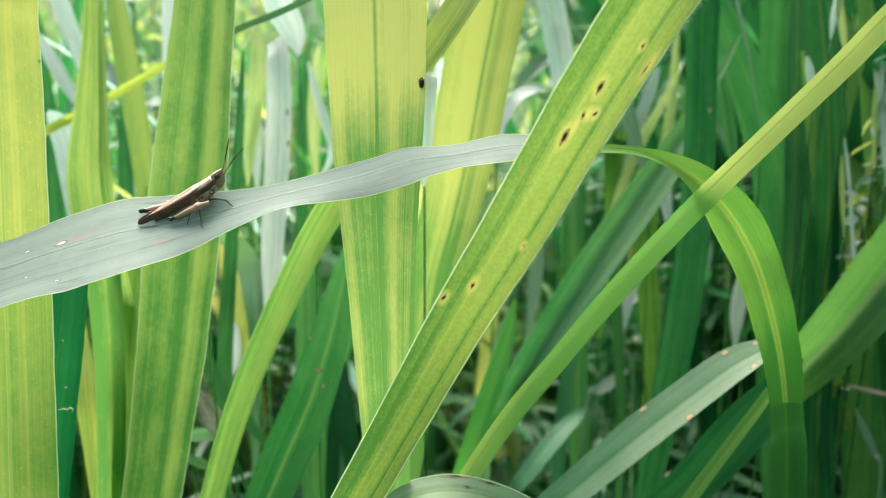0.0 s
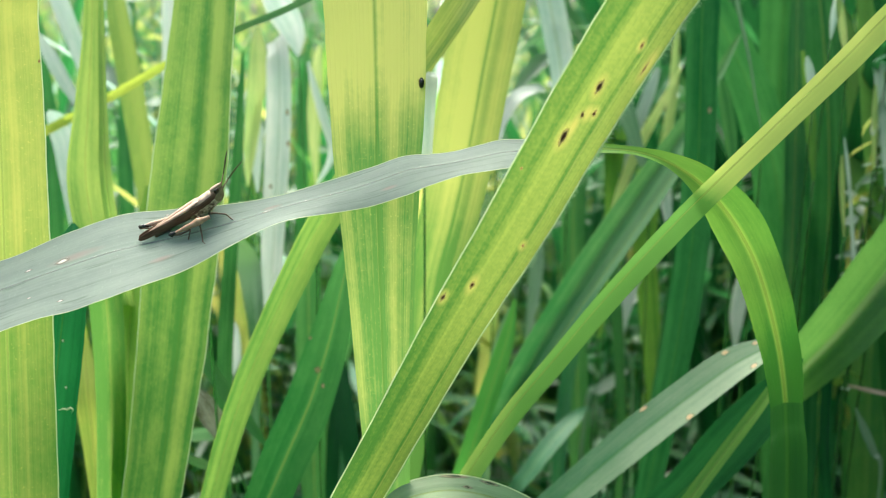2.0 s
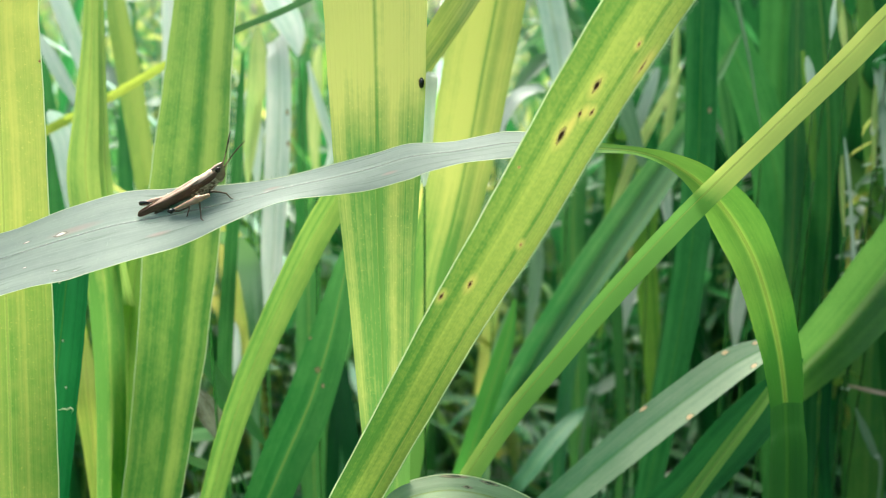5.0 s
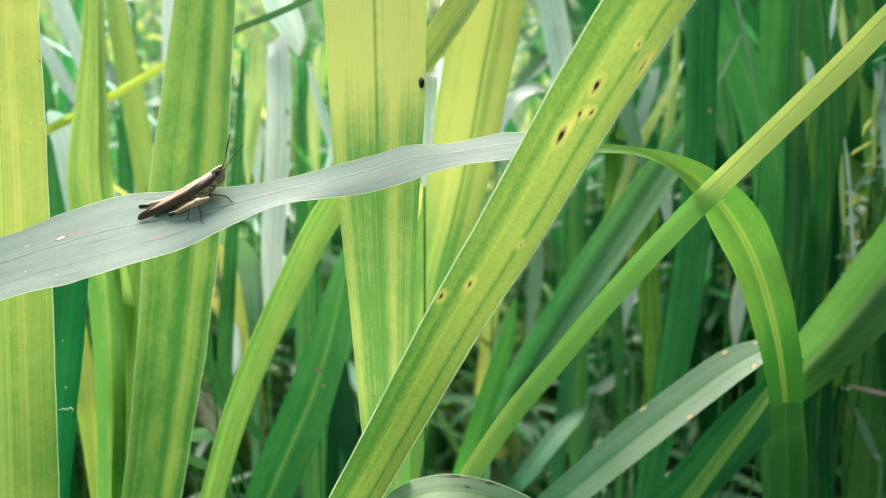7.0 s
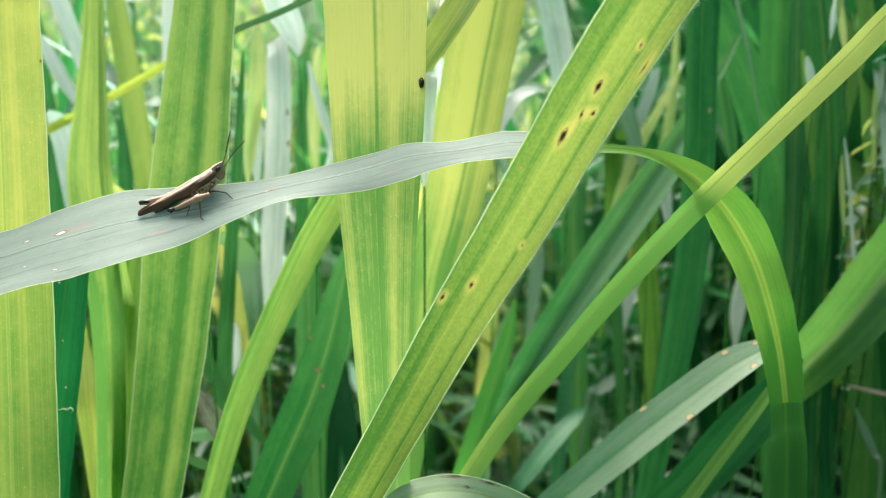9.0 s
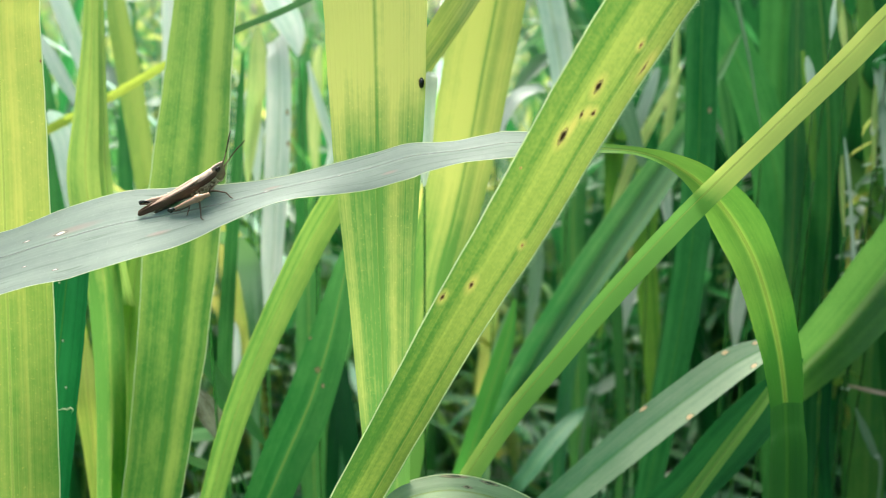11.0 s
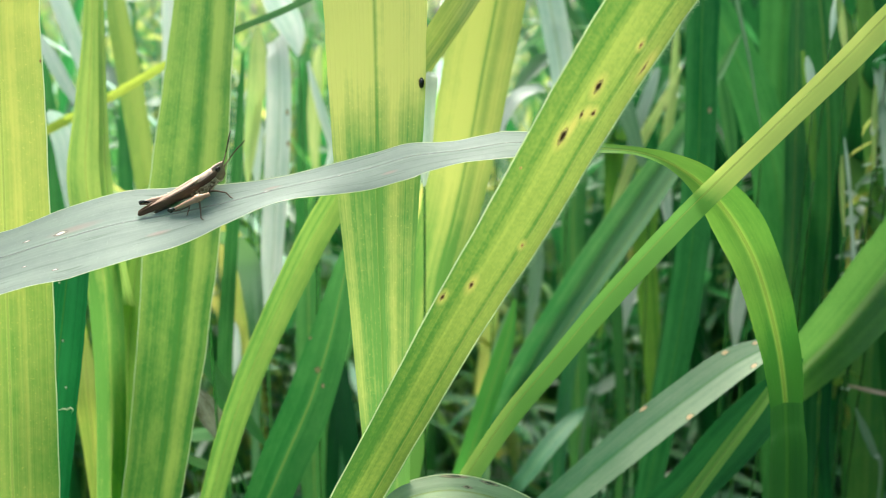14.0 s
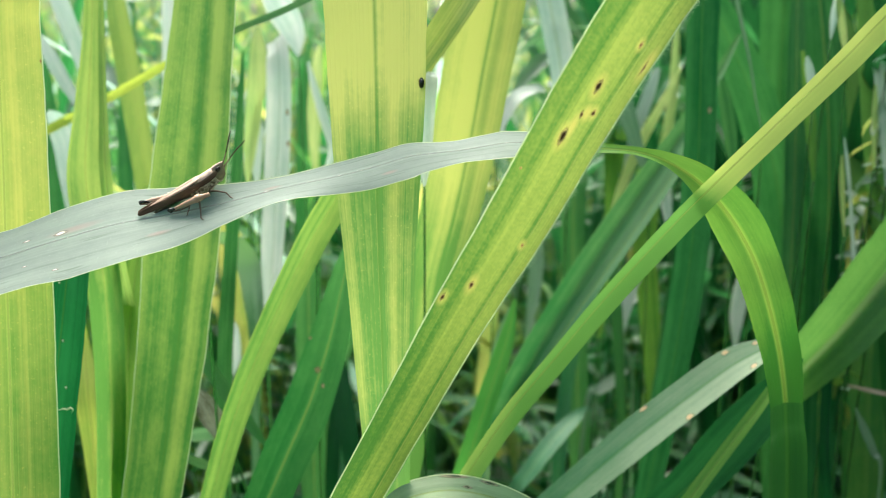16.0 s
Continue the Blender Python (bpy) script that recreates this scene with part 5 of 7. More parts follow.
leaf, form = grass_leaf([(0.2373, 0.4631, 0.7395, 0.0013), (0.2353, 0.4661, 0.7507, 0.0044), (0.2340, 0.4686, 0.7603, 0.0054), (0.2326, 0.4716, 0.7715, 0.0047), (0.2320, 0.4742, 0.7811, 0.0017)],
                        (0.171, -0.944, 0.283), "straw", "slim yellow grass blade tip, coloured bright as if sunlit", seed=85, stalk=((0.2407, 0.4530, -0.0300), (0.2402, 0.4542, 0.1239), (0.2397, 0.4559, 0.3239), (0.2391, 0.4576, 0.4758), (0.2386, 0.4590, 0.5770), (0.2382, 0.4602, 0.6445), (0.2379, 0.4613, 0.6895), (0.2375, 0.4622, 0.7195), (0.2373, 0.4631, 0.7395)))
leaf, form = grass_leaf([(0.2222, 0.4549, 0.6705, 0.0014), (0.2209, 0.4619, 0.6967, 0.0062), (0.2188, 0.4690, 0.7229, 0.0062), (0.2154, 0.4751, 0.7458, 0.0021)],
                        (-0.173, -0.953, 0.247), "fresh", "slim lit grass blade tip", seed=86, stalk=((0.2233, 0.4438, -0.0300), (0.2232, 0.4454, 0.1128), (0.2230, 0.4476, 0.3128), (0.2228, 0.4495, 0.4501), (0.2226, 0.4512, 0.5417), (0.2225, 0.4526, 0.6027), (0.2223, 0.4539, 0.6434), (0.2222, 0.4549, 0.6705)))
leaf, form = grass_leaf([(0.1685, 0.4331, 0.6662, 0.0013), (0.1653, 0.4406, 0.6943, 0.0067), (0.1627, 0.4456, 0.7131, 0.0074), (0.1610, 0.4482, 0.7225, 0.0067), (0.1594, 0.4503, 0.7303, 0.0020)],
                        (-0.257, -0.940, 0.222), "middle", "small green grass blade end", seed=87, stalk=((0.1711, 0.4213, -0.0300), (0.1707, 0.4229, 0.0793), (0.1703, 0.4251, 0.2793), (0.1698, 0.4272, 0.4278), (0.1694, 0.4290, 0.5269), (0.1691, 0.4305, 0.5929), (0.1688, 0.4319, 0.6368), (0.1685, 0.4331, 0.6662)))
leaf, form = grass_leaf([(0.2558, 0.4502, 0.6915, 0.0013), (0.2558, 0.4553, 0.7107, 0.0044), (0.2548, 0.4605, 0.7299, 0.0050), (0.2532, 0.4652, 0.7475, 0.0047), (0.2519, 0.4673, 0.7555, 0.0017)],
                        (0.174, -0.951, 0.255), "pale", "slim pale grass blade", seed=88, stalk=((0.2558, 0.4402, -0.0300), (0.2558, 0.4415, 0.0759), (0.2558, 0.4432, 0.2759), (0.2558, 0.4448, 0.4278), (0.2558, 0.4462, 0.5290), (0.2558, 0.4474, 0.5965), (0.2558, 0.4485, 0.6415), (0.2558, 0.4494, 0.6715), (0.2558, 0.4502, 0.6915)))
leaf, form = grass_leaf([(0.1917, 0.4619, 0.6967, 0.0005), (0.1877, 0.4672, 0.7163, 0.0010), (0.1846, 0.4725, 0.7360, 0.0015), (0.1812, 0.4769, 0.7523, 0.0021), (0.1775, 0.4812, 0.7687, 0.0026), (0.1728, 0.4874, 0.7916, 0.0031)],
                        (0.085, -0.958, 0.274), "silver", "slim grey-green grass blade catching the sky", seed=61, stalk=((0.1958, 0.4515, -0.0300), (0.1953, 0.4528, 0.0661), (0.1946, 0.4545, 0.2661), (0.1940, 0.4562, 0.4234), (0.1934, 0.4577, 0.5284), (0.1929, 0.4590, 0.5983), (0.1924, 0.4601, 0.6449), (0.1921, 0.4611, 0.6760), (0.1917, 0.4619, 0.6967)))
leaf, form = grass_leaf([(0.2359, 0.4150, 0.5989, 0.0007), (0.2359, 0.4201, 0.6177, 0.0022), (0.2349, 0.4268, 0.6427, 0.0028), (0.2333, 0.4335, 0.6677, 0.0024), (0.2320, 0.4373, 0.6818, 0.0026), (0.2301, 0.4414, 0.6975, 0.0013)],
                        (0.259, -0.933, 0.250), "pale", "slim grass blade coloured pale for a sky highlight", seed=62, stalk=((0.2359, 0.4051, -0.0300), (0.2359, 0.4063, -0.0167), (0.2359, 0.4080, 0.1833), (0.2359, 0.4096, 0.3352), (0.2359, 0.4110, 0.4364), (0.2359, 0.4123, 0.5039), (0.2359, 0.4133, 0.5489), (0.2359, 0.4142, 0.5789), (0.2359, 0.4150, 0.5989)))
leaf, form = grass_leaf([(0.2469, 0.4368, 0.6803, 0.0013), (0.2476, 0.4419, 0.6990, 0.0030), (0.2479, 0.4461, 0.7147, 0.0033), (0.2479, 0.4494, 0.7272, 0.0013)],
                        (-0.174, -0.950, 0.260), "straw", "slim yellow grass blade, coloured bright as if sunlit", seed=63, stalk=((0.2462, 0.4269, -0.0300), (0.2463, 0.4281, 0.0647), (0.2464, 0.4298, 0.2647), (0.2465, 0.4314, 0.4166), (0.2466, 0.4328, 0.5178), (0.2467, 0.4341, 0.5853), (0.2468, 0.4351, 0.6303), (0.2469, 0.4360, 0.6603), (0.2469, 0.4368, 0.6803)))
leaf, form = grass_leaf([(0.2128, 0.5218, 0.5338, 0.0017), (0.2144, 0.5282, 0.5577, 0.0101), (0.2177, 0.5336, 0.5776, 0.0101), (0.2202, 0.5378, 0.5935, 0.0042)],
                        (-0.173, -0.948, 0.266), "pale", "small pale grass blade end", seed=64, stalk=((0.2114, 0.5114, -0.0300), (0.2116, 0.5131, 0.0185), (0.2119, 0.5151, 0.2068), (0.2121, 0.5168, 0.3323), (0.2123, 0.5184, 0.4160), (0.2125, 0.5197, 0.4718), (0.2127, 0.5208, 0.5090), (0.2128, 0.5218, 0.5338)))
leaf, form = grass_leaf([(0.2327, 0.4316, 0.6415, 0.0008), (0.2320, 0.4359, 0.6573, 0.0024), (0.2314, 0.4401, 0.6731, 0.0030), (0.2314, 0.4439, 0.6874, 0.0010)],
                        (-0.174, -0.953, 0.248), "straw", "slim grass blade in the shade, coloured bright as if lit", seed=65, stalk=((0.2335, 0.4217, -0.0300), (0.2334, 0.4229, 0.0259), (0.2332, 0.4246, 0.2259), (0.2331, 0.4262, 0.3778), (0.2330, 0.4276, 0.4790), (0.2329, 0.4288, 0.5465), (0.2328, 0.4299, 0.5915), (0.2327, 0.4308, 0.6215), (0.2327, 0.4316, 0.6415)))
leaf, form = grass_leaf([(0.2167, 0.4562, 0.7139, 0.0013), (0.2161, 0.4596, 0.7267, 0.0047), (0.2147, 0.4622, 0.7363, 0.0047), (0.2134, 0.4639, 0.7427, 0.0013)],
                        (-0.173, -0.953, 0.247), "pale", "small pale grass blade end", seed=66, stalk=((0.2177, 0.4462, -0.0300), (0.2176, 0.4475, 0.0983), (0.2174, 0.4492, 0.2983), (0.2173, 0.4508, 0.4502), (0.2171, 0.4522, 0.5514), (0.2170, 0.4534, 0.6189), (0.2169, 0.4545, 0.6639), (0.2168, 0.4554, 0.6939), (0.2167, 0.4562, 0.7139)))
leaf, form = grass_leaf([(0.0353, 0.5002, 0.6850, 0.0019), (0.0398, 0.5055, 0.7045, 0.0106), (0.0482, 0.5086, 0.7163, 0.0115), (0.0599, 0.5150, 0.7210, 0.0087), (0.0680, 0.5199, 0.7199, 0.0025)],
                        (-0.628, -0.704, 0.331), "pale", "pale arching grass blade tip", seed=67, stalk=((0.0309, 0.4898, -0.0300), (0.0314, 0.4911, 0.0543), (0.0322, 0.4928, 0.2543), (0.0329, 0.4945, 0.4117), (0.0335, 0.4960, 0.5166), (0.0341, 0.4973, 0.5866), (0.0346, 0.4984, 0.6332), (0.0350, 0.4994, 0.6643), (0.0353, 0.5002, 0.6850)))
leaf, form = grass_leaf([(-0.2236, 0.4479, 0.6444, 0.0014), (-0.2229, 0.4549, 0.6705, 0.0166), (-0.2249, 0.4600, 0.6895, 0.0202), (-0.2304, 0.4635, 0.7026, 0.0166), (-0.2371, 0.4656, 0.7105, 0.0036)],
                        (-0.342, -0.905, 0.251), "pale", "pale grass blade bent over", seed=68, stalk=((-0.2241, 0.4368, -0.0300), (-0.2240, 0.4384, 0.0870), (-0.2239, 0.4406, 0.2870), (-0.2238, 0.4425, 0.4242), (-0.2238, 0.4442, 0.5157), (-0.2237, 0.4456, 0.5766), (-0.2236, 0.4468, 0.6173), (-0.2236, 0.4479, 0.6444)))
leaf, form = grass_leaf([(-0.2236, 0.4945, 0.5862, 0.0016), (-0.2294, 0.5063, 0.6306, 0.0070), (-0.2428, 0.5153, 0.6639, 0.0078), (-0.2550, 0.5217, 0.6879, 0.0078), (-0.2658, 0.5262, 0.7046, 0.0062), (-0.2772, 0.5306, 0.7212, 0.0019)],
                        (0.172, -0.946, 0.276), "middle", "green grass blade slanting down", seed=69, stalk=((-0.2201, 0.4802, -0.0300), (-0.2206, 0.4823, 0.0101), (-0.2213, 0.4851, 0.2101), (-0.2220, 0.4880, 0.3663), (-0.2226, 0.4905, 0.4705), (-0.2232, 0.4926, 0.5399), (-0.2236, 0.4945, 0.5862)))
leaf, form = grass_leaf([(-0.0825, 0.4935, 0.6601, 0.0015), (-0.0722, 0.4993, 0.6814, 0.0053), (-0.0788, 0.5059, 0.7063, 0.0061), (-0.0843, 0.5107, 0.7241, 0.0046), (-0.0880, 0.5145, 0.7383, 0.0015)],
                        (0.235, -0.961, 0.144), "pale", "slim pale grass blade", seed=70, stalk=((-0.0920, 0.4823, -0.0300), (-0.0905, 0.4841, 0.1536), (-0.0886, 0.4863, 0.3387), (-0.0870, 0.4882, 0.4621), (-0.0856, 0.4898, 0.5444), (-0.0844, 0.4912, 0.5992), (-0.0834, 0.4925, 0.6357), (-0.0825, 0.4935, 0.6601)))
leaf, form = grass_leaf([(-0.1146, 0.3598, 0.5472, 0.0020), (-0.1190, 0.3630, 0.5591, 0.0168), (-0.1243, 0.3655, 0.5685, 0.0158), (-0.1278, 0.3670, 0.5742, 0.0088), (-0.1296, 0.3680, 0.5779, 0.0020)],
                        (-0.471, -0.880, 0.062), "dry", "withered whitish and brown scrap of leaf", seed=71, light=(0.72, 0.66, 0.62), dark=(0.20, 0.11, 0.08), stalk=((-0.1084, 0.3505, -0.0300), (-0.1096, 0.3523, 0.1317), (-0.1107, 0.3540, 0.2835), (-0.1117, 0.3555, 0.3848), (-0.1126, 0.3568, 0.4522), (-0.1134, 0.3579, 0.4972), (-0.1140, 0.3589, 0.5272), (-0.1146, 0.3598, 0.5472)))
leaf, form = grass_leaf([(-0.1210, 0.3882, 0.5375, 0.0015), (-0.1317, 0.3885, 0.5387, 0.0095), (-0.1422, 0.3882, 0.5375, 0.0080), (-0.1517, 0.3876, 0.5350, 0.0018)],
                        (-0.058, -0.965, -0.256), "silver", "low pale grass blade end", seed=82, stalk=((-0.0574, 0.3785, -0.0300), (-0.0695, 0.3804, 0.1258), (-0.0815, 0.3822, 0.2772), (-0.0918, 0.3838, 0.3779), (-0.1008, 0.3851, 0.4448), (-0.1085, 0.3863, 0.4891), (-0.1152, 0.3873, 0.5183), (-0.1210, 0.3882, 0.5375)))
leaf, form = grass_leaf([(-0.1216, 0.3818, 0.5136, 0.0015), (-0.1311, 0.3838, 0.5209, 0.0080), (-0.1422, 0.3849, 0.5252, 0.0066), (-0.1517, 0.3854, 0.5271, 0.0018)],
                        (-0.312, -0.938, -0.153), "waxy", "low pale grass blade end", seed=83, stalk=((-0.1000, 0.3680, -0.0300), (-0.1041, 0.3706, 0.0986), (-0.1082, 0.3732, 0.2504), (-0.1117, 0.3755, 0.3516), (-0.1147, 0.3774, 0.4190), (-0.1173, 0.3791, 0.4639), (-0.1196, 0.3806, 0.4937), (-0.1216, 0.3818, 0.5136)))
leaf, form = grass_leaf([(-0.0895, 0.3590, 0.5443, 0.0013), (-0.1048, 0.3658, 0.5619, 0.0069), (-0.1205, 0.3739, 0.5806, 0.0076), (-0.1334, 0.3813, 0.5968, 0.0070), (-0.1431, 0.3867, 0.6092, 0.0019)],
                        (0.265, -0.852, 0.452), "middle", "green grass blade crossing low down", seed=72, stalk=((-0.0725, 0.3455, -0.0300), (-0.0753, 0.3477, 0.0413), (-0.0786, 0.3503, 0.2252), (-0.0815, 0.3526, 0.3478), (-0.0839, 0.3545, 0.4295), (-0.0861, 0.3562, 0.4839), (-0.0879, 0.3577, 0.5202), (-0.0895, 0.3590, 0.5443)))
leaf, form = grass_leaf([(-0.0245, 0.4124, -0.0300, 0.0062), (-0.0155, 0.4124, 0.1210, 0.0072), (-0.0065, 0.4124, 0.2719, 0.0081), (0.0010, 0.4124, 0.3977, 0.0089), (0.0055, 0.4124, 0.4732, 0.0104), (0.0166, 0.4129, 0.5135, 0.0122), (0.0285, 0.4225, 0.5495, 0.0122), (0.0383, 0.4304, 0.5789, 0.0095), (0.0434, 0.4365, 0.6018, 0.0020)],
                        (-0.250, -0.920, 0.300), "fresh", "fresh green grass blade rising between the slanting ones", seed=121, rib_mat="pale", light=(0.10, 0.29, 0.055), glow=(0.2, 0.55, 0.1))
leaf, form = grass_leaf([(0.0246, 0.4402, -0.0300, 0.0057), (0.0306, 0.4402, 0.1173, 0.0066), (0.0366, 0.4402, 0.2645, 0.0075), (0.0416, 0.4402, 0.3873, 0.0082), (0.0446, 0.4402, 0.4609, 0.0096), (0.0574, 0.4459, 0.4822, 0.0122), (0.0755, 0.4604, 0.4979, 0.0128), (0.0911, 0.4731, 0.5067, 0.0084), (0.0980, 0.4746, 0.5122, 0.0019)],
                        (-0.400, -0.600, 0.690), "silver", "low bluish grass blade bent over in the shade", seed=122, rib_mat="dark", light=(0.11, 0.24, 0.13), dark=(0.04, 0.14, 0.07), spec=0.25)
leaf, form = grass_leaf([(0.3100, 0.4364, -0.0300, 0.0008), (0.3040, 0.4304, 0.1370, 0.0009), (0.2980, 0.4244, 0.3039, 0.0011), (0.2930, 0.4194, 0.4431, 0.0012), (0.2900, 0.4164, 0.5266, 0.0014), (0.2764, 0.4209, 0.5436, 0.0027), (0.2629, 0.4220, 0.5475, 0.0034), (0.2493, 0.4228, 0.5504, 0.0024), (0.2412, 0.4234, 0.5527, 0.0007)],
                        (-0.050, -0.600, 0.800), "dry", "thin withered tan blade lying across green ones", seed=123)
leaf, form = grass_leaf([(0.1616, 0.4563, -0.0300, 0.0092), (0.1586, 0.4563, 0.1121, 0.0106), (0.1556, 0.4563, 0.2543, 0.0119), (0.1531, 0.4563, 0.3727, 0.0131), (0.1516, 0.4563, 0.4438, 0.0153), (0.1402, 0.4637, 0.4715, 0.0168), (0.1487, 0.4817, 0.5001, 0.0156), (0.1575, 0.5011, 0.5338, 0.0143), (0.1636, 0.5209, 0.5689, 0.0105), (0.1653, 0.5282, 0.5963, 0.0020)],
                        (-0.200, -0.940, 0.250), "middle", "green grass blade standing behind the waxy one", seed=124, rib_mat="pale")
leaf, form = grass_leaf([(0.0829, 0.4914, -0.0300, 0.0054), (0.0829, 0.4914, 0.1051, 0.0063), (0.0829, 0.4914, 0.2401, 0.0071), (0.0829, 0.4914, 0.3527, 0.0078), (0.0829, 0.4914, 0.4202, 0.0091), (0.0850, 0.5026, 0.4621, 0.0107), (0.0907, 0.5224, 0.4975, 0.0109), (0.0970, 0.5333, 0.5380, 0.0101), (0.1025, 0.5515, 0.5673, 0.0068), (0.1051, 0.5570, 0.5879, 0.0017)],
                        (0.100, -0.960, 0.250), "teal", "narrow bluish green grass blade standing further back", seed=125, rib_mat="dark")
# near-black colour paints in the clump's shade
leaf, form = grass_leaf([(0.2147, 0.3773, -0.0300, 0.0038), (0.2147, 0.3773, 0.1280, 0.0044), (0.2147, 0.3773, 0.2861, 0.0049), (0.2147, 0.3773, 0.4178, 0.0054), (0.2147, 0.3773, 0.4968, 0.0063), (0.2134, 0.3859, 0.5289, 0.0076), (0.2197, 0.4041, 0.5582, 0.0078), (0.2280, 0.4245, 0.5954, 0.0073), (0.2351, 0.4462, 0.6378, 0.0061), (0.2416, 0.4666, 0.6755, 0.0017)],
                        (0.300, -0.900, 0.250), "deep", "narrow grass blade coloured near black for the shade of the clump", seed=126, dark=(0.006, 0.035, 0.014), light=(0.015, 0.075, 0.026), glow=(0.03, 0.15, 0.04))
# this blade and the next are added as dark filling for shaded gaps
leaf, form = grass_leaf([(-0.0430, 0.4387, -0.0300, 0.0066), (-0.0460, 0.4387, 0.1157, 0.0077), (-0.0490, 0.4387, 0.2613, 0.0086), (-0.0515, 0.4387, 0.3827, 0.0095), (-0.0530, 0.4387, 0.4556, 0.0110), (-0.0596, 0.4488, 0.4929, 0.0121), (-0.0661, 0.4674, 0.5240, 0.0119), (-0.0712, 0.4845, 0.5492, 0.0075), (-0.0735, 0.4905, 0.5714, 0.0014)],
                        (0.100, -0.950, 0.280), "deep", "added near-black blade that stands in for a shaded gap deep in the stand", seed=131, dark=(0.006, 0.035, 0.014), light=(0.015, 0.075, 0.026), glow=(0.03, 0.15, 0.04))
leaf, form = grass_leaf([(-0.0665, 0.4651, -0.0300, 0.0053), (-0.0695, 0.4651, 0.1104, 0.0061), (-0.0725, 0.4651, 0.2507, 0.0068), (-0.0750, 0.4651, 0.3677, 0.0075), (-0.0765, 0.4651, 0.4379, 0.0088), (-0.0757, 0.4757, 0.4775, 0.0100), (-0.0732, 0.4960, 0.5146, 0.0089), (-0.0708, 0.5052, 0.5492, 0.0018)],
                        (-0.100, -0.950, 0.280), "deep", "added near-black blade that stands in for a shaded gap deep in the stand", seed=132, dark=(0.006, 0.035, 0.014), light=(0.015, 0.075, 0.026), glow=(0.03, 0.15, 0.04))
leaf, form = grass_leaf([(0.2822, 0.4093, -0.0300, 0.0012), (0.2762, 0.4093, 0.1291, 0.0014), (0.2702, 0.4093, 0.2882, 0.0016), (0.2652, 0.4093, 0.4208, 0.0017), (0.2622, 0.4093, 0.5004, 0.0020), (0.2585, 0.4127, 0.5128, 0.0041), (0.2534, 0.4158, 0.5246, 0.0051), (0.2490, 0.4185, 0.5347, 0.0024), (0.2473, 0.4197, 0.5390, 0.0007)],
                        (-0.100, -0.900, 0.420), "silver", "short pale grass blade tip in the shade", seed=133, rib_mat="pale")
leaf, form = grass_leaf([(0.0109, 0.4564, -0.0300, 0.0031), (0.0169, 0.4564, 0.1354, 0.0036), (0.0229, 0.4564, 0.3008, 0.0040), (0.0279, 0.4564, 0.4387, 0.0044), (0.0309, 0.4564, 0.5214, 0.0052), (0.0353, 0.4630, 0.5463, 0.0110), (0.0401, 0.4688, 0.5676, 0.0103), (0.0438, 0.4731, 0.5836, 0.0022)],
                        (0.150, -0.950, 0.280), "silver", "upright grey-green grass blade in the shade", seed=134, rib_mat="pale", light=(0.22, 0.34, 0.22), dark=(0.10, 0.22, 0.13))
leaf, form = grass_leaf([(0.1776, 0.5557, -0.0300, 0.0016), (0.1686, 0.5557, 0.1307, 0.0018), (0.1596, 0.5557, 0.2913, 0.0021), (0.1521, 0.5557, 0.4252, 0.0023), (0.1476, 0.5557, 0.5055, 0.0027), (0.1383, 0.5600, 0.5217, 0.0057), (0.1308, 0.5630, 0.5328, 0.0057), (0.1264, 0.5643, 0.5379, 0.0018)],
                        (0.200, -0.800, 0.560), "silver", "short pale grass blade tip bent sideways", seed=135)
leaf, form = grass_leaf([(0.0831, 0.5493, -0.0300, 0.0021), (0.0921, 0.5493, 0.1235, 0.0024), (0.1011, 0.5493, 0.2770, 0.0028), (0.1086, 0.5493, 0.4049, 0.0030), (0.1131, 0.5493, 0.4816, 0.0035), (0.1220, 0.5511, 0.4884, 0.0088), (0.1326, 0.5529, 0.4953, 0.0097), (0.1414, 0.5545, 0.5012, 0.0053), (0.1449, 0.5552, 0.5038, 0.0013)],
                        (-0.200, -0.700, 0.680), "silver", "short pale grass blade tip bent sideways", seed=136)
# three dark blades added where shaded gaps lie between the yellow ones
leaf, form = grass_leaf([(-0.3276, 0.5791, -0.0300, 0.0070), (-0.3276, 0.5791, 0.0874, 0.0080), (-0.3276, 0.5791, 0.2048, 0.0091), (-0.3276, 0.5791, 0.3026, 0.0100), (-0.3276, 0.5791, 0.3613, 0.0116), (-0.3300, 0.6175, 0.5045, 0.0134), (-0.3334, 0.6490, 0.6219, 0.0134), (-0.3434, 0.6779, 0.6914, 0.0118), (-0.3498, 0.6933, 0.7486, 0.0059), (-0.3523, 0.7009, 0.7772, 0.0012)],
                        (0.100, -0.960, 0.250), "shade", "dark green grass blade added behind yellow ones to fill shaded gaps", seed=141, rib_mat="dark")
leaf, form = grass_leaf([(-0.2674, 0.5967, -0.0300, 0.0072), (-0.2674, 0.5967, 0.0839, 0.0083), (-0.2674, 0.5967, 0.1977, 0.0094), (-0.2674, 0.5967, 0.2926, 0.0103), (-0.2674, 0.5967, 0.3496, 0.0120), (-0.2724, 0.6362, 0.4971, 0.0144), (-0.2799, 0.6686, 0.6180, 0.0150), (-0.2856, 0.6982, 0.6897, 0.0134), (-0.2815, 0.7140, 0.7486, 0.0073), (-0.2764, 0.7245, 0.7879, 0.0012)],
                        (-0.100, -0.960, 0.250), "shade", "dark green grass blade added behind yellow ones to fill shaded gaps", seed=142, rib_mat="dark")
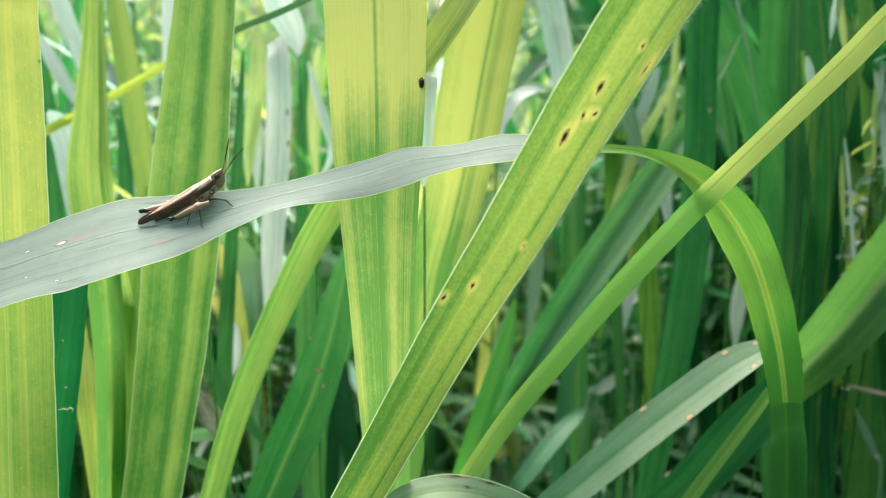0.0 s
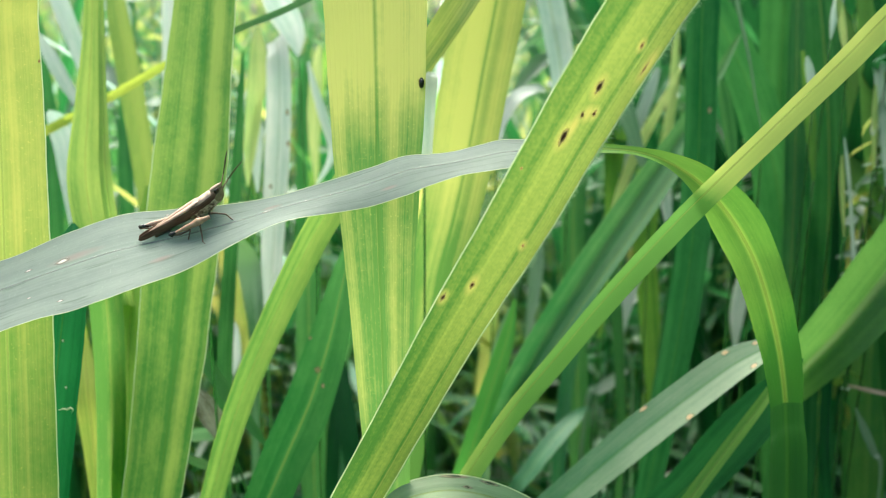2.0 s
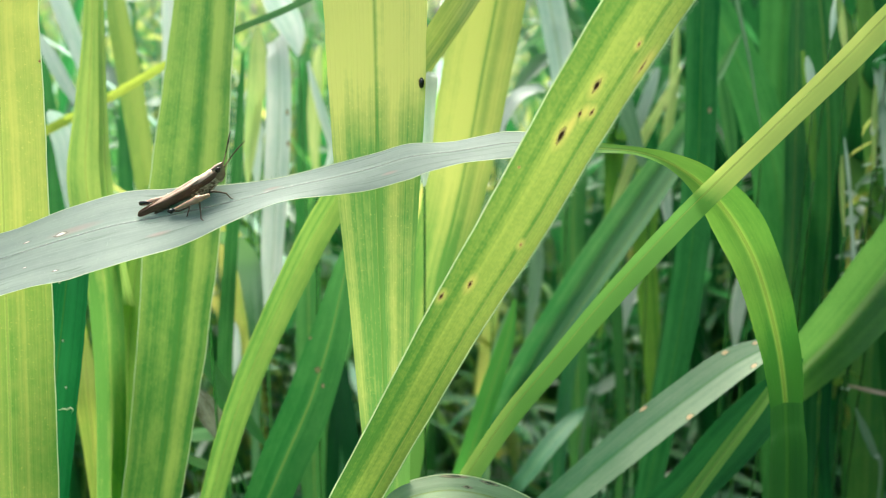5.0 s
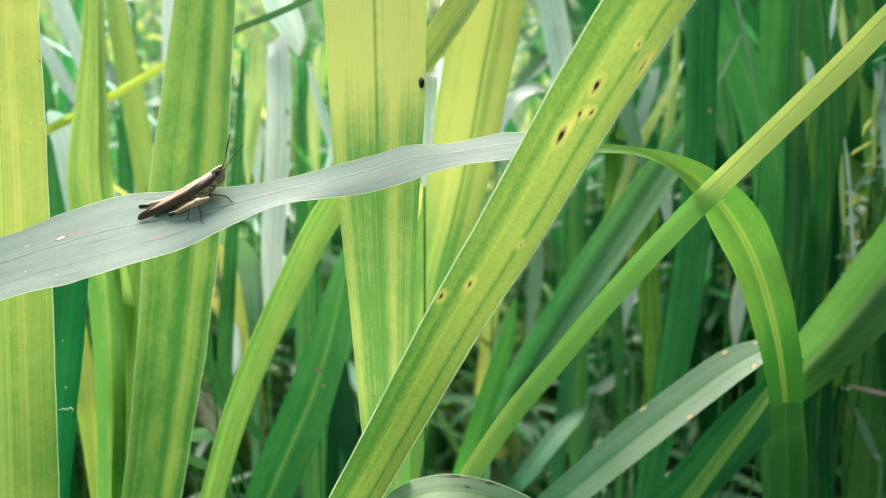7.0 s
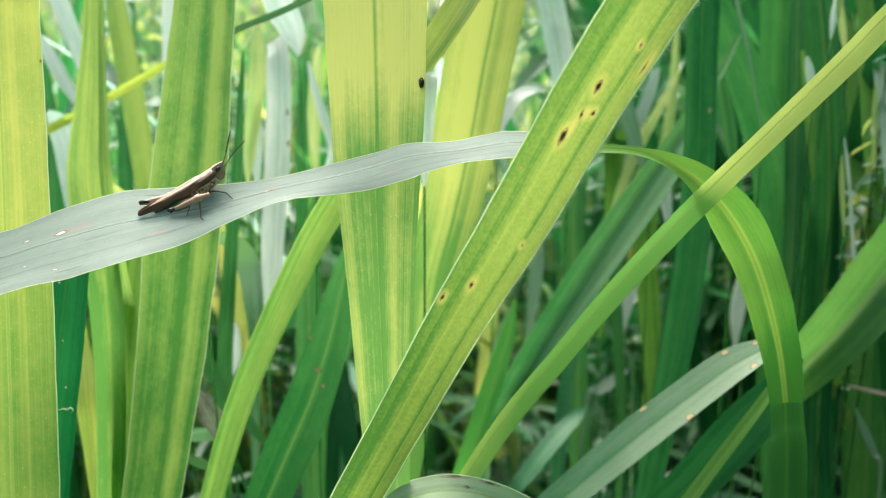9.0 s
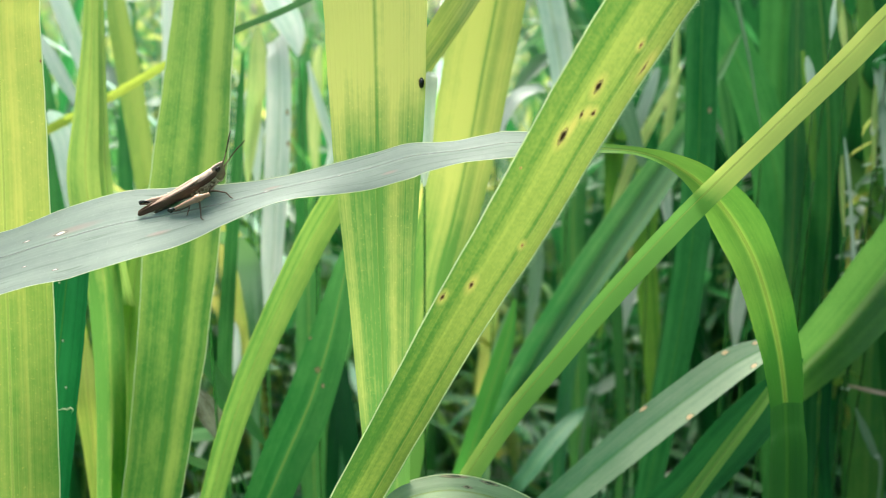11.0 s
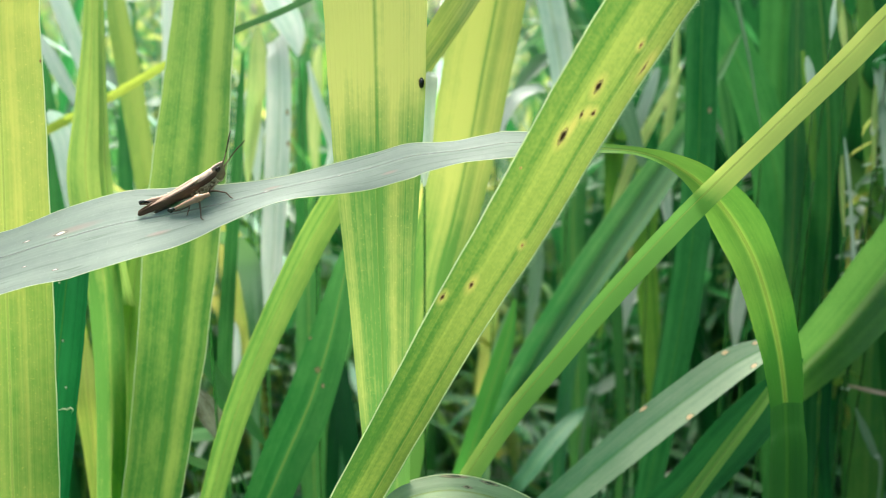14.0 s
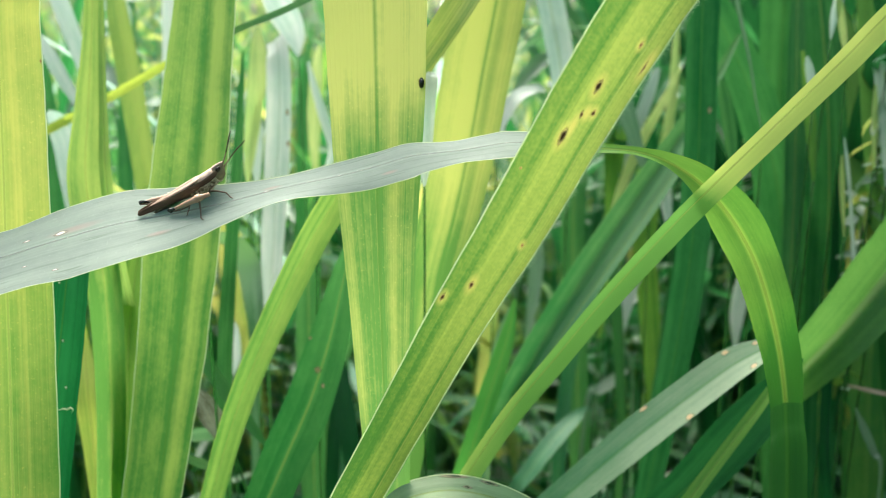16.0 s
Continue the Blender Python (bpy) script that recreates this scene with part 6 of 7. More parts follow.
leaf, form = grass_leaf([(-0.1232, 0.6142, -0.0300, 0.0063), (-0.1232, 0.6142, 0.0803, 0.0073), (-0.1232, 0.6142, 0.1907, 0.0082), (-0.1232, 0.6142, 0.2826, 0.0090), (-0.1232, 0.6142, 0.3378, 0.0105), (-0.1258, 0.6549, 0.4897, 0.0124), (-0.1284, 0.6950, 0.6390, 0.0124), (-0.1276, 0.7252, 0.7132, 0.0094), (-0.1213, 0.7401, 0.7688, 0.0013)],
                        (-0.100, -0.960, 0.250), "shade", "dark green grass blade added behind yellow ones to fill shaded gaps", seed=143, rib_mat="dark")
# the leaf that carries the grasshopper: its outer half droops, its inner half swings
HINGE = Vector((0.0387, 0.2430, 0.7180))
arching_leaf = thing("grass_leaf", HINGE, "long bluish waxy grass leaf, nearly level, its end drooping", "grass leaf", "grass leaves")
level_form = Blade([(-0.1922, 0.2372, 0.6695, 0.0156), (-0.1746, 0.2339, 0.6725, 0.0231), (-0.1564, 0.2320, 0.6771, 0.0309), (-0.1391, 0.2314, 0.6823, 0.0336), (-0.1209, 0.2318, 0.6879, 0.0340), (-0.1032, 0.2331, 0.6927, 0.0355), (-0.0855, 0.2341, 0.6962, 0.0275), (-0.0679, 0.2352, 0.7003, 0.0175), (-0.0502, 0.2364, 0.7050, 0.0122), (-0.0325, 0.2374, 0.7087, 0.0137), (-0.0219, 0.2381, 0.7113, 0.0160), (-0.0110, 0.2390, 0.7145, 0.0175), (-0.0034, 0.2393, 0.7157, 0.0142), (0.0050, 0.2406, 0.7166, 0.0115), (0.0135, 0.2414, 0.7179, 0.0123), (0.0225, 0.2422, 0.7190, 0.0123), (0.0387, 0.2432, 0.7187, 0.0086)],
                   (-0.083, -0.501, 0.861), (0.002, -0.500, 0.866), 10, 0.02, -0.12, 0.25, 41, HINGE)
stains = [halo(level_form, *row) for row in ((42.59, -0.308, 0.01060, 0.00207), (58.48, 0.430, 0.00460, 0.00138), (103.99, 0.438, 0.00318, 0.00092), (78.20, -0.307, 0.00389, 0.00092))]
level_part = part("inner_blade", level_form.sheet(14), leaf_material("perch_leaf", **STYLES["perch"], rib=0.44, rib_tone=(0.34, 0.37, 0.34), rib_half=0.02,
                  marks=stains, mark_tone=(0.36, 0.25, 0.22), mark_deep=0.5), arching_leaf, "bluish waxy upper face with fine veins")
part("midrib", level_form.ridge(-0.12, 0.00018, 0.3), RIB_WAX, level_part)
for u in (-0.995, 0.995):
    part("margin", level_form.rim(u, 0.00018), MARGIN, level_part, "pale thin leaf margin")
part("marginal_hairs", level_form.hairs(-1.0, 0.0010, 0.0004, 8, 0.38, 0.62), FUZZ, level_part, "fine bristles along the leaf edge")["kind"] = "stuff"
spots(level_part, level_form, [(40.36, -0.290, 0.00300, 0.00110), (34.02, -0.367, 0.00190, 0.00050), (41.04, 0.703, 0.00126, 0.00045), (59.13, -0.845, 0.00071, 0.00036), (35.29, 0.377, 0.00099, 0.00036), (77.10, -0.140, 0.00177, 0.00036)], SCAR, "whitish scar", "scar")
droop_form = Blade([(0.0342, 0.2431, 0.7186, 0.0084), (0.0423, 0.2436, 0.7183, 0.0057), (0.0515, 0.2445, 0.7177, 0.0037), (0.0629, 0.2467, 0.7163, 0.0036), (0.0741, 0.2498, 0.7125, 0.0067), (0.0865, 0.2530, 0.7050, 0.0121), (0.0986, 0.2559, 0.6928, 0.0161), (0.1085, 0.2570, 0.6775, 0.0166), (0.1154, 0.2567, 0.6608, 0.0154), (0.1229, 0.2609, 0.6419, 0.0141), (0.1281, 0.2651, 0.6265, 0.0129), (0.1310, 0.2677, 0.6169, 0.0120)],
                   (0.009, -0.574, 0.819), (-0.230, -0.957, 0.177), 10, 0.30, 0.0, 0.35, 42, HINGE)
# darkening towards the low end is the clump's shade, put into the material
droop_part = part("drooping_blade", droop_form.sheet(12), leaf_material("drooping_blade", **STYLES["droop"], rib=0.5, rib_tone=(0.40, 0.48, 0.10), rib_half=0.10, rib_deep=0.5, bands=((0, .4), (.40, .45), (.5, .95), (.60, .5), (.9, .62), (1, .9)), foot=(0.030, 0.075, 0.45), ripe_shade=(0.092, 0.165, -1.0, 0.0), shade_stretch=(0.085, 0.155)), arching_leaf, "bright green drooping end")
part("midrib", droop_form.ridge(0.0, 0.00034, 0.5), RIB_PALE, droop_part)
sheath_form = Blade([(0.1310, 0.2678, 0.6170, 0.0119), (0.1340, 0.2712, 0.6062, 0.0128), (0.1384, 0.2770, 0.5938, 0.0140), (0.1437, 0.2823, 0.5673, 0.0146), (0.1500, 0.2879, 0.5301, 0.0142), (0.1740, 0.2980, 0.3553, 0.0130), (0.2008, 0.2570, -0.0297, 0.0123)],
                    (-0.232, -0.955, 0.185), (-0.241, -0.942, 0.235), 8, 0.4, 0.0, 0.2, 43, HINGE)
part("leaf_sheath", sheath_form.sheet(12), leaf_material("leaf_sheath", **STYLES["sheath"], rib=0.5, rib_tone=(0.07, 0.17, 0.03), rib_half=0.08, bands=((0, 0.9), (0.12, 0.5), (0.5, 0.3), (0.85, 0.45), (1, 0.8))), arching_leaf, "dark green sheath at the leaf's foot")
stem_foot = Vector((-0.2018, 0.2485, 0.6652))
culm = part("grass_culm", lathe([((stem_foot.x - 0.03, stem_foot.y + 0.02, -0.03), 0.006), ((stem_foot.x - 0.02, stem_foot.y + 0.01, 0.3), 0.0055),
                                 (stem_foot, 0.005), ((stem_foot.x + 0.01, stem_foot.y + 0.004, 0.85), 0.004)], 10), MIDDLE)
tagged(culm, "round green grass stem that bears the level leaf", "grass culm")
fibre = part("plant_fibre", lathe([((-0.1495, 0.2721, 0.6122), 0.00015), ((-0.1472, 0.2713, 0.6131), 0.00030), ((-0.1454, 0.2708, 0.6131), 0.00040), ((-0.1439, 0.2705, 0.6140), 0.00040), ((-0.1428, 0.2703, 0.6132), 0.00030), ((-0.1439, 0.2705, 0.6119), 0.00010)], 6), HAIR)
tagged(fibre, "pale shred of plant fibre caught on a dark leaf", "plant fibre")
beetle = thing("beetle", (-0.0072, 0.2621, 0.7373), "tiny black beetle clinging to a leaf edge", "insect")
part("wing_cases", lathe([((0, 0.0002, -0.0018), 0.0002), ((0, 0, -0.0014), 0.0009, 0.0007), ((0, 0, -0.0003), 0.00120, 0.0009), ((0, 0, 0.0006), 0.00118, 0.0009), ((0, 0, 0.0011), 0.0009, 0.0007), ((0, 0, 0.0013), 0.0002)], 12), BLACK, beetle)
part("head", lathe([((0, 0, 0.0010), 0.0001), ((0, 0, 0.0011), 0.0006), ((0, 0, 0.0016), 0.0005), ((0, 0, 0.0018), 0.0001)], 10), BLACK, beetle)
for x in (-1, 1):
    for z in (-0.0006, 0.0002, 0.0009):
        part("leg", lathe([((x * 0.0008, 0, z), 0.0001), ((x * 0.0011, 0.0006, z + 0.0002), 0.00008), ((x * 0.0012, 0.0012, z - 0.0002), 0.00005)], 5), BLACK, beetle)

# ---- grasshopper ----
HOPPER_POSE = Matrix(((0.86603, -0.25000, -0.43301, -0.08250), (0.12941, 0.94859, -0.28885, 0.23886), (0.48296, 0.19411, 0.85385, 0.70449), (0.00000, 0.00000, 0.00000, 1.00000)))


def tube(rows, sides=14):
    """A loft along the body, rows of millimetres: x, y, z, half breadth, half height."""
    return lathe([((x / 1000, y / 1000, z / 1000), ry / 1000, rz / 1000) for x, y, z, ry, rz in rows], sides)


def limb(points, radii, sides=8):
    """A jointed limb through points, with a little swelling at the joints."""
    rows = []
    for k in range(len(points) - 1):
        a, b = Vector(points[k]), Vector(points[k + 1])
        ra, rb = radii[k], radii[k + 1]
        for t in (0.0, 0.12, 0.5, 0.88):
            rows.append((a.lerp(b, t), (ra * (1 - t) + rb * t) * (1.0 if t in (0.12, 0.88) else 1.12 if t == 0 else 0.9) / 1000))
    rows.append((Vector(points[-1]), radii[-1] / 1000))
    return lathe(rows, sides)


def grasshopper():
    root = thing("grasshopper", HOPPER_POSE.translation, "brown slant-faced grasshopper with pale back, resting on a leaf", "insect")
    root.matrix_basis = HOPPER_POSE
    part("abdomen", tube([(-11.6, -.5, -2.3, .2, .25), (-11.0, -.5, -2.3, .7, .6), (-10.2, -.4, -1.9, .75, .9), (-9.4, -.2, -1.7, 1.25, 1.45), (-9.2, -.2, -1.6, 1.1, 1.25), (-6.6, 0, -1.5, 1.6, 1.8),
                          (-6.4, 0, -1.2, 1.5, 1.5), (-3.2, 0, -1.3, 1.75, 1.75), (-3.0, 0, -1.3, 1.7, 1.7), (0, 0, -1.5, 1.9, 2.0), (3, 0, -1.7, 2.0, 2.25)]), SHANK, root)
    part("thorax", tube([(1.5, 0, -1.9, 1.85, 2.1), (3, 0, -2.1, 2.1, 2.45), (5.2, 0, -2.3, 2.25, 2.7), (5.6, 0, -2.3, 2.15, 2.6), (8, 0, -2.2, 2.2, 2.7),
                         (8.3, 0, -2.1, 2.1, 2.5), (10, 0, -1.85, 1.95, 2.3), (11.2, 0, -1.7, 1.7, 2.1)]), SPECKLED, root, "speckled olive-brown underside")
    part("pronotum", tube([(3.6, 0, -.45, 1.3, 1.0), (4.6, 0, -.68, 2.1, 1.6), (6.4, 0, -.75, 2.46, 1.75), (8.6, 0, -.65, 2.4, 1.72), (8.9, 0, -.65, 2.34, 1.65),
                           (10.4, 0, -.4, 2.1, 1.65), (11.5, 0, -.3, 1.75, 1.5)]), TAN, root, "pale pinkish saddle")
    part("head", tube([(10.6, 0, -1.3, 1.65, 2.3), (11.8, 0, -1.3, 1.78, 2.6), (12.9, 0, -.8, 1.6, 2.3), (13.8, 0, -.1, 1.25, 1.6), (14.7, 0, .55, .8, .9), (15.4, 0, .95, .3, .35)]), FACE, root)
    part("crown", tube([(10.8, 0, .75, .5, .3), (12, 0, 1.0, 1.0, .45), (13.3, 0, 1.15, .95, .4), (14.6, 0, 1.2, .6, .3), (15.5, 0, 1.2, .25, .15)], 10), TAN, root, "pale crown of the head")
    part("mouthparts", tube([(11.2, 0, -3.9, .5, .3), (11.9, 0, -3.5, .9, .7), (12.6, 0, -2.9, .8, .6), (13.0, 0, -2.4, .4, .3)]), SPECKLED, root)
    for s in (-1, 1):
        part("eye", tube([(12.2, s * 1.45, -.1, .1, .1), (12.5, s * 1.5, .0, .35, .62), (13.1, s * 1.45, .2, .45, .8), (13.7, s * 1.25, .45, .35, .6), (14.0, s * 1.15, .55, .1, .1)], 10), DARK_EYE, root, "dark oval eye")
        part("side_stripe", tube([(4.0, s * 1.9, -.9, .15, .3), (6, s * 2.1, -1.05, .55, .95), (9, s * 2.0, -.9, .55, 1.0), (11.2, s * 1.6, -.6, .45, .9), (12.6, s * 1.5, -.1, .25, .6)], 8), BROWN, root, "dark brown stripe")
        wing = part("wing", tube([(6.3, s * 2.1, -.9, .12, .6), (4.5, s * 2.35, -1.1, .32, 1.1), (0, s * 2.2, -1.05, .36, 1.2), (-6, s * 1.75, -.8, .34, 1.1),
                                  (-11, s * 1.25, -.35, .3, 1.02), (-14, s * .95, -.2, .24, .88), (-15.3, s * .8, -.12, .2, .72), (-15.9, s * .75, -.1, .12, .42), (-16.05, s * .72, -.1, .04, .1)], 12), BROWN, root, "dark brown folded forewing")
        part("wing_vein", tube([(4.0, s * 2.66, -1.25, .03, .05), (-3, s * 2.28, -1.05, .03, .06), (-9, s * 1.70, -.72, .03, .05), (-13, s * 1.22, -.4, .04, .05)], 5), ORANGE, wing, "pale streak along the wing")
        part("wing_back", tube([(6.6, s * .8, .62, .5, .2), (5.4, s * 1.15, .48, 1.15, .42), (2, s * 1.3, .22, 1.3, .58), (-2, s * 1.1, .15, 1.1, .54), (-5.5, s * .8, .18, .75, .42), (-9, s * .5, .24, .4, .24), (-11.5, s * .35, .26, .16, .1), (-12, s * .3, .25, .05, .04)], 10), TAN, wing, "pale pinkish wing back")
    for a, b, c, d in (((0.01489, -0.00071, 0.00037), (0.01786, 0.00080, 0.00298), (0.02024, 0.00226, 0.00531), (0.02253, 0.00365, 0.00752)),
                       ((0.01529, -0.00159, 0.00005), (0.01855, -0.00163, 0.00157), (0.02194, -0.00173, 0.00301), (0.02549, -0.00179, 0.00409))):
        feeler = part("feeler", limb([a, b], (0.30, 0.17)), FACE, root, "thin pale olive base of a feeler")
        part("flagellum", limb([b, c, d], (0.19, 0.27, 0.14)), FEELER, feeler, "thicker dark end of the feeler")
    thigh = part("hind_thigh", limb([(0.00746, -0.00580, -0.00404), (0.00370, -0.00607, -0.00331), (-0.00059, -0.00566, -0.00301), (-0.00559, -0.00462, -0.00281)], (0.55, 1.25, 0.8, 0.38), 12), ORANGE, root, "pale orange hind thigh")
    part("knee", limb([(-0.00420, -0.00490, -0.00288), (-0.00579, -0.00462, -0.00280), (-0.00663, -0.00434, -0.00251)], (0.45, 0.82, 0.3), 10), BLACK, thigh, "blackish knee")
    part("hind_shank", limb([(-0.00623, -0.00464, -0.00284), (-0.00319, -0.00567, -0.00383), (0.00037, -0.00625, -0.00402), (-0.00198, -0.00738, -0.00602)], (0.35, 0.28, 0.26, 0.15)), SHANK, root)
    far_thigh = part("hind_thigh", limb([(-0.00224, 0.00168, -0.00189), (-0.00636, 0.00299, -0.00081), (-0.01066, 0.00354, 0.00052), (-0.01396, 0.00361, 0.00145)], (0.8, 1.0, 0.75, 0.45), 12), TAN, root)
    part("knee", limb([(-0.01110, 0.00327, 0.00047), (-0.01312, 0.00356, 0.00117), (-0.01427, 0.00370, 0.00161), (-0.01456, 0.00399, 0.00211)], (0.4, 0.72, 0.75, 0.3), 10), BLACK, far_thigh, "blackish knee")
    part("hind_shank", limb([(-0.01442, 0.00344, 0.00136), (-0.01143, 0.00249, -0.00009), (-0.00844, 0.00213, -0.00091), (-0.00769, 0.00279, -0.00125)], (0.35, 0.28, 0.24, 0.15)), SHANK, root)
    part("middle_leg", limb([(0.00431, -0.00453, -0.00264), (0.00410, -0.00654, -0.00333), (0.00270, -0.00781, -0.00633), (0.00197, -0.01023, -0.00779), (0.00245, -0.01154, -0.00832)], (0.5, 0.36, 0.27, 0.2, 0.13)), SHANK, root)
    part("middle_leg", limb([(0.00334, 0.00116, -0.00198), (0.00107, 0.00286, -0.00065), (-0.00117, 0.00394, -0.00018), (-0.00278, 0.00387, -0.00190)], (0.45, 0.4, 0.34, 0.15)), SHANK, root)
    part("fore_leg", limb([(0.00827, -0.00469, -0.00373), (0.00965, -0.00573, -0.00412), (0.01184, -0.00540, -0.00635), (0.01220, -0.00562, -0.00829), (0.01275, -0.00647, -0.00868)], (0.45, 0.36, 0.26, 0.2, 0.12)), SHANK, root)
    part("fore_leg", limb([(0.00735, -0.00121, -0.00410), (0.00672, -0.00082, -0.00503), (0.00604, -0.00178, -0.00574)], (0.4, 0.3, 0.15)), SHANK, root)
    return root


hopper = grasshopper()


# ---- stand of grass behind ----
def template(height, lean, width, droop, seed):
    """One arched blade growing from the soil at the origin, bending towards +x."""
    rng = random.Random(seed)
    rows = []
    for k in range(7):
        t = k / 6
        bend = lean * t + droop * t ** 3
        x = height * bend
        z = height * (t - 0.42 * droop * t ** 4)
        rows.append((x, 0.02 * height * math.sin(t * 4 + seed), z, width * (0.55 + 1.6 * t * (1 - t) + 0.1) * (1 - 0.93 * t ** 5)))
    return Blade(rows, (-0.75, 0.25 * math.sin(seed), 0.65), (-0.5, 0.6 * math.sin(seed * 2.3), 0.8), 5, rng.uniform(0.1, 0.5), 0.0, 0.12, seed)


def blade_data(form, name, material, across=4):
    bm = form.sheet(across)
    mesh = bpy.data.meshes.new(name)
    bm.to_mesh(mesh)
    bm.free()
    mesh.materials.append(material)
    for p in mesh.polygons:
        p.use_smooth = True
    return mesh


def joined(name, pieces, material, label):
    """Many blades, (mesh, pose), as one mesh: those too far off to tell apart."""
    verts, faces, uvs = [], [], []
    for mesh, m in pieces:
        start = len(verts)
        verts += [tuple(m @ v.co) for v in mesh.vertices]
        faces += [tuple(start + i for i in p.vertices) for p in mesh.polygons]
        uvs += [c for d in mesh.uv_layers[0].data for c in d.uv]
    mesh = bpy.data.meshes.new(name)
    mesh.from_pydata(verts, [], faces)
    mesh.uv_layers.new(name="UVMap").data.foreach_set("uv", uvs)
    mesh.materials.append(material)
    for p in mesh.polygons:
        p.use_smooth = True
    return tagged(new(name, mesh), label, "grass", kind="stuff")


def background():
    """Single blades at 0.6 to 2.4 m: yellow and fresh ones to one side, dark ones to the other."""
    rng = random.Random(11)
    kinds = [("YOUNG", YOUNG, "yellow-green grass blade growing behind the near leaves"),
             ("FRESH", FRESH, "fresh green grass blade growing behind the near leaves"),
             ("MIDDLE", MIDDLE, "green grass blade growing behind the near leaves"),
             ("DEEP", DEEP, "dark green grass blade in the shaded part of the stand"),
             ("PALE", PALE, "pale waxy grass blade catching the sky")]
    forms = [template(rng.uniform(0.60, 1.0), rng.uniform(0.02, 0.35), rng.uniform(0.014, 0.026), rng.uniform(0.0, 0.45), k) for k in range(14)]
    ribs = [rib_data(f) for f in forms]
    data = {key: [blade_data(f, "blade", mat) for f in forms] for key, mat, _ in kinds}

    def grow(mesh, rib, m, label, group):
        root = thing("grass_leaf", (0, 0, 0), label, "grass leaf", group)
        root.matrix_basis = m
        for name, d in (("blade", mesh), ("midrib", rib)):
            new(name, d).parent = root

    far = {key: [] for key, _, _ in kinds}
    for k in range(200):
        y = 0.80 + 1.2 * rng.random() ** 1.3
        x = rng.uniform(-1, 1) * (0.60 * y + 0.1)
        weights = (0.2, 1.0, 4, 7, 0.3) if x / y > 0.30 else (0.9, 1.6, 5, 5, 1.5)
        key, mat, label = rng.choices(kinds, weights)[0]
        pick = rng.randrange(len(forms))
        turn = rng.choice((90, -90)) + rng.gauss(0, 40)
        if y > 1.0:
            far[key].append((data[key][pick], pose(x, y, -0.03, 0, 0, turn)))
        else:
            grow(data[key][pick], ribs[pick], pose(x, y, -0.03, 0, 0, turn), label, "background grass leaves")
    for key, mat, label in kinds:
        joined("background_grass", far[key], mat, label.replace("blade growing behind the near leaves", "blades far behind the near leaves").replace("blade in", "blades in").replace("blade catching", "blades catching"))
    # the dense clump, its deep shade put into the darker blade colour
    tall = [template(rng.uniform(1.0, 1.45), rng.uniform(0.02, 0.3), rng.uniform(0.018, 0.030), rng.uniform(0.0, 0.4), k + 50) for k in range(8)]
    dark, green, tall_ribs = [[blade_data(f, "blade", mat) for f in tall] for mat in (CLUMP_SHADE, MIDDLE)] + [[rib_data(f) for f in tall]]
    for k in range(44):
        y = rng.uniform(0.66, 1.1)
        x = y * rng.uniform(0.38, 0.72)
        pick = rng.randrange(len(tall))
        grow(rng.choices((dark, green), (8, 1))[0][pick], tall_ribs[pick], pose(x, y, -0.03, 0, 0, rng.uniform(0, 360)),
             "tall grass blade in a dense clump, mostly coloured darker for shade", "clump of tall grass")


def low_tangle():
    """Slim low leaves bent over in all directions under the tall ones, at 0.5 to 1 m."""
    rng = random.Random(77)
    looks = [(MIDDLE, "slim green grass leaf bent over low in the stand"), (SHADY, "slim bluish green grass leaf bent over low in the stand"),
             (FRESH, "slim fresh green grass leaf bent over low in the stand"), (SILVERY, "slim grey-green grass leaf bent over, its back catching the sky")]
    forms = [template(rng.uniform(0.42, 0.66), rng.uniform(0.1, 0.5), rng.uniform(0.008, 0.014), rng.uniform(0.45, 1.1), k + 90) for k in range(10)]
    ribs = [rib_data(f) for f in forms]
    data = [[blade_data(f, "blade", mat) for f in forms] for mat, _ in looks]
    far = [[] for _ in looks]
    for k in range(150):
        y = rng.uniform(0.56, 1.05)
        x = y * rng.uniform(-0.45, 0.72) if k % 3 else y * rng.uniform(0.05, 0.6)
        pick, kind = rng.randrange(len(forms)), rng.choices((0, 1, 2, 3), (4, 4, 1.2, 2.2))[0]
        turn = rng.uniform(0, 360)
        if y + 0.5 * math.sin(radians(turn)) < 0.42:
            turn = -turn
        if y > 0.78:
            far[kind].append((data[kind][pick], pose(x, y, -0.03, 0, 0, turn)))
            continue
        root = thing("grass_leaf", (0, 0, 0), looks[kind][1], "grass leaf", "low grass leaves")
        root.matrix_basis = pose(x, y, -0.03, 0, 0, turn)
        new("blade", data[kind][pick]).parent = root
        new("midrib", ribs[pick]).parent = root
    for row, (mat, label) in zip(far, looks):
        joined("low_grass", row, mat, label.replace("leaf bent", "leaves bent").replace("its back", "their backs"))


def rib_data(form):
    bm = form.ridge(0.0, 0.0006, 0.7)
    mesh = bpy.data.meshes.new("midrib")
    bm.to_mesh(mesh)
    bm.free()
    mesh.materials.append(RIBS["dark"])
    return mesh


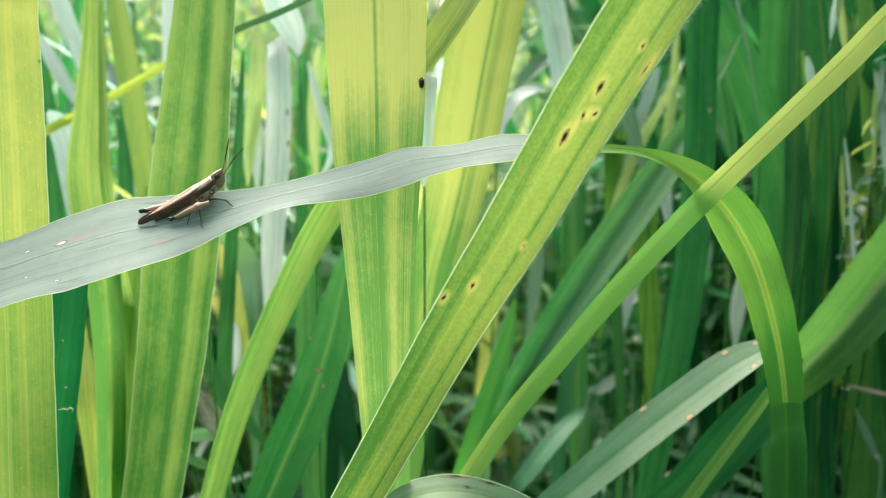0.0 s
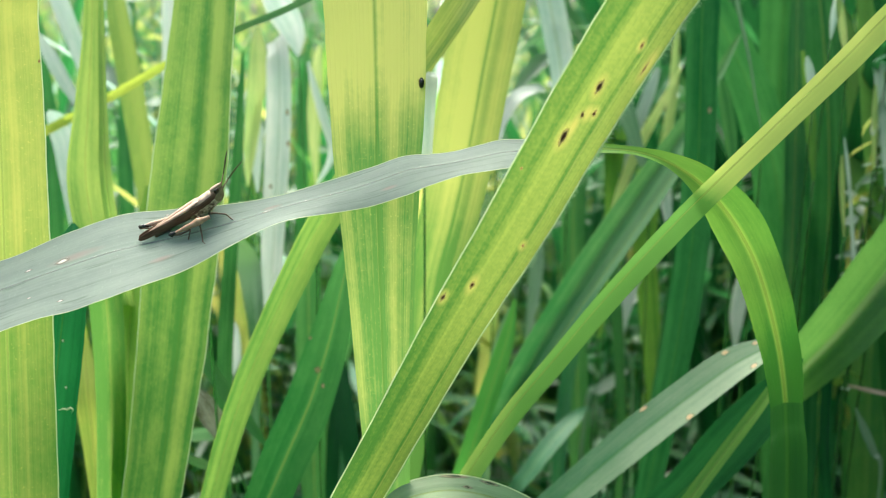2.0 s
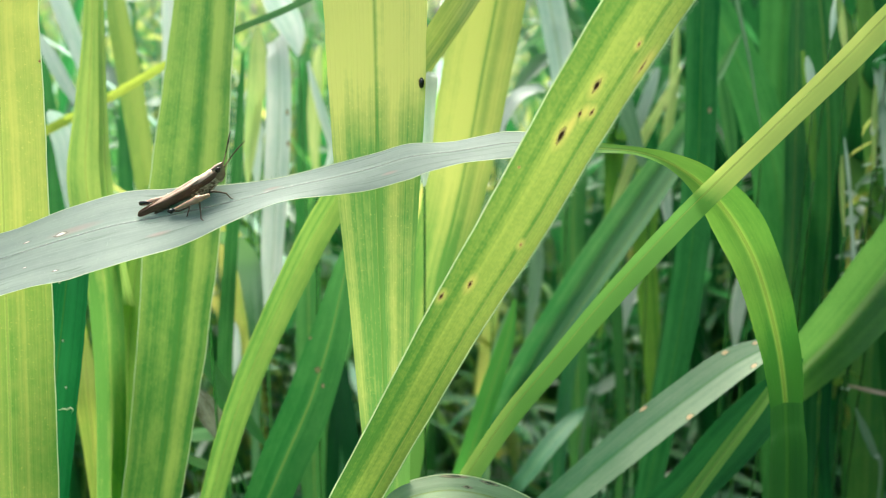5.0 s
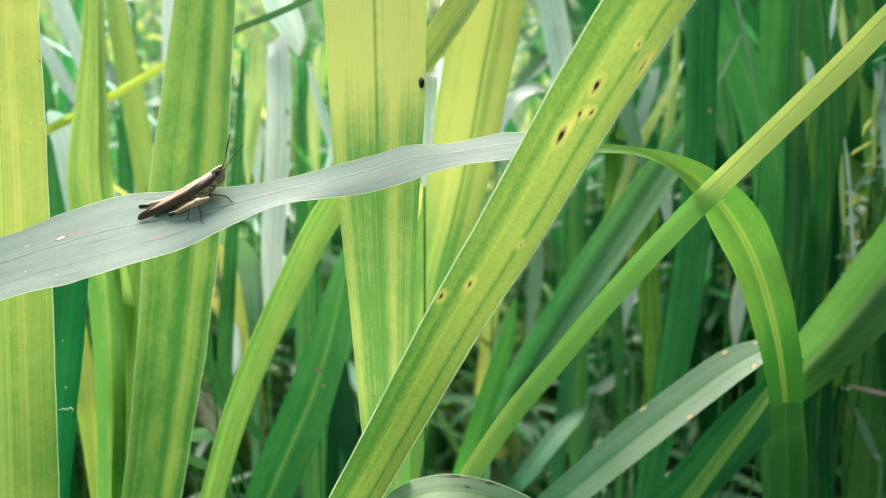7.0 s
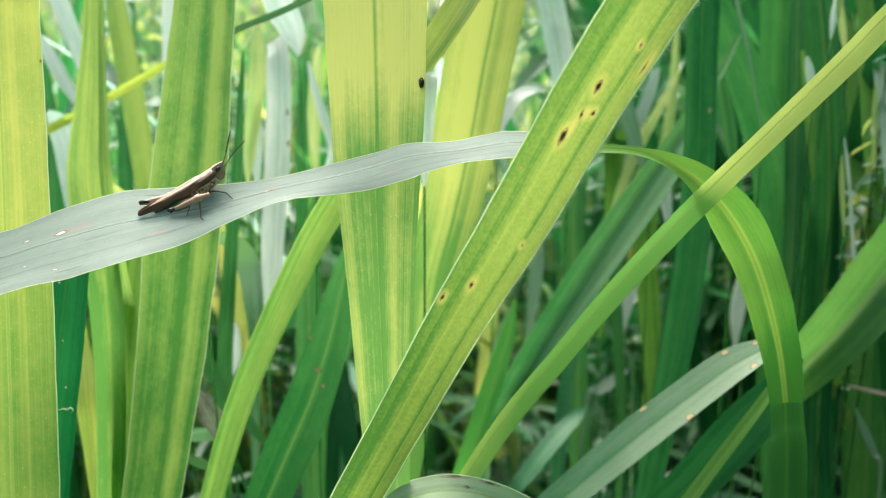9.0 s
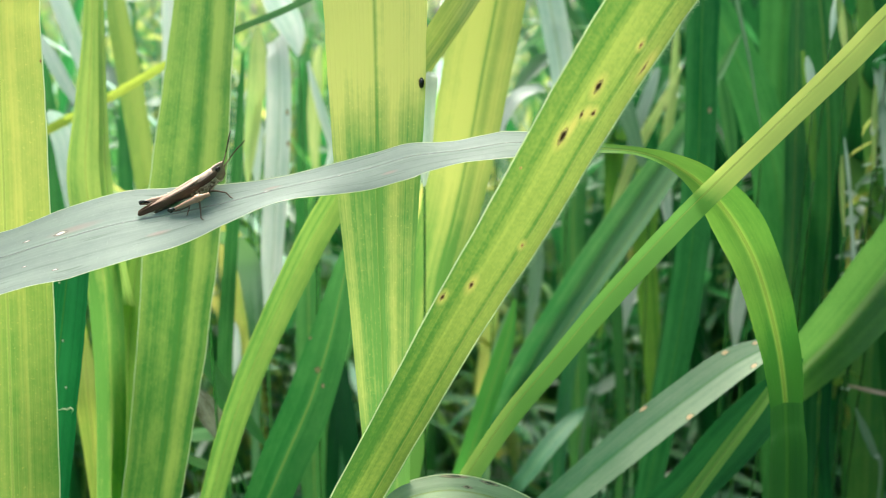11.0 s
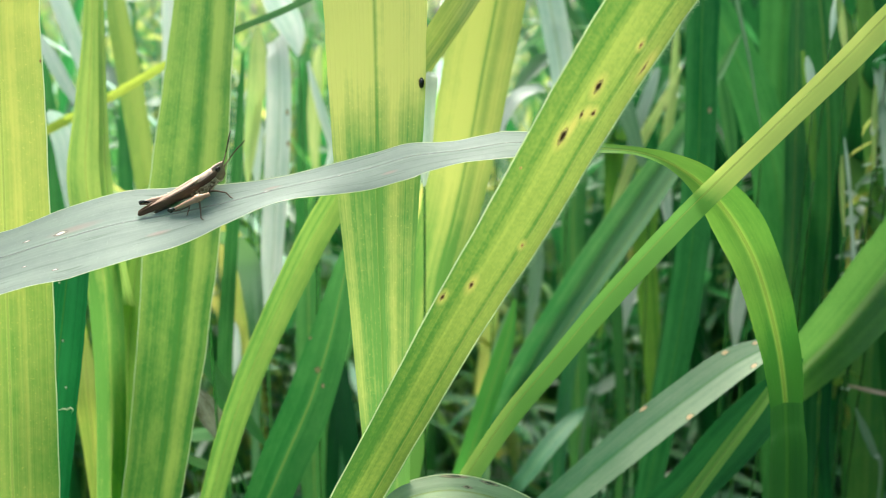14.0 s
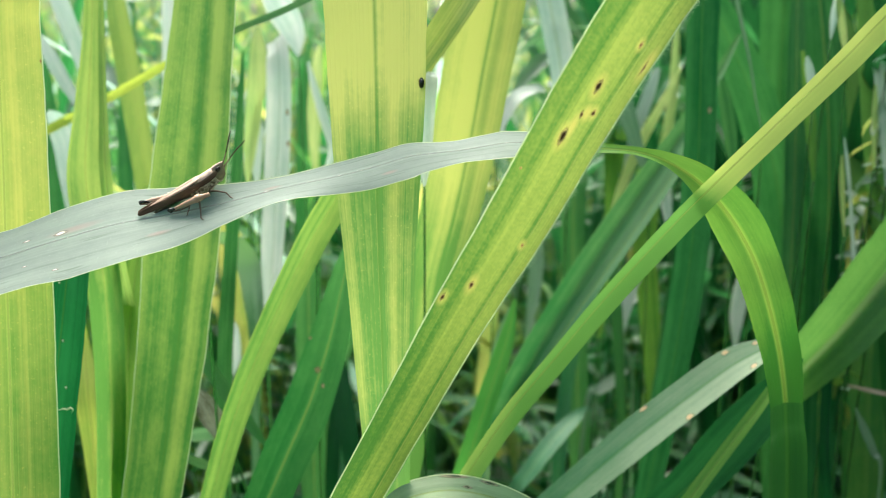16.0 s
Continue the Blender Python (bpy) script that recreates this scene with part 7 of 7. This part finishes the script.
def strip_field(name, rows, material, label):
    """Many simple blades joined: rows of (base, lean vector, height, width, droop)."""
    n, seg = len(rows), 6
    verts, faces, uvs = [], [], []
    for b, lean, height, width, droop in rows:
        b = Vector(b)
        side = Vector((-lean.y, lean.x, 0)).normalized()
        start = len(verts)
        for k in range(seg + 1):
            t = k / seg
            p = b + lean * height * (0.25 * t + droop * t ** 3) + Vector((0, 0, height * (t - 0.4 * droop * t ** 4)))
            w = width * (0.6 + 1.4 * t * (1 - t)) * (1 - 0.95 * t ** 4) / 2
            mid = p - lean * w * 0.35
            verts += [p - side * w, mid, p + side * w]
        for k in range(seg):
            for j in (0, 1):
                a = start + 3 * k + j
                faces.append((a, a + 1, a + 4, a + 3))
                v0, v1 = height * k / seg, height * (k + 1) / seg
                uvs += [j / 2, v0, j / 2 + 0.5, v0, j / 2 + 0.5, v1, j / 2, v1]
    mesh = bpy.data.meshes.new(name)
    mesh.from_pydata([tuple(v) for v in verts], [], faces)
    layer = mesh.uv_layers.new(name="UVMap")
    layer.data.foreach_set("uv", uvs)
    mesh.materials.append(material)
    for p in mesh.polygons:
        p.use_smooth = True
    return tagged(new(name, mesh), label, "grass", kind="stuff")


def far_stand():
    rng = random.Random(5)
    sets = {0: [], 1: [], 2: []}
    for k in range(19000):
        if k < 4200:
            y = 1.6 + 5.5 * rng.random() ** 1.4
            x = rng.uniform(-1, 1) * (0.7 * y + 0.6)
        else:
            a, r = rng.uniform(0, 2 * math.pi), 1.15 + 5.85 * rng.random() ** 0.8
            x, y = r * math.cos(a), r * math.sin(a)
            if y > 0 and abs(x) < 0.8 * y:
                continue
        turn = rng.uniform(0, 2 * math.pi)
        tall = rng.uniform(0.40, 0.95) + 0.2 * max(0.0, math.hypot(x, y) - 1.8)
        sets[rng.choices((0, 1, 2), (2, 3, 2) if x < 0.15 * y else (0.4, 2, 5))[0]].append(
            ((x, y, -0.03), Vector((math.cos(turn), math.sin(turn), 0)), tall, rng.uniform(0.012, 0.028), rng.uniform(0.1, 1.0)))
    strip_field("far_grass", sets[0], YOUNG, "distant stand of tall yellow-green grass")
    strip_field("far_grass", sets[1], MIDDLE, "distant stand of tall green grass")
    strip_field("far_grass", sets[2], DEEP, "distant stand of tall dark green grass")


def close_stand():
    """Mostly unseen grass beside, below and behind the viewpoint, added to block low light, and the depth of the dark
    clump.
    """
    rng = random.Random(21)
    fresh, dark = [], []
    while len(fresh) < 1500:
        a, r = rng.uniform(0, 2 * math.pi), 1.75 * rng.random() ** 0.6
        x, y = r * math.cos(a), r * math.sin(a)
        if y > 0.8 or abs(x) < 0.68 * max(y, 0) + 0.42 and y > -0.4:
            continue
        out = Vector((x, y - 0.3 if y < 0 else 0, 0)).normalized()
        turn = out.to_2d().angle_signed(Vector((1, 0))) + rng.uniform(-1.3, 1.3)
        fresh.append(((x, y, -0.03), Vector((math.cos(turn), math.sin(turn), 0)), rng.uniform(0.6, 1.15), rng.uniform(0.012, 0.026), rng.uniform(0.0, 0.35)))
    # short shoots under the near leaves
    while len(fresh) < 2100:
        y = rng.uniform(0.12, 0.75)
        x = rng.uniform(-0.65, 0.65)
        turn = rng.uniform(0, 2 * math.pi)
        fresh.append(((x, y, -0.03), Vector((math.cos(turn), math.sin(turn), 0)), rng.uniform(0.5, 1.0) * max(0.08, 0.60 - 0.66 * y), rng.uniform(0.010, 0.02), rng.uniform(0.1, 0.5)))
    while len(fresh) < 2400:
        x, y, turn = rng.uniform(-0.5, 0.5), rng.uniform(-0.45, 0.12), rng.uniform(0, 2 * math.pi)
        fresh.append(((x, y, -0.03), Vector((math.cos(turn), math.sin(turn), 0)), rng.uniform(0.2, 0.5), rng.uniform(0.010, 0.02), rng.uniform(0.1, 0.5)))
    # tall blades added at the side to lean over and cast shade
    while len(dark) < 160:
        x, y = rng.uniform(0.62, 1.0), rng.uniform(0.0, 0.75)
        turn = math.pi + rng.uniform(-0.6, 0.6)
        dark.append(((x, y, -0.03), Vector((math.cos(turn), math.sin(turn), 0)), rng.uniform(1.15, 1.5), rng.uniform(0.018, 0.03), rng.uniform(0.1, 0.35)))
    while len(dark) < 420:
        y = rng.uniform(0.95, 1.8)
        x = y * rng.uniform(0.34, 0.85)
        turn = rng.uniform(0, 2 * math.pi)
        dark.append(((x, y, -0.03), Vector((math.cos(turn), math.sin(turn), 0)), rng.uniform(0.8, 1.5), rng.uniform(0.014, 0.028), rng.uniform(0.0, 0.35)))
    strip_field("near_grass", fresh, MIDDLE, "dense green grass all around, mostly unseen, added to block low light")
    strip_field("grass_clump", dark, CLUMP_SHADE, "dense clump of tall grass coloured dark, with leaning blades added for shade")


def arching_shoots():
    """Slim shoots bent over in arcs, whose backs catch the sky."""
    rng = random.Random(31)

    def shoots(count):
        rows = []
        while len(rows) < count:
            y = rng.uniform(0.85, 1.6)
            x = y * rng.uniform(-0.66, 0.42)
            turn = rng.uniform(0, 2 * math.pi)
            tall, droop = rng.uniform(0.5, 0.95), rng.uniform(0.3, 0.95)
            reach = tall * (0.25 + droop)
            if y + math.sin(turn) * reach < 0.72:
                continue
            rows.append(((x, y, -0.03), Vector((math.cos(turn), math.sin(turn), 0)), tall, rng.uniform(0.007, 0.014), droop))
        return rows

    strip_field("arching_shoots", shoots(330), MIDDLE, "slim green arching shoots")
    strip_field("arching_shoots", shoots(310), FRESH, "slim fresh green arching shoots")
    # these few get the sky's sheen as a near-white colour
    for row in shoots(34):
        ob = strip_field("grass_shoot", [row], PALE, "slim arching shoot, coloured pale all over for sky sheen")
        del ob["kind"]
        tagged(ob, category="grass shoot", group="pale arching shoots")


def weed_leaf(length, width, droop, fold, seed):
    """A lance-shaped leaf along +x from its stalk, arched over and folded along its middle."""
    rng = random.Random(seed)
    rows = [(length * t, 0.04 * length * math.sin(3 * t + seed), length * (0.22 * t - droop * t * t), width * (0.12 + 1.75 * math.sin(math.pi * min(1.0, t ** 0.8)) ** 0.9 * 0.55) * (1 - 0.9 * t ** 6))
            for t in (0.0, 0.15, 0.35, 0.6, 0.82, 1.0)]
    return Blade(rows, (-0.2, 0.1 * rng.uniform(-1, 1), 1), (0.3, 0, 1), 3, fold, 0.0, 0.1, seed)


def leafy_weeds():
    """Tall slender weeds behind the near grass: a thin stalk with narrow leaves, almost level, along its length."""
    rng = random.Random(41)
    looks = [(SILVERY, "slender weed with narrow grey-green leaves, almost level"), (WEED, "slender weed with narrow dark green leaves, almost level"),
             (YOUNG, "slender weed with narrow yellow-green leaves, lit through")]
    forms = [weed_leaf(rng.uniform(0.045, 0.085), rng.uniform(0.009, 0.014), rng.uniform(0.15, 0.5), rng.uniform(0.2, 0.6), k) for k in range(7)]
    data = [[blade_data(f, "leaf", mat) for f in forms] for mat, _ in looks]
    # spans of bearing (sideways over ahead), how many, how tall, how near
    for low, high, count, tall, near in ((-0.56, -0.34, 13, 0.84, 0.72), (-0.30, -0.16, 6, 0.82, 0.72), (0.04, 0.14, 7, 0.86, 0.72), (0.22, 0.33, 6, 0.82, 0.72),
                                         (0.225, 0.285, 5, 0.77, 0.60), (0.10, 0.40, 12, 0.52, 0.72), (-0.36, -0.08, 8, 0.52, 0.72)):
        for k in range(count):
            y = near + rng.uniform(0.0, 0.38 if near > 0.7 else 0.12)
            x = y * rng.uniform(low, high)
            height = tall * rng.uniform(0.82, 1.12)
            kind = rng.choices((0, 1, 2), (4, 3, 2.2) if near > 0.7 and tall > 0.6 else (5, 3, 0) if tall > 0.6 else (1, 7, 0))[0]
            root = thing("weed", (x, y, -0.03), looks[kind][1], "weed", "slender weeds")
            lean = Vector((rng.uniform(-0.12, 0.12), rng.uniform(-0.08, 0.1), 1))
            part("stalk", lathe([(lean * height * t, 0.0016 * (1 - 0.6 * t)) for t in (0.0, 0.3, 0.65, 1.0)], 5), WEED, root)
            for q in range(13):
                t = 0.40 + 0.60 * q / 12 if near > 0.7 else 0.86 + 0.14 * q / 12
                leaf_part = new("leaf", data[kind][rng.randrange(len(forms))])
                leaf_part.parent = root
                spot = lean * height * t
                leaf_part.matrix_basis = pose(spot.x, spot.y, spot.z, rng.gauss(0, 18), rng.gauss(18, 26), q * 137 + rng.uniform(-30, 30))


def lit_gap_stalks():
    """Thin stalks added close to the dark clump; their tiny pale flowers and yellowish leaves stand in for lit gaps."""
    rng = random.Random(53)
    petals = [blade_data(weed_leaf(rng.uniform(0.007, 0.012), rng.uniform(0.004, 0.006), 0.2, 0.4, k + 20), "flower", PALE) for k in range(3)]
    leaves = [blade_data(weed_leaf(rng.uniform(0.014, 0.026), rng.uniform(0.004, 0.006), 0.3, 0.4, k + 30), "leaf", mat) for k, mat in enumerate((YOUNG, SILVERY, FRESH))]
    for x, y, height in ((0.247, 0.452, 0.715), (0.251, 0.470, 0.690), (0.262, 0.452, 0.785)):
        root = thing("lit_gap_weed", (x, y, -0.03), "thin weed stalk with tiny whitish flowers and yellowish leaves", "weed", "flowering weeds")
        lean = Vector((rng.uniform(-0.02, 0.02), rng.uniform(-0.02, 0.02), 1))
        part("stalk", lathe([(lean * height * t, 0.0012 * (1 - 0.6 * t)) for t in (0.0, 0.3, 0.65, 1.0)], 5), STALK, root)
        for q in range(30):
            spot = lean * (height - 0.16 * (q / 30) ** 1.3)
            bloom = q < 5 or q % 4 == 0
            ob = new("flower" if bloom else "leaf", rng.choice(petals if bloom else leaves))
            ob.parent = root
            ob.matrix_basis = pose(spot.x, spot.y, spot.z, rng.gauss(0, 30), rng.gauss(10 if bloom else 55, 25), q * 137 + rng.uniform(-30, 30))


def undergrowth():
    """Low weeds: thin stalks with small broad glossy leaves."""
    for seed, material, count, label in ((3, WEED, 330, "low broad-leaved weeds between the grass"), (4, FRESH, 120, "low fresh green weeds between the grass"),
                                         (6, GLINT, 150, "slim-leaved bluish weeds with a sheen between the grass")):
        rng = random.Random(seed)
        slim = 0.45 if material is GLINT else 1.0
        verts, faces, uvs = [], [], []
        for s in range(count):
            y = 1.0 + 2.4 * rng.random() ** 1.2
            x = rng.uniform(-1, 1) * (0.62 * y + 0.2)
            if material is GLINT:
                y = rng.uniform(0.72, 1.15)
                x = y * rng.uniform(-0.2, 0.6)
            height = rng.uniform(0.12, 0.42) if material is GLINT else rng.uniform(0.15, 0.62) + (0.10 if x < 0 else -0.05)
            lean = Vector((rng.uniform(-0.3, 0.3), rng.uniform(-0.3, 0.3), 1))
            top = Vector((x, y, -0.03)) + lean * height
            a = len(verts)
            foot = Vector((x, y, -0.03))
            for p in (foot, top):
                verts += [p + Vector((0.0012, 0, 0)), p + Vector((-0.0006, 0.001, 0)), p + Vector((-0.0006, -0.001, 0))]
            for k in range(3):
                faces.append((a + k, a + (k + 1) % 3, a + 3 + (k + 1) % 3, a + 3 + k))
                uvs += [0, 0, 1, 0, 1, height, 0, height]
            for q in range(11):
                base = foot.lerp(top, 0.15 + 0.85 * q / 10)
                turn = q * 2.4 + rng.uniform(-0.5, 0.5)
                out = Vector((math.cos(turn), math.sin(turn), rng.uniform(-0.15, 0.55))).normalized()
                size = rng.uniform(0.025, 0.06)
                side = out.cross(Vector((rng.uniform(-0.3, 0.3), rng.uniform(-0.3, 0.3), 1))).normalized()
                up = side.cross(out)
                a = len(verts)
                for t, w, drop in ((0.0, 0.03, 0), (0.25, 0.20, 0.01), (0.55, 0.24, -0.03), (0.82, 0.12, -0.12), (1.0, 0.01, -0.22)):
                    c = base + out * size * t + up * size * drop
                    verts += [c - side * size * w * slim + up * size * w * 0.3, c, c + side * size * w * slim + up * size * w * 0.3]
                for k in range(4):
                    for j in (0, 1):
                        b = a + 3 * k + j
                        faces.append((b, b + 1, b + 4, b + 3))
                        uvs += [j / 2, k * 0.02, j / 2 + 0.5, k * 0.02, j / 2 + 0.5, k * 0.02 + 0.02, j / 2, k * 0.02 + 0.02]
        mesh = bpy.data.meshes.new("undergrowth")
        mesh.from_pydata([tuple(v) for v in verts], [], faces)
        mesh.uv_layers.new(name="UVMap").data.foreach_set("uv", uvs)
        mesh.materials.append(material)
        for p in mesh.polygons:
            p.use_smooth = True
        tagged(new("undergrowth", mesh), label, "weeds", kind="stuff")


background()
low_tangle()
far_stand()
close_stand()
arching_shoots()
leafy_weeds()
lit_gap_stalks()
undergrowth()


# ---- motion ----
def motions():
    swing = [(0, 7), (0.5, 6), (1, 9), (1.5, 1), (1.7, -1), (1.9, 0), (2.0, 31), (2.1, 13), (2.2, 13), (2.5, 12), (3, 9), (3.3, -1), (3.5, -5), (4, -5),
             (6.5, -3), (7, 0), (7.5, -3), (8.5, -3), (9, -6), (11.5, -6), (12, -5), (12.5, -2), (13, -3), (13.5, -3), (14, -6), (14.5, -3), (15, -6), (15.5, -5), (16, -6)]
    turns = []
    for t, d in swing:
        shift = (RIGHT * -0.1 - UPWARD * 0.32) * d * 0.000179
        twist = Matrix.Rotation(0.0017 * (d + 5), 4, Vector((0.98, 0.02, 0.2)))
        turns.append((t, Matrix.Translation(shift) @ Matrix.Rotation(0.0011 * d, 4, -AHEAD) @ twist))
    walk(level_part, turns)
    carry = Matrix.Translation(HINGE)
    walk(hopper, [(t, carry @ m @ carry.inverted() @ HOPPER_POSE) for t, m in turns])
    sway = [(0, 6), (0.5, 6), (0.9, 6), (1.0, -15), (1.1, -25), (1.3, -23), (1.4, -29), (1.5, -29), (1.6, -20), (1.7, -27), (1.8, -9), (1.9, 7), (2.0, 4.5), (2.1, -20),
            (2.2, -16), (2.3, 1), (2.4, -7), (2.5, -6), (3, -3), (3.5, 0), (4, -1.5), (6.5, 3), (7, 0), (7.5, 1.5), (8, 3), (9, 3), (11.5, 3), (12.5, 3), (13, 4.5),
            (13.5, 3), (14, 3), (14.5, 1.5), (15, 4.5), (15.5, 1.5), (16, 3)]
    pivot = Vector((0.0314, 0.2059, 0.7263))
    foot = swaying_leaf.location.copy()
    rows = []
    for t, d in sway:
        shift = (RIGHT - UPWARD * 0.45) * d * 0.000151
        rows.append((t, Matrix.Translation(pivot + shift) @ Matrix.Rotation(-0.00062 * d, 4, -AHEAD) @ Matrix.Translation(foot - pivot)))
    walk(swaying_leaf, rows)
    drift = [(0, 0), (2, 0.2), (2.5, 1), (3, 2), (3.3, 0), (3.5, -1.5), (4, 0.3), (6.5, 1), (7, 1.2), (7.5, 2), (8.5, 2.5), (12, 3), (14, 2.5), (14.5, 2), (16, 3)]
    stand = drifting_leaf.location.copy()
    walk(drifting_leaf, [(t, Matrix.Translation(stand + RIGHT * d * 0.00019)) for t, d in drift])


motions()
